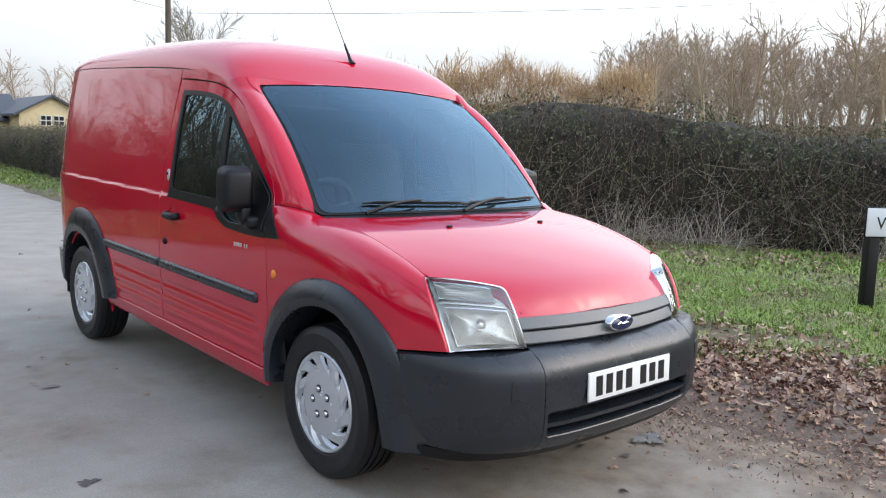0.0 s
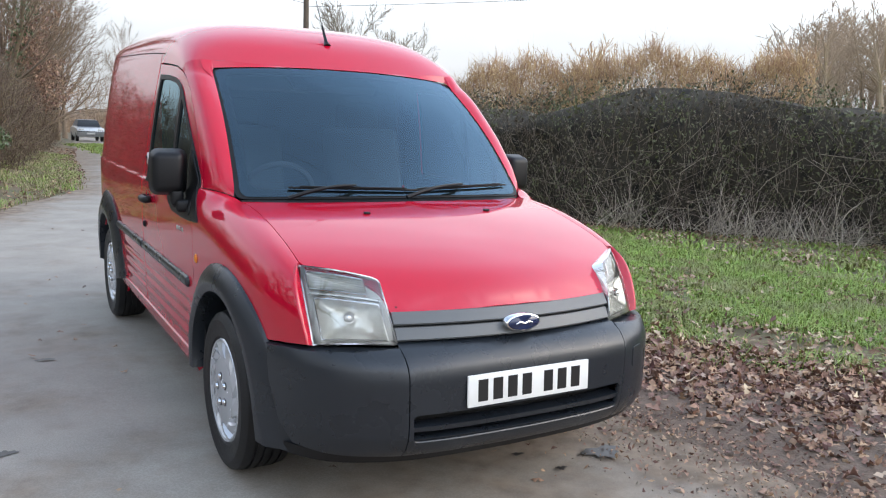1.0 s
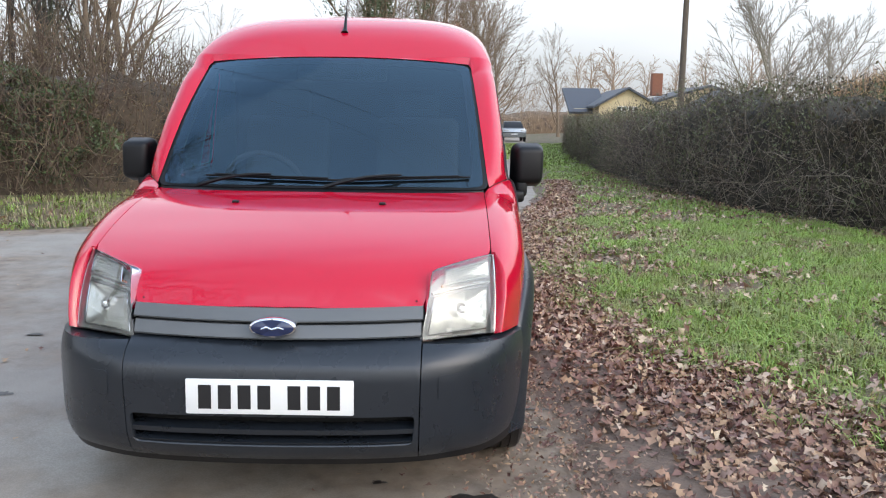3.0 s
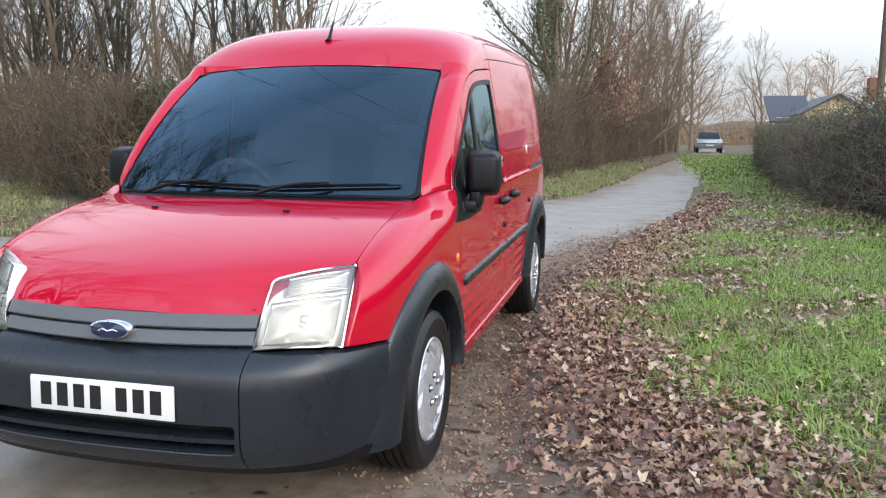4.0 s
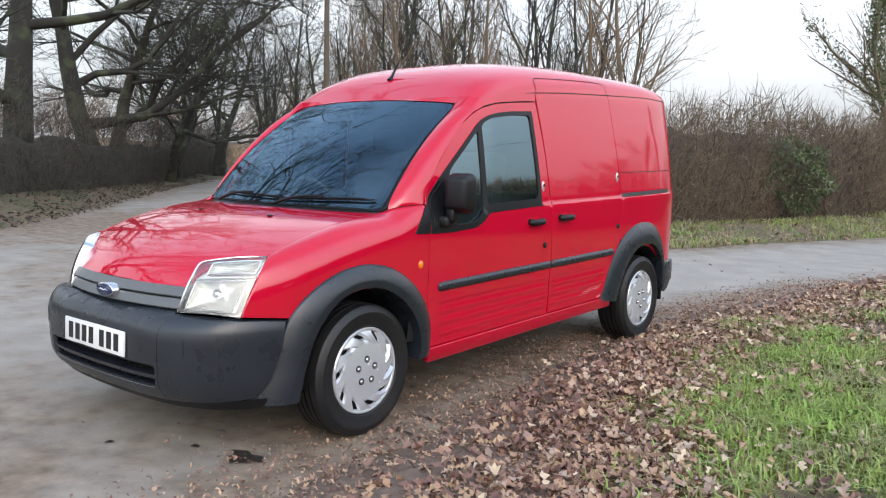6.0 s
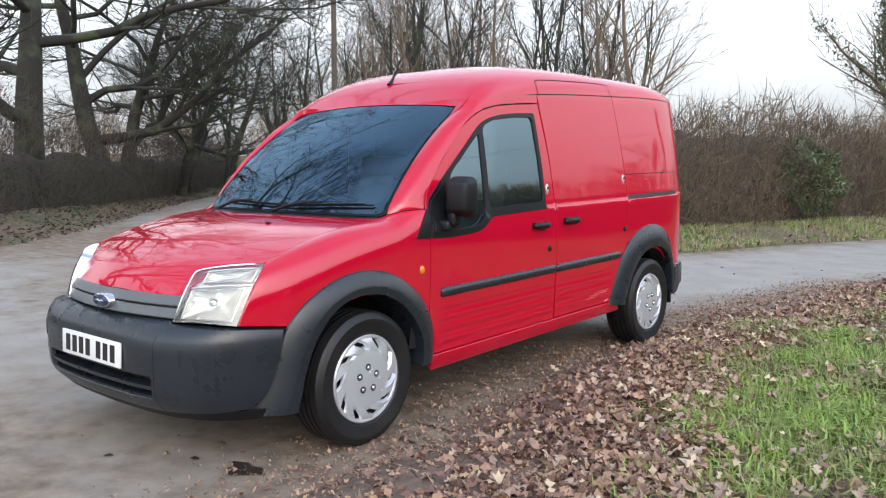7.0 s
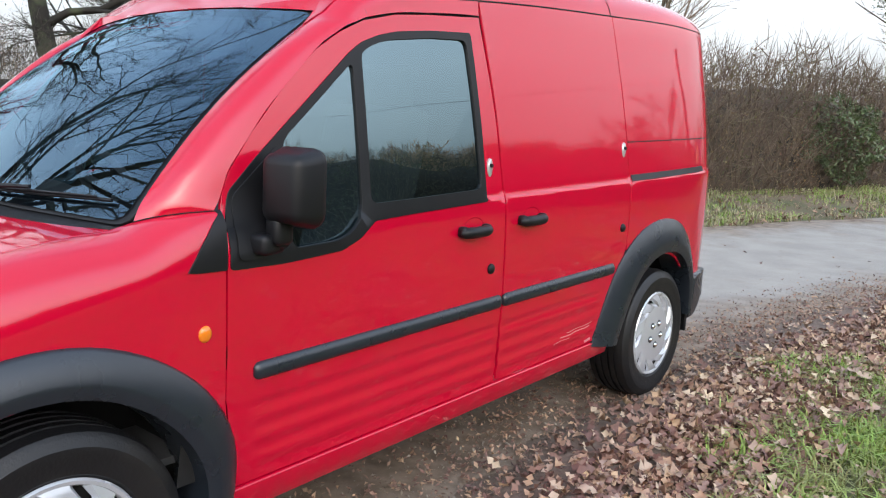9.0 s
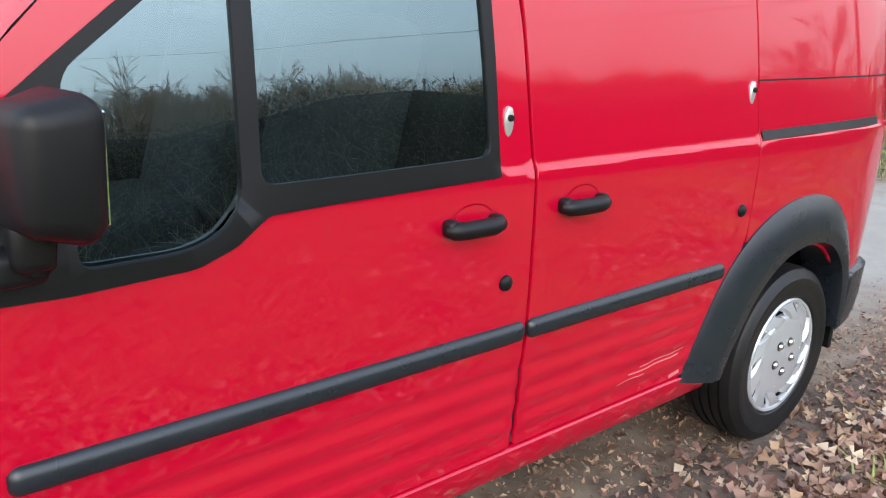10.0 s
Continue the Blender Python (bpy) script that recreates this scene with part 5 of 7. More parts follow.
ground = tagged(sheet("ground", graded(-900, 900, 0.30, 60), graded(-900, 900, 0.30, 60), SOIL), "rough grassy verge soil with moss and leaf litter", "ground", kind="structure")

# the lane and the junction: worn asphalt under pale dust and mud
ROADM = bpy.data.materials.new("dusty_asphalt")
ROADM.use_nodes = True
rn, rl = ROADM.node_tree.nodes, ROADM.node_tree.links
rb = rn["Principled BSDF"]
rtc = rn.new("ShaderNodeTexCoord")


def noise_node(scale, detail=5.0, rough=0.55):
    q = rn.new("ShaderNodeTexNoise")
    q.inputs["Scale"].default_value, q.inputs["Detail"].default_value, q.inputs["Roughness"].default_value = scale, detail, rough
    rl.new(rtc.outputs["Object"], q.inputs["Vector"])
    return q.outputs["Fac"]


def blend(fac, a, b):
    q = rn.new("ShaderNodeMix")
    q.data_type = "RGBA"
    for k, c in ((6, a), (7, b)):
        if isinstance(c, tuple):
            q.inputs[k].default_value = (*c, 1)
        else:
            rl.new(c, q.inputs[k])
    rl.new(fac, q.inputs[0])
    return q.outputs[2]


def ranged(v, a, b, lo=0.0, hi=1.0):
    q = rn.new("ShaderNodeMapRange")
    q.inputs["From Min"].default_value, q.inputs["From Max"].default_value = a, b
    q.inputs["To Min"].default_value, q.inputs["To Max"].default_value = lo, hi
    rl.new(v, q.inputs["Value"])
    return q.outputs[0]


# mask of mud, plus tree shade painted in at the junction
dirt_shade = rn.new("ShaderNodeAttribute")
dirt_shade.attribute_name = "dirt_shade"
grey = blend(ranged(noise_node(2.2, 8), 0.35, 0.65), (0.30, 0.270, 0.232), (0.39, 0.352, 0.305))
grit = blend(ranged(noise_node(140, 3), 0.42, 0.62), (0.20, 0.190, 0.175), (0.40, 0.38, 0.35))
fine_mix = rn.new("ShaderNodeMix")
fine_mix.data_type = "RGBA"
fine_mix.inputs[0].default_value = 0.30
rl.new(grey, fine_mix.inputs[6])
rl.new(grit, fine_mix.inputs[7])
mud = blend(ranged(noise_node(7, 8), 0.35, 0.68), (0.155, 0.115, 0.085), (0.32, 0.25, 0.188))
dn = rn.new("ShaderNodeMath")
dn.operation = "ADD"
rl.new(dirt_shade.outputs["Fac"], dn.inputs[0])
rl.new(ranged(noise_node(1.5, 8, 0.65), 0.3, 0.7, -0.35, 0.35), dn.inputs[1])
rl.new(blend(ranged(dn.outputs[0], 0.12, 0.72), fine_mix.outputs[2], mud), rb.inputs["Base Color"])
rb.inputs["Roughness"].default_value = 0.85
rb.inputs["Specular IOR Level"].default_value = 0.3
rbump = rn.new("ShaderNodeBump")
rbump.inputs["Strength"].default_value, rbump.inputs["Distance"].default_value = 0.25, 0.006
rl.new(noise_node(110, 6, 0.7), rbump.inputs["Height"])
rl.new(rbump.outputs[0], rb.inputs["Normal"])


def build_road():
    outline = dense(ROAD, 0.35)
    keep = np.linalg.norm(outline, axis=1) < 16
    j = rng.normal(0, 0.05, outline.shape)
    for _ in range(2):
        j = (j + np.roll(j, 1, axis=0)) / 1.6
    outline = outline + j * keep[:, None]
    pts = outline.tolist()
    edges = [(k, (k + 1) % len(pts)) for k in range(len(pts))]
    for lo, hi, st in (((-6, -6), (4, 10), 0.14), ((-16, -14), (6, 24), 0.5), ((-66, -30), (10, 82), 2.5)):
        gx, gy = np.meshgrid(np.arange(lo[0], hi[0], st), np.arange(lo[1], hi[1], st), indexing="ij")
        g = np.stack([gx.ravel(), gy.ravel()], 1) + rng.uniform(-0.2, 0.2, (gx.size, 2)) * st
        g = g[inside(g, ROAD)]
        if st == 0.5:
            g = g[~((g[:, 0] > -6) & (g[:, 0] < 4) & (g[:, 1] > -6) & (g[:, 1] < 10))]
        if st == 2.5:
            g = g[~((g[:, 0] > -16) & (g[:, 0] < 6) & (g[:, 1] > -14) & (g[:, 1] < 24))]
        pts += g.tolist()
    out = delaunay_2d_cdt([Vector(q) for q in pts], edges, [], 0, 1e-5)
    uv = np.array([(q.x, q.y) for q in out[0]])
    tris = np.array([f for f in out[2] if len(f) == 3])
    tris = tris[inside(uv[tris].mean(1), outline)]
    d_r, _ = near_path(uv, LANE_R)
    d_l, _ = near_path(uv, LANE_L)
    d_s, _ = near_path(uv, SIDE_R)
    z = 0.10 * 0 + 0.004 * np.sin(uv[:, 0] * 3.1) * np.sin(uv[:, 1] * 2.3) - 0.004
    z = z + ground_z(uv[:, 0], uv[:, 1]) * 0.0 
    me = fast_mesh("road", np.column_stack([uv, z]), tris, 3)
    a = uv
    right = (1 - smooth(0.05, 0.95, d_r)) * 0.95 * (1 - 0.65 * smooth(4, 9, a[:, 1]))
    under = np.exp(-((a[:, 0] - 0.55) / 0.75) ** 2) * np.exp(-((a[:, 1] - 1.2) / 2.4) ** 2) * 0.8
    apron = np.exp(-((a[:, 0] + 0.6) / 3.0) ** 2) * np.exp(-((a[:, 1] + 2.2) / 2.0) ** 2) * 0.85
    tip = np.exp(-((a[:, 0] + 4.5) / 3.2) ** 2) * np.exp(-((a[:, 1] - 2.6) / 2.8) ** 2) * 0.55
    # tree shade over the side road, painted in with the mud colour
    junction = np.exp(-((a[:, 0] + 10.5) / 4.5) ** 2) * np.exp(-((a[:, 1] - 5.0) / 4.0) ** 2) * 0.9
    left = (1 - smooth(0.05, 1.1, np.minimum(d_l, d_s))) * 0.7
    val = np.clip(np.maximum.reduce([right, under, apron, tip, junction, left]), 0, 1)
    att = me.attributes.new("dirt_shade", "FLOAT", "POINT")
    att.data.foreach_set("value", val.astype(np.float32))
    me.shade_smooth()
    return put(new("road", me), ROADM)


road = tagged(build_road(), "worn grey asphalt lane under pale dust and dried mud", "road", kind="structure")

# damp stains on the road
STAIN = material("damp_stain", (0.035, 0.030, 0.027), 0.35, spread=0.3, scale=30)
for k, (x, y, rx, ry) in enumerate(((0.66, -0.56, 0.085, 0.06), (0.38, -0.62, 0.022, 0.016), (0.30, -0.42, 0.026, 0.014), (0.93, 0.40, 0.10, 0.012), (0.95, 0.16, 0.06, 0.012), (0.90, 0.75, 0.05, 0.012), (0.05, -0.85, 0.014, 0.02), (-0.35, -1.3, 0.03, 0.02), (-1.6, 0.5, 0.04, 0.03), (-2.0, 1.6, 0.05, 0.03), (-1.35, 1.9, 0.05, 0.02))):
    n = 26
    a = np.linspace(0, 2 * np.pi, n, endpoint=False)
    r = 1 + 0.25 * np.sin(3 * a + k) + 0.18 * np.sin(7 * a + 2 * k) + rng.normal(0, 0.08, n)
    c = np.stack([x + rx * r * np.cos(a), y + ry * r * np.sin(a), np.full(n, 0.003)], 1)
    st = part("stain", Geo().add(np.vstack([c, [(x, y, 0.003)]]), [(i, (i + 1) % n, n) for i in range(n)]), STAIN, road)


# ---- small growth: leaves, grass, twigs, all as arrays ----
def turned(n, tilt):
    """Random turns: a free heading and a tilt up to about tilt radians."""
    h, p, r = rng.uniform(0, 2 * np.pi, n), rng.normal(0, tilt, n), rng.normal(0, tilt, n)
    ch, sh, cp, sp, cr, sr = np.cos(h), np.sin(h), np.cos(p), np.sin(p), np.cos(r), np.sin(r)
    o = np.zeros(n)
    H = np.stack([np.stack([ch, -sh, o], 1), np.stack([sh, ch, o], 1), np.stack([o, o, o + 1], 1)], 1)
    P = np.stack([np.stack([o + 1, o, o], 1), np.stack([o, cp, -sp], 1), np.stack([o, sp, cp], 1)], 1)
    R = np.stack([np.stack([cr, o, sr], 1), np.stack([o, o + 1, o], 1), np.stack([-sr, o, cr], 1)], 1)
    return H @ P @ R


OAK = np.array([(0, -0.5), (-0.25, -0.20), (-0.075, -0.05), (-0.34, 0.15), (-0.13, 0.33), (0, 0.5)])


def leaf_mesh(name, at, size, tilt, rich=True):
    n = len(at)
    if rich:
        L = OAK[1:5]
        mid = np.stack([0 * L[:, 0], L[:, 1]], 1)
        tpl = np.vstack([OAK[0], L, mid, L * [-1, 1], OAK[5]])
        f = [(0, 1, 5), (0, 5, 9), (4, 13, 8), (8, 13, 12)]
        for i in range(3):
            f += [(1 + i, 2 + i, 6 + i), (1 + i, 6 + i, 5 + i), (5 + i, 6 + i, 10 + i), (5 + i, 10 + i, 9 + i)]
    else:
        tpl = np.array([(0, -0.5), (-0.24, -0.05), (0, 0.05), (0.24, -0.05), (0, 0.5)])
        f = [(0, 2, 1), (0, 3, 2), (1, 2, 4), (2, 3, 4)]
    f = np.array(f)
    m = len(tpl)
    s = size * rng.uniform(0.5, 1.4, n)
    curl = rng.normal(0.45, 0.7, n)
    bend = rng.normal(0.0, 0.7, n)
    x, y = tpl[None, :, 0] * rng.uniform(0.75, 1.15, n)[:, None], np.repeat(tpl[None, :, 1], n, 0)
    z = curl[:, None] * x**2 * 2.2 + bend[:, None] * y**2 + rng.normal(0, 0.02, (n, m))
    p = np.stack([x, y, z], -1) * s[:, None, None]
    p = np.einsum("nij,nmj->nmi", turned(n, tilt), p) + at[:, None]
    faces = (f[None] + (np.arange(n) * m)[:, None, None]).reshape(-1, 3)
    return fast_mesh(name, p.reshape(-1, 3), faces, 3)


def blade_mesh(name, at, tall, lean, wide=0.004):
    n = len(at)
    h = tall * rng.uniform(0.5, 1.3, n)
    a = rng.uniform(0, 2 * np.pi, n)
    d = np.stack([np.cos(a), np.sin(a), 0 * a], 1)
    s = np.stack([-np.sin(a), np.cos(a), 0 * a], 1) * (wide * rng.uniform(0.7, 1.4, n))[:, None]
    ln = np.abs(rng.normal(0, lean, n))[:, None] + 0.12
    up = np.array([0, 0, 1.0])
    b0, b1 = at - s, at + s
    mid = at + d * (h[:, None] * ln * 0.35) + up * (h * 0.6)[:, None]
    tip = at + d * (h[:, None] * ln * 1.25) + up * (h * (1 - 0.35 * np.clip(ln[:, 0], 0, 1.6)))[:, None]
    v = np.stack([b0, b1, mid + s * 0.7, mid - s * 0.7, tip], 1)
    f = np.array([(0, 1, 2), (0, 2, 3), (3, 2, 4)])
    faces = (f[None] + (np.arange(n) * 5)[:, None, None]).reshape(-1, 3)
    return fast_mesh(name, v.reshape(-1, 3), faces, 3)


def twig_mesh(name, at, way, length, thick, bend=0.25):
    """Thin bent sticks from at along way."""
    n = len(at)
    way = way / (np.linalg.norm(way, axis=1)[:, None] + 1e-9)
    ref = np.where(np.abs(way[:, 2:3]) < 0.9, np.array([[0, 0, 1.0]]), np.array([[1.0, 0, 0]]))
    s = np.cross(way, ref)
    s /= np.linalg.norm(s, axis=1)[:, None] + 1e-9
    u = np.cross(s, way)
    off = (s * rng.normal(0, bend, n)[:, None] + u * rng.normal(0, bend, n)[:, None]) * length[:, None]
    rings = []
    for t, r in ((0.0, 1.0), (0.5, 0.75)):
        c = at + way * (length * t)[:, None] + off * (t * t)
        for k in range(3):
            a = 2 * np.pi * k / 3
            rings.append(c + (s * np.cos(a) + u * np.sin(a)) * (thick * r)[:, None])
    rings.append(at + way * length[:, None] + off)
    v = np.stack(rings, 1)
    f = []
    for k in range(3):
        j = (k + 1) % 3
        f += [(k, j, 3 + j), (k, 3 + j, 3 + k), (3 + k, 3 + j, 6)]
    faces = (np.array(f)[None] + (np.arange(n) * 7)[:, None, None]).reshape(-1, 3)
    return fast_mesh(name, v.reshape(-1, 3), faces, 3)


LEAF = material("dead_oak_leaf", (0.33, 0.19, 0.132), 0.7, spread=0.3, scale=60, per="island", per_range=(0.36, 1.35), second=(0.41, 0.265, 0.19), second_scale=2.5, second_range=(0.5, 0.7))
LEAF_DARK = material("damp_dead_leaf", (0.125, 0.082, 0.060), 0.7, spread=0.3, scale=60, per="island", per_range=(0.5, 1.4))
LEAF_PALE = material("pale_dead_leaf", (0.42, 0.31, 0.23), 0.7, spread=0.2, scale=60, per="island")
GRASS = material("grass_blades", (0.235, 0.325, 0.062), 0.6, spread=0.2, scale=3, per="island", second=(0.24, 0.25, 0.09), second_scale=2.2, second_range=(0.45, 0.65))
STRAW = material("dry_grass", (0.34, 0.29, 0.17), 0.8, spread=0.2, scale=6, per="island")
TWIG = material("hedge_twigs", (0.125, 0.098, 0.074), 0.85, spread=0.3, scale=12, per="island")
TWIG_RED = material("brown_twigs", (0.130, 0.092, 0.062), 0.85, spread=0.3, scale=12, per="island")
CANE = material("bramble_canes", (0.21, 0.17, 0.135), 0.8, spread=0.35, scale=12, per="island", per_range=(0.5, 1.5))
DEADWOOD = material("dead_stalks", (0.43, 0.37, 0.30), 0.85, spread=0.25, scale=15, per="island")
HEDGE = material("hedge_leaves", (0.115, 0.122, 0.052), 0.5, spread=0.3, scale=5, per="island", per_range=(0.75, 1.25), second=(0.105, 0.080, 0.052), second_scale=1.3, second_range=(0.48, 0.60))
SCRUB = material("scrub_leaves", (0.090, 0.088, 0.034), 0.6, spread=0.3, scale=5, per="island", second=(0.20, 0.115, 0.060), second_scale=0.9, second_range=(0.45, 0.60))
IVY = material("ivy_leaves", (0.075, 0.100, 0.036), 0.38, spread=0.25, scale=5, per="island")
BANK_LEAF = material("bank_leaves", (0.050, 0.052, 0.026), 0.6, spread=0.3, scale=5, per="island")
TWIG_DARK = material("dark_twigs", (0.075, 0.058, 0.044), 0.85, spread=0.3, scale=12, per="island")
BRUSH_TWIG = material("russet_twigs", (0.46, 0.30, 0.175), 0.85, spread=0.3, scale=12, per="island")
BED = material("leaf_bed", (0.155, 0.112, 0.085), 0.95, spread=0.5, scale=18, bump=0.8, fine=60)


def stuff(name, me, mat, label, category):
    return tagged(put(new(name, me), mat), label, category, kind="stuff")


GRASS_EDGE = steps([(-30, 4.2), (-4, 3.3), (-0.8, 2.8), (0.0, 2.42), (0.6, 2.20), (1.5, 1.82), (1.9, 1.68), (3.0, 1.50), (3.5, 1.50), (4.9, 1.8), (6.0, 2.0), (8.0, 2.15), (10.2, 2.45), (14, 3.0), (22, 3.4)])
ROAD_EDGE = steps([(y, x) for x, y in LANE_R])

# leaf bed under the litter
ys = np.arange(-12, 15, 0.2)
xa = ROAD_EDGE(ys) - 0.16 + 0.06 * rng.normal(0, 1.0, len(ys))
xb = GRASS_EDGE(ys) + 0.25 + 0.25 * np.sin(ys * 2.1)
w = np.linspace(0, 1, 9)
bx = xa[:, None] * (1 - w) + xb[:, None] * w
by = np.repeat(ys[:, None], 9, 1)
bz = ground_z(bx, by) + 0.014 + 0.018 * np.sin(np.pi * w)[None] + 0.008 * np.sin(bx * 9) * np.sin(by * 8)
bz[:, 0] = -0.016
bz[:, 1] = 0.002 + 0.004 * rng.normal(0, 1, len(ys))
bz[:, -1] -= 0.03
bed = fast_mesh("leaf_bed", np.stack([bx, by, bz], -1).reshape(-1, 3), np.array(grid_faces(len(ys), 9)), 4)
bed.shade_smooth()
stuff("leaf_bed", bed, BED, "dark damp leaf mould between lane and grass", "leaf litter")


def patchy(x, y):
    """Uneven patches about half a metre across, from -1 to 1: leaves lie where it is low, grass grows where it is high."""
    return 0.5 * np.sin(x * 2.7 + 1.3 * np.sin(y * 1.1)) * np.sin(y * 2.2 - 0.8 * x) + 0.3 * np.sin(x * 5.3 - 2.1 * y) * np.sin(y * 4.7 + x) + 0.2 * np.sin(9.1 * x + 3 * y) * np.sin(8.3 * y - 2 * x)


def scatter(n, y0, y1, spread=0.28, skew=0.0):
    y = rng.uniform(y0, y1, n)
    u = rng.beta(1.9, 1.2, n)
    a, b = ROAD_EDGE(y), GRASS_EDGE(y)
    x = a + 0.12 + (b - a + 0.02) * u + rng.normal(0, spread * 0.25, n)
    return x, y


x, y = scatter(22000, -3.6, 7.0)
at = np.stack([x, y, ground_z(x, y) + 0.022 + np.abs(rng.normal(0, 0.022, len(x)))], 1)
stuff("leaf_litter", leaf_mesh("leaf_litter", at, 0.060, 0.42), LEAF, "thick brown fallen oak leaves along the lane's edge", "leaf litter")
x, y = scatter(12000, 6.0, 15.0)
x2, y2 = scatter(4500, -12.0, -3.6)
x, y = np.concatenate([x, x2]), np.concatenate([y, y2])
at = np.stack([x, y, ground_z(x, y) + 0.02 + np.abs(rng.normal(0, 0.02, len(x)))], 1)
stuff("leaf_litter", leaf_mesh("leaf_litter", at, 0.07, 0.45, False), LEAF, "thick brown fallen oak leaves along the lane's edge", "leaf litter")
# pale leaves on top, leaves strewn in the grass and a few on the road
x, y = scatter(1800, -3.6, 9.0)
gx, gy = rng.uniform(1.5, 8.5, 34000), rng.uniform(-4, 13, 34000)
ok = patchy(gx, gy) + rng.normal(0, 0.35, len(gx)) < 0.12 - 0.62 * smooth(0.3, 2.6, gx - GRASS_EDGE(gy))
ok &= gx > GRASS_EDGE(gy) - 0.1
brown_ok = ok & (np.arange(len(gx)) % 2 == 0)
ok &= ~brown_ok
at = np.stack([gx, gy, ground_z(gx, gy) + 0.035 + np.abs(rng.normal(0, 0.02, len(gx)))], 1)[brown_ok]
stuff("leaf_litter", leaf_mesh("leaf_litter", at, 0.066, 0.5, False), LEAF, "brown oak leaves strewn through the verge grass", "leaf litter")
x, y = np.concatenate([x, gx[ok]]), np.concatenate([y, gy[ok]])
at = np.stack([x, y, ground_z(x, y) + 0.05 + np.abs(rng.normal(0, 0.02, len(x)))], 1)
stuff("leaf_litter", leaf_mesh("leaf_litter", at, 0.058, 0.5), LEAF_PALE, "pale dry leaves strewn over litter and grass", "leaf litter")
n = 1500
y = rng.uniform(-3, 9, n)
x = ROAD_EDGE(y) + 0.25 - np.abs(rng.normal(0, 0.30, n))
x[:130], y[:130] = rng.uniform(-5, 0.8, 130), rng.uniform(-2.5, 9, 130)
at = np.stack([x, y, np.full(n, 0.008)], 1)
stuff("leaf_litter", leaf_mesh("leaf_litter", at, 0.042, 0.15), LEAF, "single brown leaves lying on the lane", "leaf litter")
# broken leaves and crumbs where the litter thins out
y = rng.uniform(-3.2, 7.5, 11000)
x = ROAD_EDGE(y) - 0.05 + rng.normal(0, 0.26, 11000)
at = np.stack([x, y, ground_z(x, y) + 0.012 + np.abs(rng.normal(0, 0.008, 11000))], 1)
stuff("leaf_litter", leaf_mesh("leaf_litter", at, 0.024, 0.5, False), LEAF, "crumbled brown leaves along the lane's edge", "leaf litter")
# grit along the road's edge
y = rng.uniform(-2.5, 7, 5200)
x = ROAD_EDGE(y) - 0.18 + rng.normal(0, 0.22, 5200)
at = np.stack([x, y, np.full(5200, 0.004)], 1)
GRIT = material("road_grit", (0.24, 0.20, 0.16), 0.9, spread=0.3, scale=40, per="island")
stuff("road_grit", leaf_mesh("road_grit", at, 0.016, 0.5, False), GRIT, "small brown stones and crumbs along the lane", "gravel")

# grass on the verge by the hedge
def tufts(n, per, x0, x1, y0, y1, radius, keep=lambda x, y: np.ones(len(x), bool)):
    cx, cy = rng.uniform(x0, x1, n), rng.uniform(y0, y1, n)
    k = keep(cx, cy)
    cx, cy = cx[k], cy[k]
    x = np.repeat(cx, per) + rng.normal(0, radius, len(cx) * per)
    y = np.repeat(cy, per) + rng.normal(0, radius, len(cx) * per)
    return np.stack([x, y, ground_z(x, y) - 0.004], 1)


HEDGE_LINE = [(11.5, -9), (10.2, -3), (9.2, 0.6), (8.5, 2.5), (7.6, 4.1), (6.5, 5.5), (5.6, 7.2), (5.0, 9.5), (4.6, 13.2), (4.7, 18), (5.1, 26), (6.2, 36), (8.4, 49)]


def by_hedge(cx, cy):
    d, s = near_path(np.stack([cx, cy], 1), HEDGE_LINE)
    left = s < 0
    return left & (cx > GRASS_EDGE(cy) - 0.10 + 0.30 * np.sin(cy * 3.7) * np.sin(cy * 1.3) + rng.normal(0, 0.16, len(cx))) & (patchy(cx, cy) + rng.normal(0, 0.22, len(cx)) > -0.10 - 0.6 * smooth(0.5, 4.0, cx - GRASS_EDGE(cy)))


stuff("verge_grass", blade_mesh("verge_grass", tufts(15000, 13, 1.2, 5.5, -3.5, 7.5, 0.040, by_hedge), 0.105, 0.95, 0.0042), GRASS, "short green verge grass with gaps", "grass")
stuff("verge_grass", blade_mesh("verge_grass", tufts(15000, 8, 1.6, 10, -5, 24, 0.09, lambda cx, cy: by_hedge(cx, cy) & ((cx > 5) | (cy > 4))), 0.085, 0.9, 0.010), GRASS, "short green verge grass with gaps", "grass")


stuff("verge_grass", blade_mesh("verge_grass", tufts(6500, 6, 2.2, 9, 22, 50, 0.16, by_hedge), 0.12, 0.9, 0.022), GRASS, "short green verge grass far up the lane", "grass")


# ---- hedges ----
def along(path, t):
    p = np.array(path, float)
    L = np.concatenate([[0], np.cumsum(np.linalg.norm(np.diff(p, axis=0), axis=1))])
    q = t * L[-1]
    c = np.stack([np.interp(q, L, p[:, 0]), np.interp(q, L, p[:, 1])], 1)
    e = np.stack([np.interp(np.clip(q + 0.3, 0, L[-1]), L, p[:, 0]), np.interp(np.clip(q + 0.3, 0, L[-1]), L, p[:, 1])], 1)
    b = np.stack([np.interp(np.clip(q - 0.3, 0, L[-1]), L, p[:, 0]), np.interp(np.clip(q - 0.3, 0, L[-1]), L, p[:, 1])], 1)
    d = e - b
    d /= np.linalg.norm(d, axis=1)[:, None] + 1e-9
    return c, np.stack([d[:, 1], -d[:, 0]], 1), q, L[-1]


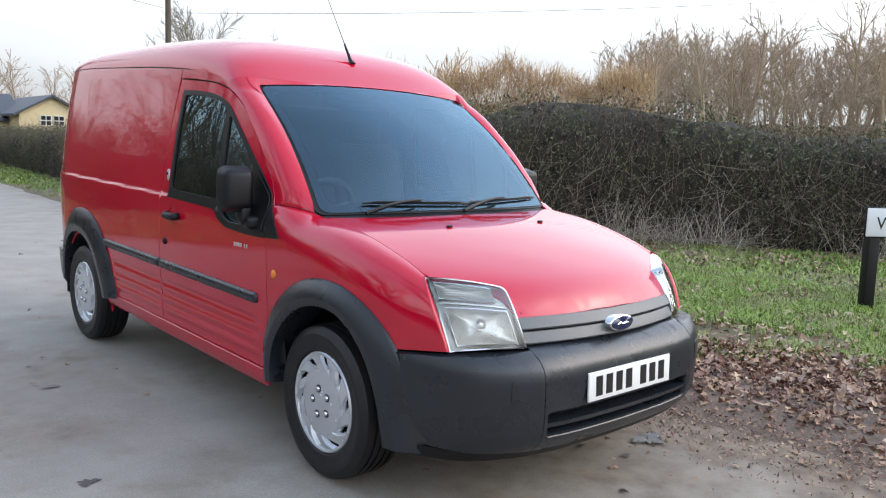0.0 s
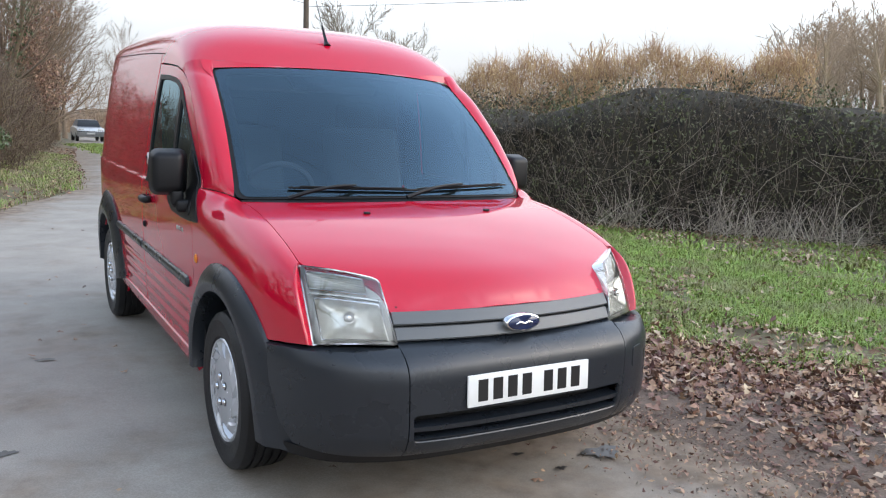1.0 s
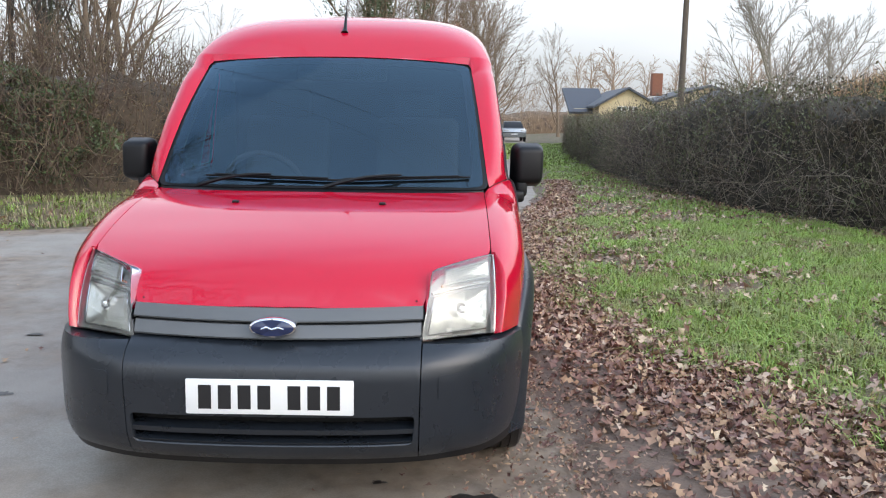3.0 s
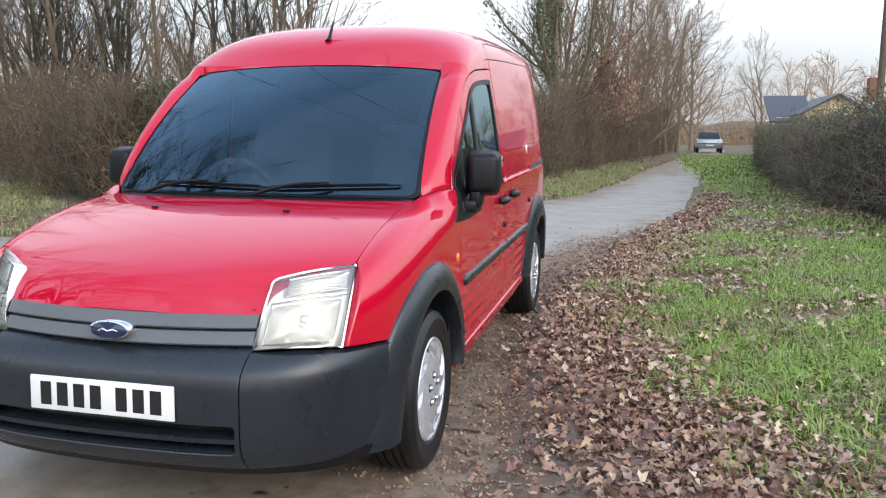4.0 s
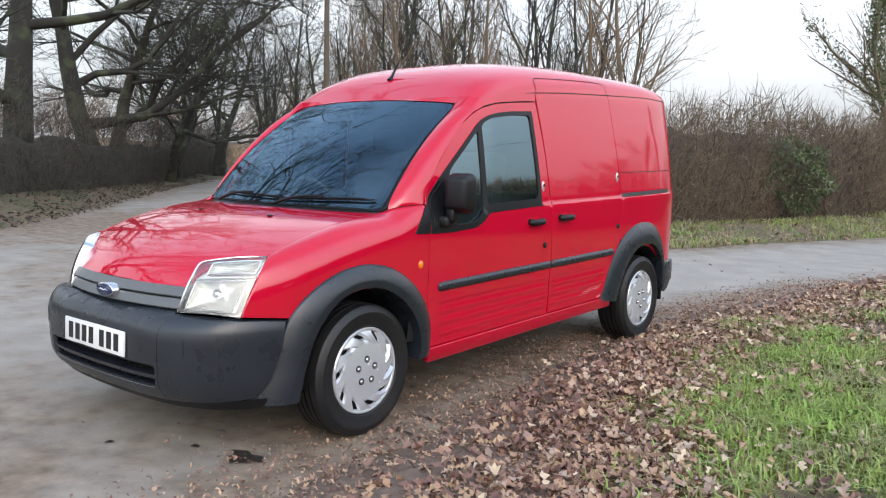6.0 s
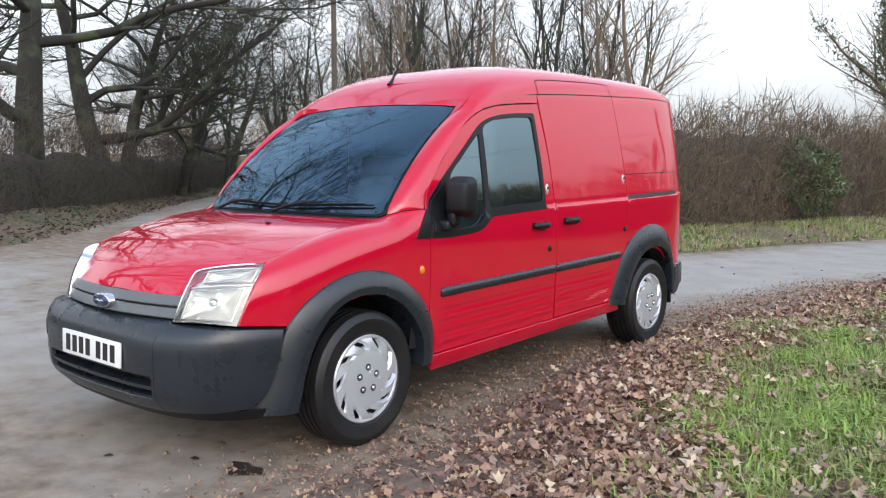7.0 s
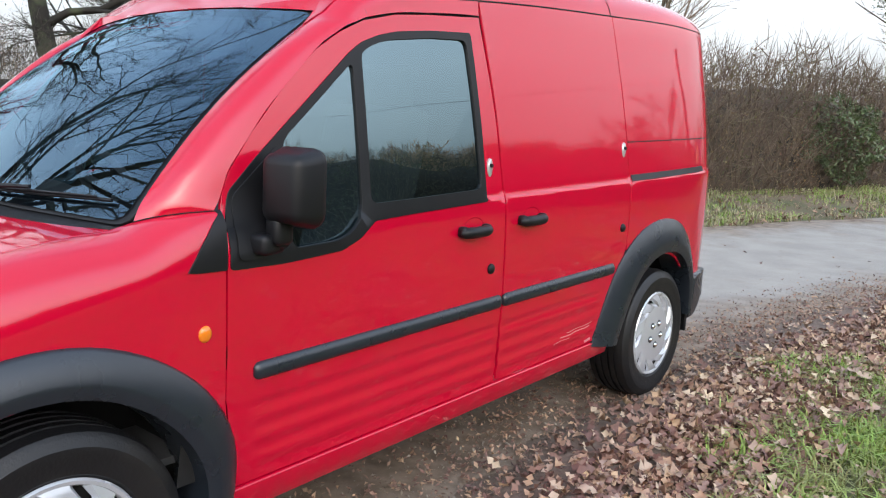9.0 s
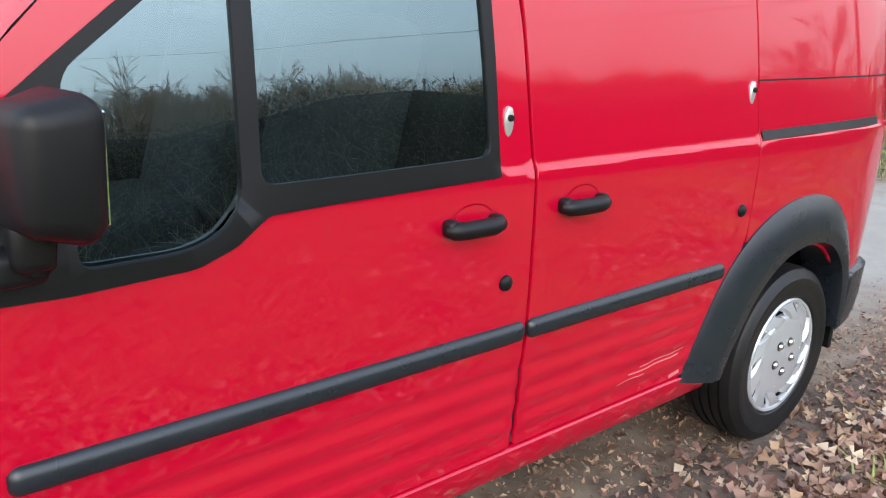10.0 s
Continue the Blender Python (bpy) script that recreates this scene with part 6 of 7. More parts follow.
def lump(q, s, seed):
    return 0.5 + 0.25 * np.sin(q * 0.9 * s + seed) + 0.15 * np.sin(q * 2.3 * s + 1.7 * seed) + 0.10 * np.sin(q * 5.1 * s + 2.9 * seed)


def hedge(name, path, wide, tall, leaves, twigs, label, leaf_mat, twig_mat, leaf_size=0.05, seed=1.0, ragged=0.25, sprigs=0, away=1, power=1.0, core=0.8, stick=0.0, crowd=1.0, crest=0.34, heart=None):
    """A hedge whose near face runs along path and which lies to its right (away = 1) or left. tall: height, as a function of the way along it."""
    h = thing(name, label, "hedge")
    # solid dark core, a fill whose colour stands in for the shade inside
    n, m = 80, 10
    c, r, q, L = along(path, np.linspace(0, 1, n))
    r = r * away
    a = np.linspace(0.02, np.pi - 0.02, m)
    H = tall(q / L) * core * (0.82 + 0.2 * lump(q, 1, seed))
    off = (1.04 - np.cos(a)[None] * 0.66) / 2 * wide
    hh = H[:, None] * np.sin(a)[None] ** 0.4
    hh[:, 0] = hh[:, -1] = -0.1
    jit = rng.normal(0, 0.06, (n, m))
    gz = ground_z(c[:, 0], c[:, 1])
    v = np.stack([c[:, 0:1] + r[:, 0:1] * (off + jit), c[:, 1:2] + r[:, 1:2] * (off + jit), gz[:, None] + hh * (1 + jit) - 0.05], -1)
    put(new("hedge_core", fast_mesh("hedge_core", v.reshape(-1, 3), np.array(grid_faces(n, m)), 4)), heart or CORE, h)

    def points(k, deep=0.30):
        t = rng.uniform(0, 1, k) ** crowd
        c, r, q, _ = along(path, t)
        r = r * away
        H = tall(t) * (1 - ragged * 0.5 + ragged * lump(q, 1, seed)) * (1 - 0.10 * np.abs(rng.normal(0, 1, k)))
        top = rng.uniform(0, 1, k) < crest
        u = np.where(top, rng.uniform(0, 0.95, k), np.abs(rng.normal(0, deep, k)) * 0.5)
        zz = np.where(top, H * rng.uniform(0.86, 1.04, k), H * rng.uniform(0.02, 1.0, k) ** power)
        bulge = 0.30 * wide * (lump(q * 1.3, 1, seed + 3) - 0.5) + 0.10 * np.sin(zz * 3 + q)
        roundoff = 0.30 * wide * np.clip(zz / H - 0.75, 0, 1) ** 2 * 4
        lat = u * wide + bulge * (1 - u) + np.where(top, 0, roundoff)
        p = np.stack([c[:, 0] + r[:, 0] * lat, c[:, 1] + r[:, 1] * lat, ground_z(c[:, 0], c[:, 1]) + zz], 1)
        return p, r
    if leaves:
        p, _ = points(leaves)
        ob = put(new("foliage", leaf_mesh("foliage", p, leaf_size, 0.9, False)), leaf_mat, h)
        ob["kind"] = "stuff"
    p, r = points(twigs)
    k = len(p)
    way = np.column_stack([-r * rng.uniform(-0.2, 0.8, k)[:, None], np.abs(rng.normal(0.7, 0.5, k))]) + rng.normal(0, 0.35, (k, 3))
    ob = put(new("brushwood", twig_mesh("brushwood", p - way * 0.12, way, rng.uniform(0.15, 0.55, k) * (1 + 2 * stick), rng.uniform(0.0025, 0.006, k) * (1 + 3 * stick))), twig_mat, h)
    ob["kind"] = "stuff"
    if sprigs:
        t = rng.uniform(0, 1, sprigs) ** crowd
        c, r, q, _ = along(path, t)
        r = r * away
        lat = rng.uniform(0.1, 0.9, sprigs) * wide
        p = np.stack([c[:, 0] + r[:, 0] * lat, c[:, 1] + r[:, 1] * lat, ground_z(c[:, 0], c[:, 1]) + tall(t) * rng.uniform(0.45, 0.85, sprigs)], 1)
        way = np.column_stack([rng.normal(0, 0.22, (sprigs, 2)), np.ones(sprigs)])
        ob = put(new("brushwood", twig_mesh("brushwood", p, way, rng.uniform(0.4, 1.0, sprigs), rng.uniform(0.003, 0.007, sprigs))), twig_mat, h)
        ob["kind"] = "stuff"
    return h


# core colours: the shade deep in the growth is put into these dark tones
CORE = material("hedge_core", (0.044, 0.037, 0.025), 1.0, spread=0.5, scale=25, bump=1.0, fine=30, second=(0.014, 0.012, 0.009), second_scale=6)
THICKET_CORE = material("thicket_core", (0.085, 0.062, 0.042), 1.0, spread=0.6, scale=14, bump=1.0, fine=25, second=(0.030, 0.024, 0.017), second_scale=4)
BROWN_CORE = material("brown_core", (0.20, 0.14, 0.09), 1.0, spread=0.5, scale=6, bump=1.0, fine=12, second=(0.10, 0.07, 0.05), second_scale=2)
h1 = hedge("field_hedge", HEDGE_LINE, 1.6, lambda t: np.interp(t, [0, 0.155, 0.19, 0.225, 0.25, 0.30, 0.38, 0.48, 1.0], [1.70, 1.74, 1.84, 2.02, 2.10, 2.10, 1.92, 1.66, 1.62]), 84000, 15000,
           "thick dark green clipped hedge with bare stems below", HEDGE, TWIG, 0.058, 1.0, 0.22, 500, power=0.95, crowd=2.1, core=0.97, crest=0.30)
# long bramble canes arching through its face
n = 2600
t = 0.05 + 0.42 * rng.uniform(0, 1, n) ** 1.4
c, r, q, _ = along(HEDGE_LINE, t)
lat = rng.normal(0.02, 0.10, n)
p = np.stack([c[:, 0] + r[:, 0] * lat, c[:, 1] + r[:, 1] * lat, ground_z(c[:, 0], c[:, 1]) + rng.beta(1.2, 2.0, n) * 1.35], 1)
way = np.column_stack([rng.normal(0, 0.55, (n, 2)) - r * 0.18, rng.normal(0.35, 0.6, n)])
canes = put(new("bramble", twig_mesh("bramble", p, way, rng.uniform(0.35, 1.15, n), rng.uniform(0.0025, 0.0055, n), 0.4)), CANE, h1, "thin grey-brown bramble canes")
canes["kind"] = "stuff"
# pale dead stalks along its foot
n = 3000
t = rng.uniform(0.06, 0.29, n)
t = t[np.sin(t * 61) + np.sin(t * 143 + 1) + rng.normal(0, 0.5, n) > -0.2]
n = len(t)
c, r, q, _ = along(HEDGE_LINE, t)
lat = rng.normal(0.0, 0.26, n) + 0.15 * np.sin(q * 1.7)
p = np.stack([c[:, 0] + r[:, 0] * lat, c[:, 1] + r[:, 1] * lat, ground_z(c[:, 0], c[:, 1]) + rng.uniform(0, 0.12, n)], 1)
way = np.column_stack([rng.normal(0, 0.6, (n, 2)), np.abs(rng.normal(0.85, 0.5, n))])
stuff("dead_stalks", twig_mesh("dead_stalks", p, way, rng.uniform(0.15, 0.85, n) * (0.6 + 0.5 * np.sin(q * 2.3) ** 2), rng.uniform(0.003, 0.007, n)), DEADWOOD, "pale dead bramble stalks along the hedge foot", "brambles")

# dead leaves under the hedge
n = 5200
c, r, q, _ = along(HEDGE_LINE, rng.uniform(0.05, 0.5, n))
lat = rng.normal(-0.15, 0.40, n)
p = np.stack([c[:, 0] + r[:, 0] * lat, c[:, 1] + r[:, 1] * lat, np.zeros(n)], 1)
p[:, 2] = ground_z(p[:, 0], p[:, 1]) + 0.03
stuff("leaf_litter", leaf_mesh("leaf_litter", p, 0.07, 0.5, False), LEAF, "dead leaves caught along the hedge foot", "leaf litter")
THICKET = [(-8.2, 8.6), (-6.6, 7.7), (-4.9, 8.1), (-3.3, 10.2), (-2.3, 12.8), (-1.3, 15.5), (-0.5, 20), (0.3, 28), (1.3, 37), (3.2, 56)]
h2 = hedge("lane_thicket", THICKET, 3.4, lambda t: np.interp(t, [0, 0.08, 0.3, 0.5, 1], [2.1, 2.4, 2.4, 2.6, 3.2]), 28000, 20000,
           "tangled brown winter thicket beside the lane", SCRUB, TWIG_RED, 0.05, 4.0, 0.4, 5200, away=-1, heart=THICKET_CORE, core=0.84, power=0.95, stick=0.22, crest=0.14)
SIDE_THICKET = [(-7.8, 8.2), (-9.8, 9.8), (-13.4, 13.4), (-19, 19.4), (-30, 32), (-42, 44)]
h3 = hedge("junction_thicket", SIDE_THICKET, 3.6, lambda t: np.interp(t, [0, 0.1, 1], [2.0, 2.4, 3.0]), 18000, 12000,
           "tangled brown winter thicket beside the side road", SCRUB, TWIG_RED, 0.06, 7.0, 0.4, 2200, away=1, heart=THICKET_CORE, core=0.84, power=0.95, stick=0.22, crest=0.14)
FAR_BANK = [(-8.8, -5.6), (-11.6, 1.1), (-14.7, 5.1), (-20.1, 10.4), (-29.1, 18.9), (-45, 33)]
h4 = hedge("bank_hedge", FAR_BANK, 2.6, lambda t: np.interp(t, [0, 0.3, 1], [2.0, 2.6, 3.0]), 20000, 9000,
           "dark scrubby hedge on the bank beyond the side road", BANK_LEAF, TWIG_DARK, 0.06, 9.0, 0.8, 2600, away=-1, core=0.62, stick=0.2)
# leaf litter on the bank of the side road
n = 6500
c, r, q, _ = along(SIDE_R, rng.uniform(0.30, 0.82, n))
lat = rng.beta(1.2, 2.0, n) * 3.6 - 0.35
p = np.stack([c[:, 0] - r[:, 0] * lat, c[:, 1] - r[:, 1] * lat, np.zeros(n)], 1)
if inside(p[:, :2], ROAD).mean() > 0.5:
    p = np.stack([c[:, 0] + r[:, 0] * lat, c[:, 1] + r[:, 1] * lat, np.zeros(n)], 1)
p[:, 2] = ground_z(p[:, 0], p[:, 1]) + 0.04
stuff("leaf_litter", leaf_mesh("leaf_litter", p, 0.11, 0.35, False), LEAF_DARK, "dark brown leaf litter on the side road's bank", "leaf litter")
# ivy clumps in the lane thicket
def clump(centre, radii, n, mat, label, name="ivy_bush"):
    u = rng.normal(0, 1, (n, 3))
    u /= np.linalg.norm(u, axis=1)[:, None]
    p = np.array(centre) + u * np.array(radii) * (rng.uniform(0.5, 1.0, n) ** 0.4)[:, None] * (0.8 + 0.2 * np.sin(u[:, 0:1] * 5) * np.sin(u[:, 2:3] * 6))
    p = p[p[:, 2] > 0.05]
    return tagged(put(new(name, leaf_mesh(name, p, 0.075, 0.8, False)), mat), label, "bush")


clump((-1.75, 15.8, 1.15), (0.9, 1.3, 1.0), 4600, IVY, "dark green ivy bush in the thicket")
clump((-5.7, 8.9, 1.25), (1.5, 0.8, 1.05), 6500, IVY, "dark green ivy bush in the thicket")
clump((-3.4, 10.6, 0.9), (0.5, 0.6, 0.9), 1800, IVY, "dark green ivy bush in the thicket")


# verge grass by the thickets
def by_lane(cx, cy):
    p = np.stack([cx, cy], 1)
    d, s = near_path(p, LANE_L)
    return (s > 0) & (d < 2.2) & (np.sin(cx * 1.3) * np.sin(cy * 1.1) + rng.normal(0, 0.5, len(cx)) > -0.3)


stuff("verge_grass", blade_mesh("verge_grass", tufts(15000, 11, -12, 3.5, 5.5, 32, 0.07, by_lane), 0.10, 0.9, 0.0065), GRASS, "rough grass in front of the thicket", "grass")
stuff("dry_grass", blade_mesh("dry_grass", tufts(13000, 10, -12, 3.0, 5.5, 30, 0.08, by_lane), 0.12, 1.0, 0.005), STRAW, "dry straw-coloured grass in front of the thicket", "grass")


# leaves blown against the thicket's foot
n = 5200
c, r, q, _ = along(LANE_L, rng.uniform(0.25, 0.80, n))
lat = np.abs(rng.normal(0, 0.9, n)) - 0.15
p = np.stack([c[:, 0] - r[:, 0] * lat, c[:, 1] - r[:, 1] * lat, np.zeros(n)], 1)
if inside(p[:, :2], ROAD).mean() > 0.5:
    p = np.stack([c[:, 0] + r[:, 0] * lat, c[:, 1] + r[:, 1] * lat, np.zeros(n)], 1)
p[:, 2] = ground_z(p[:, 0], p[:, 1]) + 0.035
stuff("leaf_litter", leaf_mesh("leaf_litter", p, 0.085, 0.4, False), LEAF, "brown leaves blown along the thicket's foot", "leaf litter")


# ---- trees ----
BARK = material("bark", (0.030, 0.026, 0.020), 0.9, spread=0.4, scale=5, bump=0.7, fine=30, second=(0.075, 0.085, 0.045), second_scale=1.5)
BARK_WARM = material("brown_bark", (0.20, 0.145, 0.098), 0.9, spread=0.35, scale=5, bump=0.6, fine=30)
# distance haze is put into this colour: paler than the near bark
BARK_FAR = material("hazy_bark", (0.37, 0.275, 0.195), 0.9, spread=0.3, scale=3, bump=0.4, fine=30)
BARK_PALE = material("pale_bark", (0.33, 0.29, 0.24), 0.9, spread=0.3, scale=5, bump=0.5, fine=30)


def grow(seed, tall, thick, levels=4, kids=(7, 6, 5, 4), ratio=(0.62, 0.55, 0.5, 0.5), angle=(55, 50, 45, 40), lift=0.12, crook=0.12, first=0.3, lean=0.0, fine=0.005):
    """Branches of a bare tree: (points, radii) each."""
    g = np.random.default_rng(seed)
    out = []

    def branch(p0, d, length, r0, level):
        n = max(3, min(9 if level == 0 or levels > 4 else 5, int(length / 0.35) + 2)) if level < 2 else (4 if level == 2 and levels > 4 else 3)
        if level == levels - 1:
            n = 2
        pts, rad = [np.array(p0)], [r0]
        d = d / np.linalg.norm(d)
        dirs = [d]
        for i in range(1, n):
            d = d + g.normal(0, crook * (1.0 if level else 0.45), 3) + np.array([0, 0, lift * (0.6 if level else 0.2)])
            d /= np.linalg.norm(d)
            pts.append(pts[-1] + d * length / (n - 1))
            rad.append(max(fine, r0 * (1 - 0.82 * i / (n - 1))))
            dirs.append(d)
        out.append((np.array(pts), np.array(rad), level))
        if level + 1 >= levels:
            return
        k = kids[level]
        for j in range(k):
            t = (first if level == 0 else 0.15) + (1 - (first if level == 0 else 0.15)) * (j + g.uniform(0.1, 0.9)) / k
            q = t * (n - 1)
            i = min(int(q), n - 2)
            f = q - i
            p = pts[i] * (1 - f) + pts[i + 1] * f
            dd = dirs[i]
            side = np.cross(dd, g.normal(0, 1, 3))
            side /= np.linalg.norm(side) + 1e-9
            a = radians(angle[level] * g.uniform(0.65, 1.25)) * (1 - 0.35 * t)
            nd = dd * math.cos(a) + side * math.sin(a)
            if level > 0 and nd[2] < -0.25:
                nd[2] *= -0.4
            ln = length * ratio[level] * g.uniform(0.7, 1.2) * (1.15 - 0.55 * t)
            branch(p, nd, ln, max(fine, (rad[i] * (1 - f) + rad[i + 1] * f) * g.uniform(0.45, 0.68)), level + 1)
    branch((0, 0, -0.15), np.array([lean, 0, 1.0]), tall * 0.72, thick, 0)
    return out


def tree_mesh(name, branches):
    V, S, n = [], [], 0
    for pts, rad, level in branches:
        if len(pts) == 2:
            d = pts[1] - pts[0]
            s = np.cross(d, (0.31, 0.95, 0.05))
            s /= np.linalg.norm(s) + 1e-9
            u = np.cross(s, d) / (np.linalg.norm(d) + 1e-9)
            V.append(np.array([pts[0] + s * rad[0], pts[0] - s * rad[0] * 0.5 + u * rad[0] * 0.87, pts[0] - s * rad[0] * 0.5 - u * rad[0] * 0.87, pts[1]]))
            S.append(np.array([(0, 1, 3), (1, 2, 3), (2, 0, 3)]) + n)
            n += 4
            continue
        sides = (9, 5, 3, 3, 3)[min(level, 4)]
        p, r = pts, rad.copy()
        if level == 0:
            r = r.copy()
            r[0] *= 1.35
        tan = np.gradient(p, axis=0)
        tan /= np.linalg.norm(tan, axis=1)[:, None] + 1e-9
        ref = np.array([0.31, 0.95, 0.05])
        s = np.cross(tan, ref)
        s /= np.linalg.norm(s, axis=1)[:, None] + 1e-9
        u = np.cross(s, tan)
        a = np.arange(sides) * 2 * np.pi / sides
        v = p[:, None] + r[:, None, None] * (np.cos(a)[None, :, None] * s[:, None] + np.sin(a)[None, :, None] * u[:, None])
        m = len(p)
        i, j = np.meshgrid(np.arange(m - 1), np.arange(sides), indexing="ij")
        q = np.stack([i * sides + j, i * sides + (j + 1) % sides, (i + 1) * sides + (j + 1) % sides, (i + 1) * sides + j], -1).reshape(-1, 4) + n
        V.append(v.reshape(-1, 3))
        S += [q[:, [0, 1, 2]], q[:, [0, 2, 3]]]
        n += m * sides
    me = fast_mesh(name, np.concatenate(V), np.concatenate(S), 3)
    me.shade_smooth()
    return me


def tree(name, label, seed, at, turn=0, bark=None, leaves=0, leaf_mat=None, leaf_low=False, group="", **kw):
    """A bare winter tree: trunk and limbs, and a crown of twigs (with leaves, where it has any)."""
    br = grow(seed, **kw)
    t = thing(name, label, "tree", (at[0], at[1], float(ground_z(at[0], at[1]))), group)
    t.rotation_euler = (0, 0, radians(turn))
    put(new("trunk", tree_mesh("trunk", [b for b in br if b[2] < 1])), bark or BARK, t)
    low = 1
    if name == "oak":
        low = 2
        for b in br:
            if b[2] == 1:
                put(new("limb", tree_mesh("limb", [b])), bark or BARK, t)
    crown = put(new("crown", tree_mesh("crown", [b for b in br if b[2] >= low])), bark or BARK, t)
    crown["kind"] = "stuff"
    if leaves:
        pts = np.concatenate([b[0][1:] for b in br if (b[2] >= 1 if not leaf_low else b[2] <= 1)])
        g = np.random.default_rng(seed + 5)
        p = pts[g.integers(0, len(pts), leaves)] + g.normal(0, 0.16, (leaves, 3))
        put(new("leaves", leaf_mesh("leaves", p, 0.09, 0.9, False)), leaf_mat or IVY, t)
    return t


def stand(src, at, scale, turn, label=None):
    o = copy_thing(src, pose(at[0], at[1], float(ground_z(at[0], at[1])), 0, 0, turn))
    o.scale = (scale, scale, scale)
    if label:
        o["label"] = label
    return o


OAK_KW = dict(levels=5, kids=(10, 9, 8, 8), ratio=(0.92, 0.56, 0.52, 0.60), angle=(82, 52, 46, 42), lift=0.05, crook=0.24, first=0.18, fine=0.008)
OAK_LABEL = "large bare oak with spreading dark limbs by the side road"
tree("oak", OAK_LABEL, 11, (-18.3, 6.6), 20, tall=15.0, thick=0.42, **OAK_KW)
tree("oak", OAK_LABEL, 12, (-22.6, 11.0), 140, tall=14.5, thick=0.38, **OAK_KW)
tree("oak", "bare oak with a thin crooked trunk by the side road", 13, (-27.4, 16.8), 60, tall=9.5, thick=0.22, **OAK_KW)
tree("oak", "bare oak with a forked trunk by the side road", 14, (-24.4, 12.9), 250, tall=11.5, thick=0.30, **OAK_KW)
tree("oak", OAK_LABEL, 15, (-11.6, -2.2), 100, tall=18.0, thick=0.46, **OAK_KW)
tree("oak", "bare oak with low crooked limbs by the side road", 16, (-31.5, 20.0), 10, tall=10.5, thick=0.26, **OAK_KW)
tree("oak", "bare oak with low crooked limbs by the side road", 17, (-37.0, 26.5), 190, tall=11.5, thick=0.30, **OAK_KW)
SLIM_KW = dict(levels=5, kids=(12, 6, 4, 3), ratio=(0.50, 0.55, 0.5, 0.5), angle=(46, 42, 40, 40), lift=0.14, crook=0.12, first=0.12, fine=0.006)
slims = [tree("young_tree", "slender bare young tree behind the thicket", 21 + k, p, 40 * k, bark=b, group="bare trees behind the thicket", tall=11.0, thick=0.14, **SLIM_KW)
         for k, (p, b) in enumerate((((-11.5, 20.5), BARK), ((-10.2, 22.5), BARK_WARM), ((-15.4, 21.0), BARK)))]
for k, (x, y, s, a) in enumerate(((-13.2, 23.0, 1.0, 80), (-16.5, 24.0, 1.1, 200), (-12.5, 26.0, 1.05, 300), (-19.5, 26.5, 1.15, 20), (-10.6, 25.0, 1.1, 120),
                                  (-22.0, 30.0, 1.2, 10), (-15.0, 30.0, 1.2, 190), (-26, 35, 1.3, 70), (-31, 39, 1.3, 150), (-18.0, 20.5, 0.9, 222), (-21.5, 23.0, 1.0, 35),
                                  (-17.8, 28.5, 1.1, 280), (-25.0, 29.0, 1.1, 145), (-28.5, 32.0, 1.2, 265), (-14.8, 34, 1.2, 330), (-42, 34, 1.2, 60), (-56, 48, 1.4, 20), (-39, 31, 1.0, 140), (-27, 26.5, 1.0, 111), (-31, 30.5, 1.1, 201), (-33.5, 23.5, 1.0, 301), (-29.5, 18.6, 0.9, 31))):
    stand(slims[k % 3], (x, y), s, a)
# young growth standing over the thicket
for k, (x, y, s, a) in enumerate(((-5.6, 11.6, 0.36, 10), (-3.9, 13.4, 0.34, 80), (-7.6, 12.6, 0.40, 290), (-8.8, 13.0, 0.42, 30))):
    stand(slims[1], (x, y), s, a, "thin bare sapling rising out of the thicket")
ivy_tree = tree("ivy_tree", "tall tree wrapped in ivy beside the lane", 31, (-1.3, 23.5), 0, bark=BARK_WARM, leaves=12000, leaf_mat=IVY, leaf_low=True, tall=11.5, thick=0.22, **SLIM_KW)
tree("beech", "young tree still holding orange-brown leaves beside the lane", 32, (-0.5, 26.6), 0, bark=BARK_WARM, leaves=6500, leaf_mat=LEAF, tall=5.0, thick=0.08, **SLIM_KW)
brown = [tree("lane_tree", "bare brown tree beside the lane", 33 + k, p, 0, bark=BARK_WARM, group="trees along the lane", tall=10.0, thick=0.13, **dict(SLIM_KW, kids=(14, 7, 6, 3), first=0.08)) for k, p in enumerate(((-0.3, 30.0), (-1.7, 27.0)))]
for k, (x, y, s, a) in enumerate(((-0.1, 33, 1.0, 300), (0.4, 36, 1.1, 130), (0.9, 39, 1.0, 40), (1.4, 42, 1.15, 220), (2.0, 46, 1.1, 20), (2.4, 49, 1.2, 300), (-2.2, 33, 1.1, 15), (3.3, 55, 1.2, 95), (4.6, 64, 1.3, 170),
                                  (-3.2, 43, 1.1, 80), (10.8, 72, 1.1, 200))):
    stand(brown[k % 2], (x, y), s, a)
for k, (x, y, s, a) in enumerate(((-20, 23, 1.15, 10), (-17.5, 20.8, 0.95, 100), (-22.5, 26.5, 1.25, 190), (-26, 30.5, 1.3, 280), (-30, 34.5, 1.4, 50), (-48, 44, 1.6, 140), (-53, 43, 1.6, 230), (-46, 48, 1.6, 320), (-36, 37, 1.4, 75), (-33, 28, 1.2, 15), (-40, 41, 1.5, 265))):
    stand(slims[k % 3], (x, y), s, a)

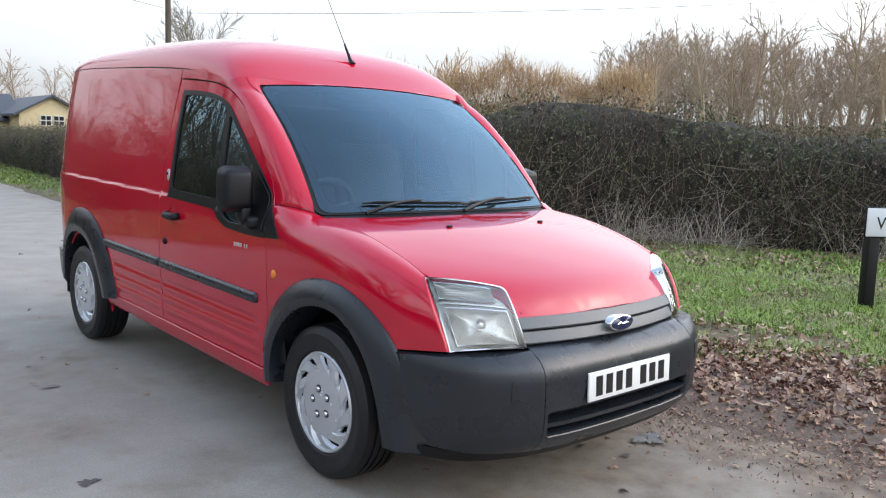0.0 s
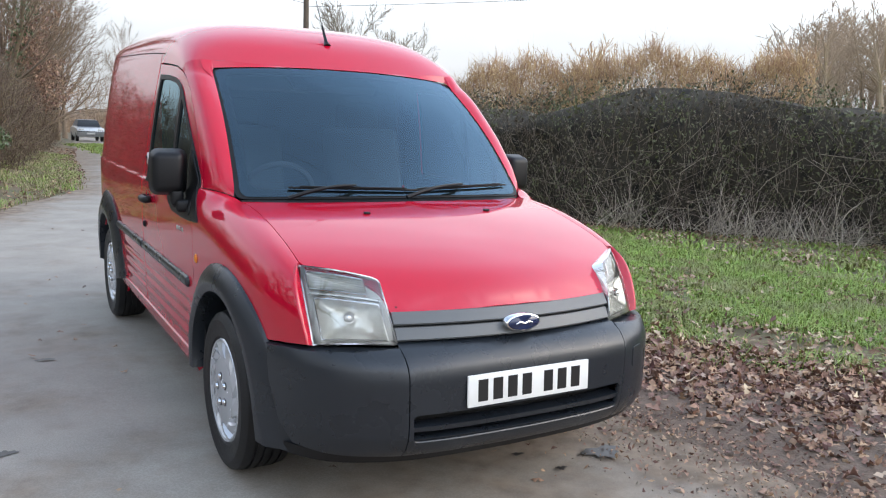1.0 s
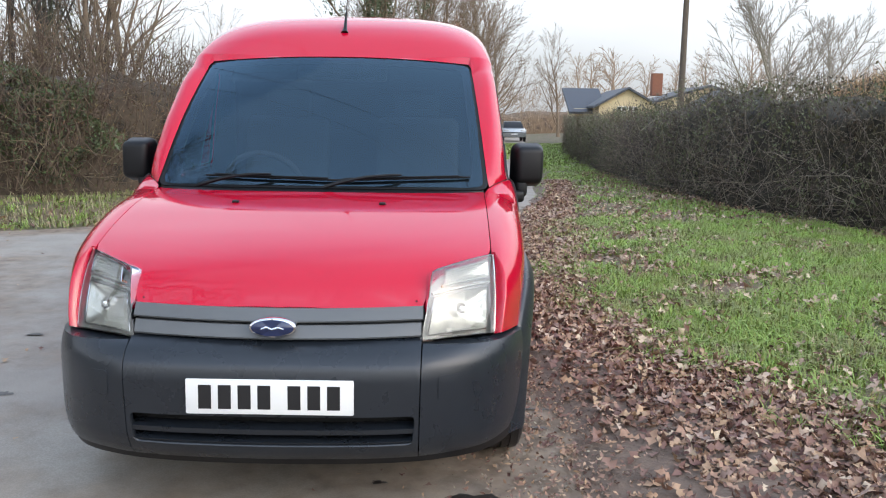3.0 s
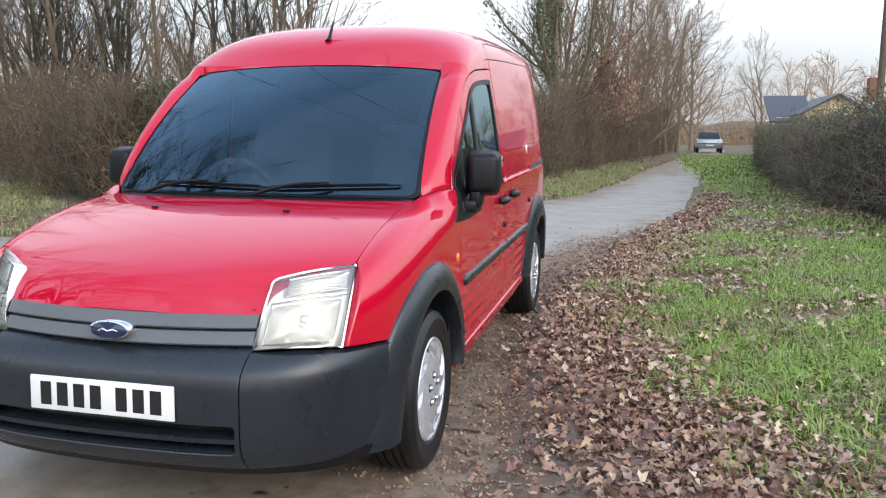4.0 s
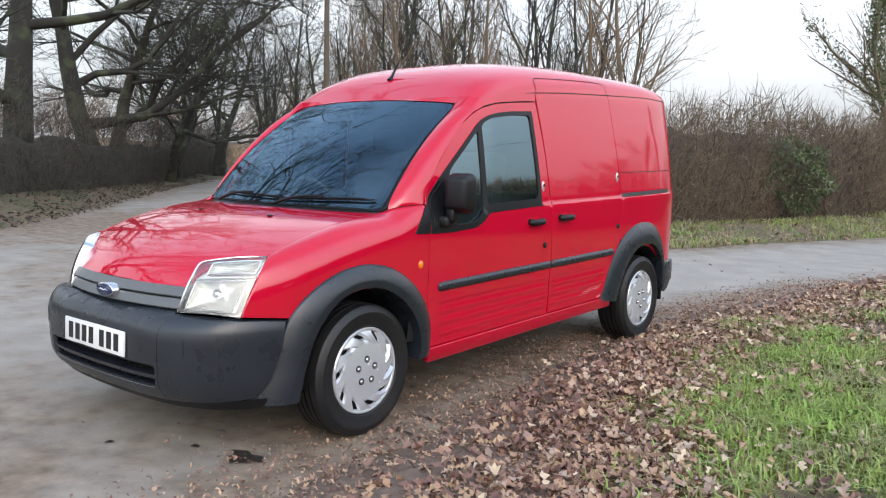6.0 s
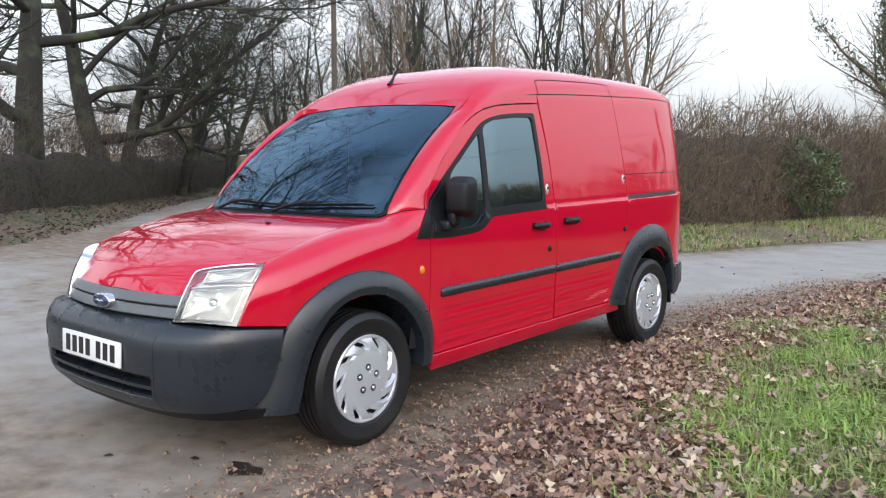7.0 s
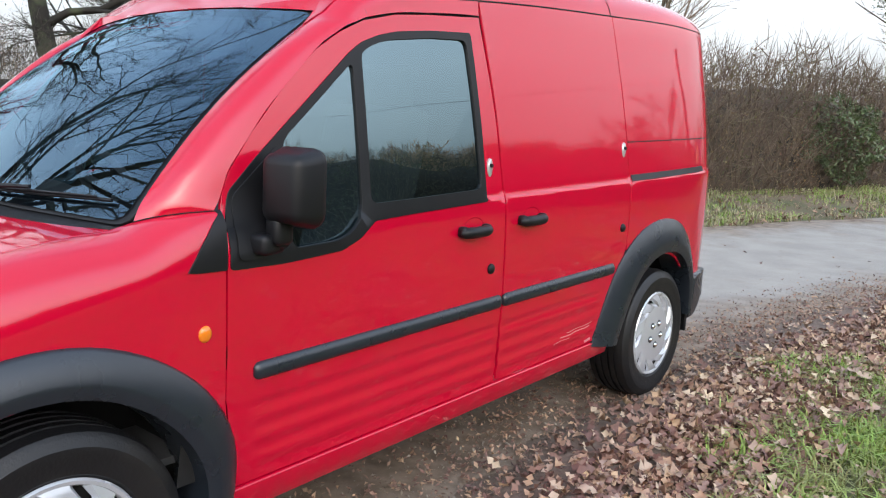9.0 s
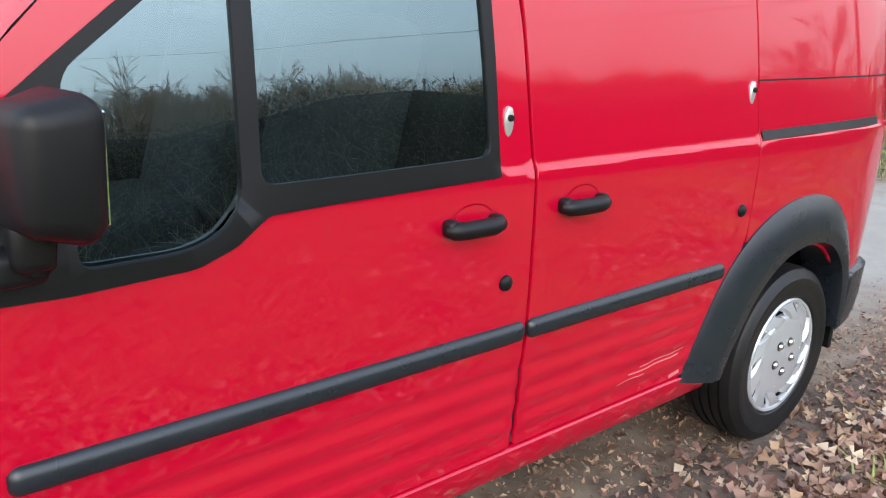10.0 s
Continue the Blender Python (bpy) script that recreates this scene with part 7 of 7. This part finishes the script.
# the wood beyond the field, and other trees far off
FAR_KW = dict(levels=4, kids=(12, 6, 4), ratio=(0.55, 0.55, 0.5), angle=(56, 48, 46), lift=0.10, crook=0.18, first=0.38, fine=0.024)
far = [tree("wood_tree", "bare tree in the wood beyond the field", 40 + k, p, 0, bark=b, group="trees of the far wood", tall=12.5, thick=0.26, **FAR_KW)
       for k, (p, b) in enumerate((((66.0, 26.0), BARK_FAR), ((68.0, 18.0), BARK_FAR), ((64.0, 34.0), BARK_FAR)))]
g = np.random.default_rng(3)
for o in far:
    o.scale = (1.1, 1.1, 1.1)
for k in range(96):
    az = radians(g.uniform(53, 104))
    d = g.uniform(64, 100)
    stand(far[k % 3], (d * math.sin(az), d * math.cos(az) - 3), g.uniform(0.84, 1.08) * d / 84, g.uniform(0, 360))
for k in range(34):
    az = radians(g.uniform(-72, -32) if k < 20 else g.uniform(-4, 24))
    d = g.uniform(72, 130)
    stand(far[k % 3], (d * math.sin(az), d * math.cos(az)), g.uniform(0.7, 1.0) * d / 105, g.uniform(0, 360), "bare tree in the far distance")
for k in range(14):
    az = radians(g.uniform(112, 285))
    d = g.uniform(26, 52)
    stand(far[k % 3], (d * math.sin(az), d * math.cos(az)), g.uniform(0.7, 0.95), g.uniform(0, 360), "bare tree behind the junction")
# a thinner back row that closes the wood
rear_kw = dict(levels=4, kids=(11, 6, 4), ratio=(0.52, 0.52, 0.5), angle=(54, 48, 46), lift=0.10, crook=0.18, first=0.34, fine=0.036)
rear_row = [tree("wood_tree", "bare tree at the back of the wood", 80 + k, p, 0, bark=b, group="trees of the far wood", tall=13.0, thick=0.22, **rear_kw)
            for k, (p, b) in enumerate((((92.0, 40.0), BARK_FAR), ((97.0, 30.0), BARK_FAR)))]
for o in rear_row:
    o.scale = (1.1, 1.1, 1.1)
for k in range(120):
    az = radians(g.uniform(52, 106))
    d = g.uniform(88, 118)
    stand(rear_row[k % 2], (d * math.sin(az), d * math.cos(az) - 3), g.uniform(0.88, 1.10) * d / 100, g.uniform(0, 360))
lone = tree("lone_tree", "round-crowned bare tree beyond the hedge", 51, (17.5, 40), 0, bark=BARK_PALE, levels=5, tall=8.5, thick=0.20, kids=(14, 8, 7, 5), ratio=(0.75, 0.5, 0.5, 0.5), angle=(52, 40, 40, 40), lift=0.12, crook=0.08, first=0.06, fine=0.010)
stand(lone, (27, 54), 1.0, 90)
# russet brush in front of the wood
shrub = tree("shrub", "russet leafless shrub at the field corner", 61, (25.4, 30.0), 0, bark=BRUSH_TWIG, group="shrubs at the field corner", tall=6.0, thick=0.12, levels=4, kids=(16, 9, 9), ratio=(0.7, 0.55, 0.5), angle=(55, 45, 44), lift=0.12, crook=0.14, first=0.05, fine=0.014)
for k, (x, y, s, a) in enumerate(((18.0, 34.0, 0.40, 0), (19.8, 33.0, 0.50, 60), (21.5, 31.5, 0.55, 120), (23.2, 30.4, 0.58, 180), (24.8, 28.8, 0.60, 240), (26.4, 27.2, 0.60, 300), (28.0, 25.6, 0.60, 30), (29.6, 24.0, 0.58, 90),
                                  (31.0, 22.4, 0.56, 150), (22.6, 33.6, 0.58, 210), (26.0, 30.6, 0.62, 270), (29.2, 27.4, 0.62, 330), (32.0, 24.6, 0.6, 45), (20.6, 35.4, 0.5, 75))):
    stand(shrub, (x, y), s * 0.92, a, "russet leafless shrub at the field corner")
BRUSH = [(17.0, 33.5), (22.0, 29.5), (27.0, 25.0), (31.5, 20.8)]
hedge("brush", BRUSH, 5.0, lambda t: np.interp(t, [0, 0.15, 0.5, 1.0], [2.6, 4.1, 4.9, 4.6]), 0, 17000, "russet leafless brush at the field corner", LEAF, BRUSH_TWIG, 0.08, 3.0, 0.35, 3000, away=-1, core=0.66, stick=0.6, heart=BROWN_CORE)
UNDER = [(40, 62), (52, 48), (60, 34), (64, 20), (66, 4), (64, -14)]
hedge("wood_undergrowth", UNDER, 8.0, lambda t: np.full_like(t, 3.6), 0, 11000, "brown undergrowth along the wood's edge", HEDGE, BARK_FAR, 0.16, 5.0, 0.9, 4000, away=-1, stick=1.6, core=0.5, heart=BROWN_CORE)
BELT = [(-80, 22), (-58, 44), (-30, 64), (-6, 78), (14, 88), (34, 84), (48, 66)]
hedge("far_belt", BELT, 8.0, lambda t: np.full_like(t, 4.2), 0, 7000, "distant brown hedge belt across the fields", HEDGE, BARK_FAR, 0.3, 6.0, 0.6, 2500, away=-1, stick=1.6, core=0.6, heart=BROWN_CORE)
X, Y = np.meshgrid(np.linspace(13.5, 63, 26), np.linspace(-12, 45, 26), indexing="ij")
mm = fast_mesh("meadow", np.stack([X, Y, ground_z(X, Y) + 0.10], -1).reshape(-1, 3), np.array(grid_faces(26, 26)), 4)
mm.shade_smooth()
tagged(put(new("meadow", mm), MEADOW), "pale green pasture beyond the hedge", "field", kind="structure")

# ---- poles and wires ----
POLE = material("weathered_pole", (0.115, 0.092, 0.070), 0.9, spread=0.3, scale=9, bump=0.4, fine=60)
YELLOW = material("yellow_guard", (0.30, 0.27, 0.085), 0.7, spread=0.2, scale=9)
WIRE = material("black_cable", (0.015, 0.015, 0.015), 0.6, spread=0.1)


def pole(at, tall, label, guard=False):
    t = thing("telegraph_pole", label, "pole", (*at, float(ground_z(*at))))
    v, f = tube([(0, 0, -0.2), (0, 0, tall * 0.5), (0, 0, tall)], [0.105, 0.095, 0.080], 12)
    part("shaft", Geo().add(v, f), POLE, t)
    part("cap", block(0.22, 0.22, 0.04, (0, 0, tall + 0.02), 0.015, 2), POLE, t)
    for s in (-1, 1):
        v, f = tube([(0.10 * s, 0, tall - 0.35), (0.22 * s, 0, tall - 0.35), (0.24 * s, 0, tall - 0.25)], 0.018, 6)
        part("bracket", Geo().add(v, f), STEEL, t)
    if guard:
        v, f = tube([(0.0, 0, 0.1), (0.0, 0, 2.6)], 0.112, 12)
        part("guard", Geo().add(v, f), YELLOW, t, "faded yellow sleeve round the foot")
    return t


def wire(a, b, sag, label="thin black overhead cable"):
    t = np.linspace(0, 1, 40)[:, None]
    p = np.array(a) * (1 - t) + np.array(b) * t
    p[:, 2] -= sag * 4 * (t * (1 - t))[:, 0]
    v, f = tube(p, 0.007, 5)
    tagged(part("overhead_cable", Geo().add(v, f), WIRE), label, "cable")


pole((7.6, 21.65), 5.9, "weathered wooden service pole behind the hedge")
pole((-17.0, 16.2), 8.2, "wooden telegraph pole with a yellow sleeve", True)
wire((7.6, 21.65, 5.1), (38.0, 2.0, 8.6), 0.5)
wire((7.6, 21.65, 5.2), (-17.0, 16.2, 8.0), 0.25)
wire((-17.2, 16.0, 7.9), (16.0, -14.4, 8.4), 0.9)
wire((-16.8, 16.5, 8.0), (17.0, -14.0, 8.5), 0.9)

# ---- sign by the hedge ----
SIGN_W = material("sign_white", (0.72, 0.74, 0.76), 0.4, spread=0.04, scale=20)
sign = thing("lane_sign", "white lane sign with black border on black posts", "sign", (4.70, 0.04, 0.04))
sd_turn = -35
m = pose(0, 0, 0, 0, 0, sd_turn)
for k, px in enumerate((0.0, 0.85)):
    bm = block(0.095, 0.095, 0.98, (px, 0.03, 0.40), 0.008, 2)
    bmesh.ops.transform(bm, matrix=m, verts=bm.verts)
    part("post", bm, BLACK, sign)
bm = block(1.05, 0.02, 0.24, (0.42, -0.035, 0.80), 0.008, 2)
bmesh.ops.transform(bm, matrix=m, verts=bm.verts)
board = part("board", bm, SIGN_W, sign, "white board with black letters")
bm = block(1.07, 0.018, 0.26, (0.42, -0.028, 0.80), 0.008, 2)
bmesh.ops.transform(bm, matrix=m, verts=bm.verts)
part("border", bm, BLACK, sign)
tx = bpy.data.curves.new("letter", "FONT")
tx.body, tx.size, tx.extrude = "W", 0.15, 0.001
lt = new("letter", tx)
lt.matrix_basis = m @ pose(-0.02, -0.047, 0.745, 90, 0, 0)
lt.parent = board
lt.data.materials.append(INK)
for k in range(5):
    bm = block(0.08, 0.002, 0.11, (0.24 + 0.13 * k, -0.0465, 0.80), 0.0, 1)
    bmesh.ops.transform(bm, matrix=m, verts=bm.verts)
    part("letter_bar", bm, INK, board)

# ---- house up the lane ----
WALL = material("cream_render", (0.66, 0.54, 0.33), 0.85, spread=0.08, scale=3)
SLATE = material("slate_roof", (0.060, 0.066, 0.080), 0.6, spread=0.25, scale=6)
BRICK = material("red_brick", (0.24, 0.10, 0.06), 0.9, spread=0.25, scale=8)
FRAME = material("white_frame", (0.70, 0.70, 0.66), 0.5, spread=0.05)
house = thing("house", "cream rendered house with dark slate roofs beyond the hedge", "house", (12.0, 49.5, 0.0))


def gabled(w, d, eave, ridge, cx, cy):
    """A wing of the house with its gable towards -y."""
    bm = bmesh.new()
    x0, x1, y0, y1 = cx - w / 2, cx + w / 2, cy, cy + d
    v = [bm.verts.new(q) for q in ((x0, y0, 0), (x1, y0, 0), (x1, y0, eave), (cx, y0, ridge), (x0, y0, eave), (x0, y1, 0), (x1, y1, 0), (x1, y1, eave), (cx, y1, ridge), (x0, y1, eave))]
    for q in ((0, 1, 2, 3, 4), (1, 6, 7, 2), (5, 0, 4, 9), (6, 5, 9, 8, 7)):
        bm.faces.new([v[i] for i in q])
    wall = part("wall", bm, WALL, house, "cream rendered wall")
    for s in (-1, 1):
        e = w / 2 + 0.35
        k = (ridge - eave) / (w / 2)
        bm = bmesh.new()
        a = [(cx, y0 - 0.3, ridge + 0.08), (cx + s * e, y0 - 0.3, ridge + 0.08 - k * e), (cx + s * e, y1 + 0.3, ridge + 0.08 - k * e), (cx, y1 + 0.3, ridge + 0.08)]
        top = [bm.verts.new(q) for q in a]
        bot = [bm.verts.new((q[0], q[1], q[2] - 0.14)) for q in a]
        bm.faces.new(top)
        bm.faces.new(bot[::-1])
        for i in range(4):
            bm.faces.new((top[i], bot[i], bot[(i + 1) % 4], top[(i + 1) % 4]))
        part("roof", bm, SLATE, house, "dark slate roof slope")
    return wall


gabled(3.6, 7.0, 2.65, 3.65, 0.1, 0.0)
gabled(9.0, 6.0, 2.6, 4.0, 6.2, 3.0)
gabled(3.6, 7.0, 2.6, 3.6, 6.4, 0.2)
part("chimney", block(0.7, 0.6, 1.5, (2.9, 4.0, 4.1), 0.02, 1), BRICK, house, "red brick chimney")
part("wall", block(2.0, 3.0, 2.4, (-1.9, 4.0, 1.2), 0.02, 1), WALL, house)
part("roof", block(2.6, 4.2, 0.16, (-2.0, 4.0, 2.95), 0.02, 1, (24, 0, 0)), SLATE, house)
for wx, wz in ((0.1, 2.2), (6.4, 2.15), (3.0, 1.5)):
    for s in (-0.36, 0.36):
        wf = part("window", block(0.62, 0.08, 0.62, (wx + s, -0.03 if wx != 3.0 else 2.97, wz), 0.01, 1), FRAME, house, "white-framed window")
        for px in (-0.15, 0.15):
            for pz in (-0.15, 0.15):
                part("window_pane", block(0.24, 0.02, 0.24, (wx + s + px, -0.075 if wx != 3.0 else 2.925, wz + pz), 0, 1), BLACK, wf)

# ---- car parked up the lane ----
CARP = material("silver_paint", (0.40, 0.42, 0.44), 0.3, metal=0.5, spread=0.04, coat=0.8)
car = thing("car", "silver estate car parked far up the lane", "car", (5.6, 59.5, 0.0))
ysec = [(-2.1, 0.55, 0.75), (-2.0, 0.35, 0.95), (-1.2, 0.30, 1.00), (-0.6, 0.30, 1.05), (0.1, 0.30, 1.05), (1.6, 0.30, 1.05), (2.05, 0.35, 1.0), (2.15, 0.5, 0.85)]
rows = []
for yy, z0, z1 in ysec:
    rows.append([(-0.80, yy, z0), (-0.88, yy, z0 + 0.15), (-0.87, yy, z1 - 0.1), (-0.78, yy, z1), (0.78, yy, z1), (0.87, yy, z1 - 0.1), (0.88, yy, z0 + 0.15), (0.80, yy, z0)])
part("body", Geo().add(np.array(rows).reshape(-1, 3), grid_faces(8, 8, closed_v=True) + [tuple(range(8)), tuple(range(63, 55, -1))]), CARP, car, "silver car body", 40)
rows = []
for yy, z1, wd in ((-1.15, 1.0, 0.74), (-0.55, 1.40, 0.64), (0.2, 1.47, 0.62), (1.2, 1.45, 0.62), (1.75, 1.36, 0.62), (2.0, 1.0, 0.72)):
    rows.append([(-0.78, yy, 0.98), (-wd, yy, z1), (wd, yy, z1), (0.78, yy, 0.98)])
part("cabin", Geo().add(np.array(rows).reshape(-1, 3), grid_faces(6, 4)), BLACK, car, "dark car windows", 30)
part("car_roof", block(1.2, 1.7, 0.04, (0, 0.6, 1.475), 0.02, 2), CARP, car)
for x in (-0.8, 0.8):
    for yy in (-1.3, 1.35):
        v, f = spin([(-0.1, 0.0001), (-0.1, 0.28), (-0.07, 0.32), (0.07, 0.32), (0.1, 0.28), (0.1, 0.0001)], 20)
        part("wheel", Geo().add(v, f).moved(pose(x, yy, 0.32)), RUBBER, car)
for x in (-0.6, 0.6):
    part("headlight", block(0.34, 0.06, 0.14, (x, -2.06, 0.80), 0.03, 2), LAMP, car)
part("number_plate", block(0.5, 0.02, 0.11, (0, -2.12, 0.55), 0, 1), WHITE, car)
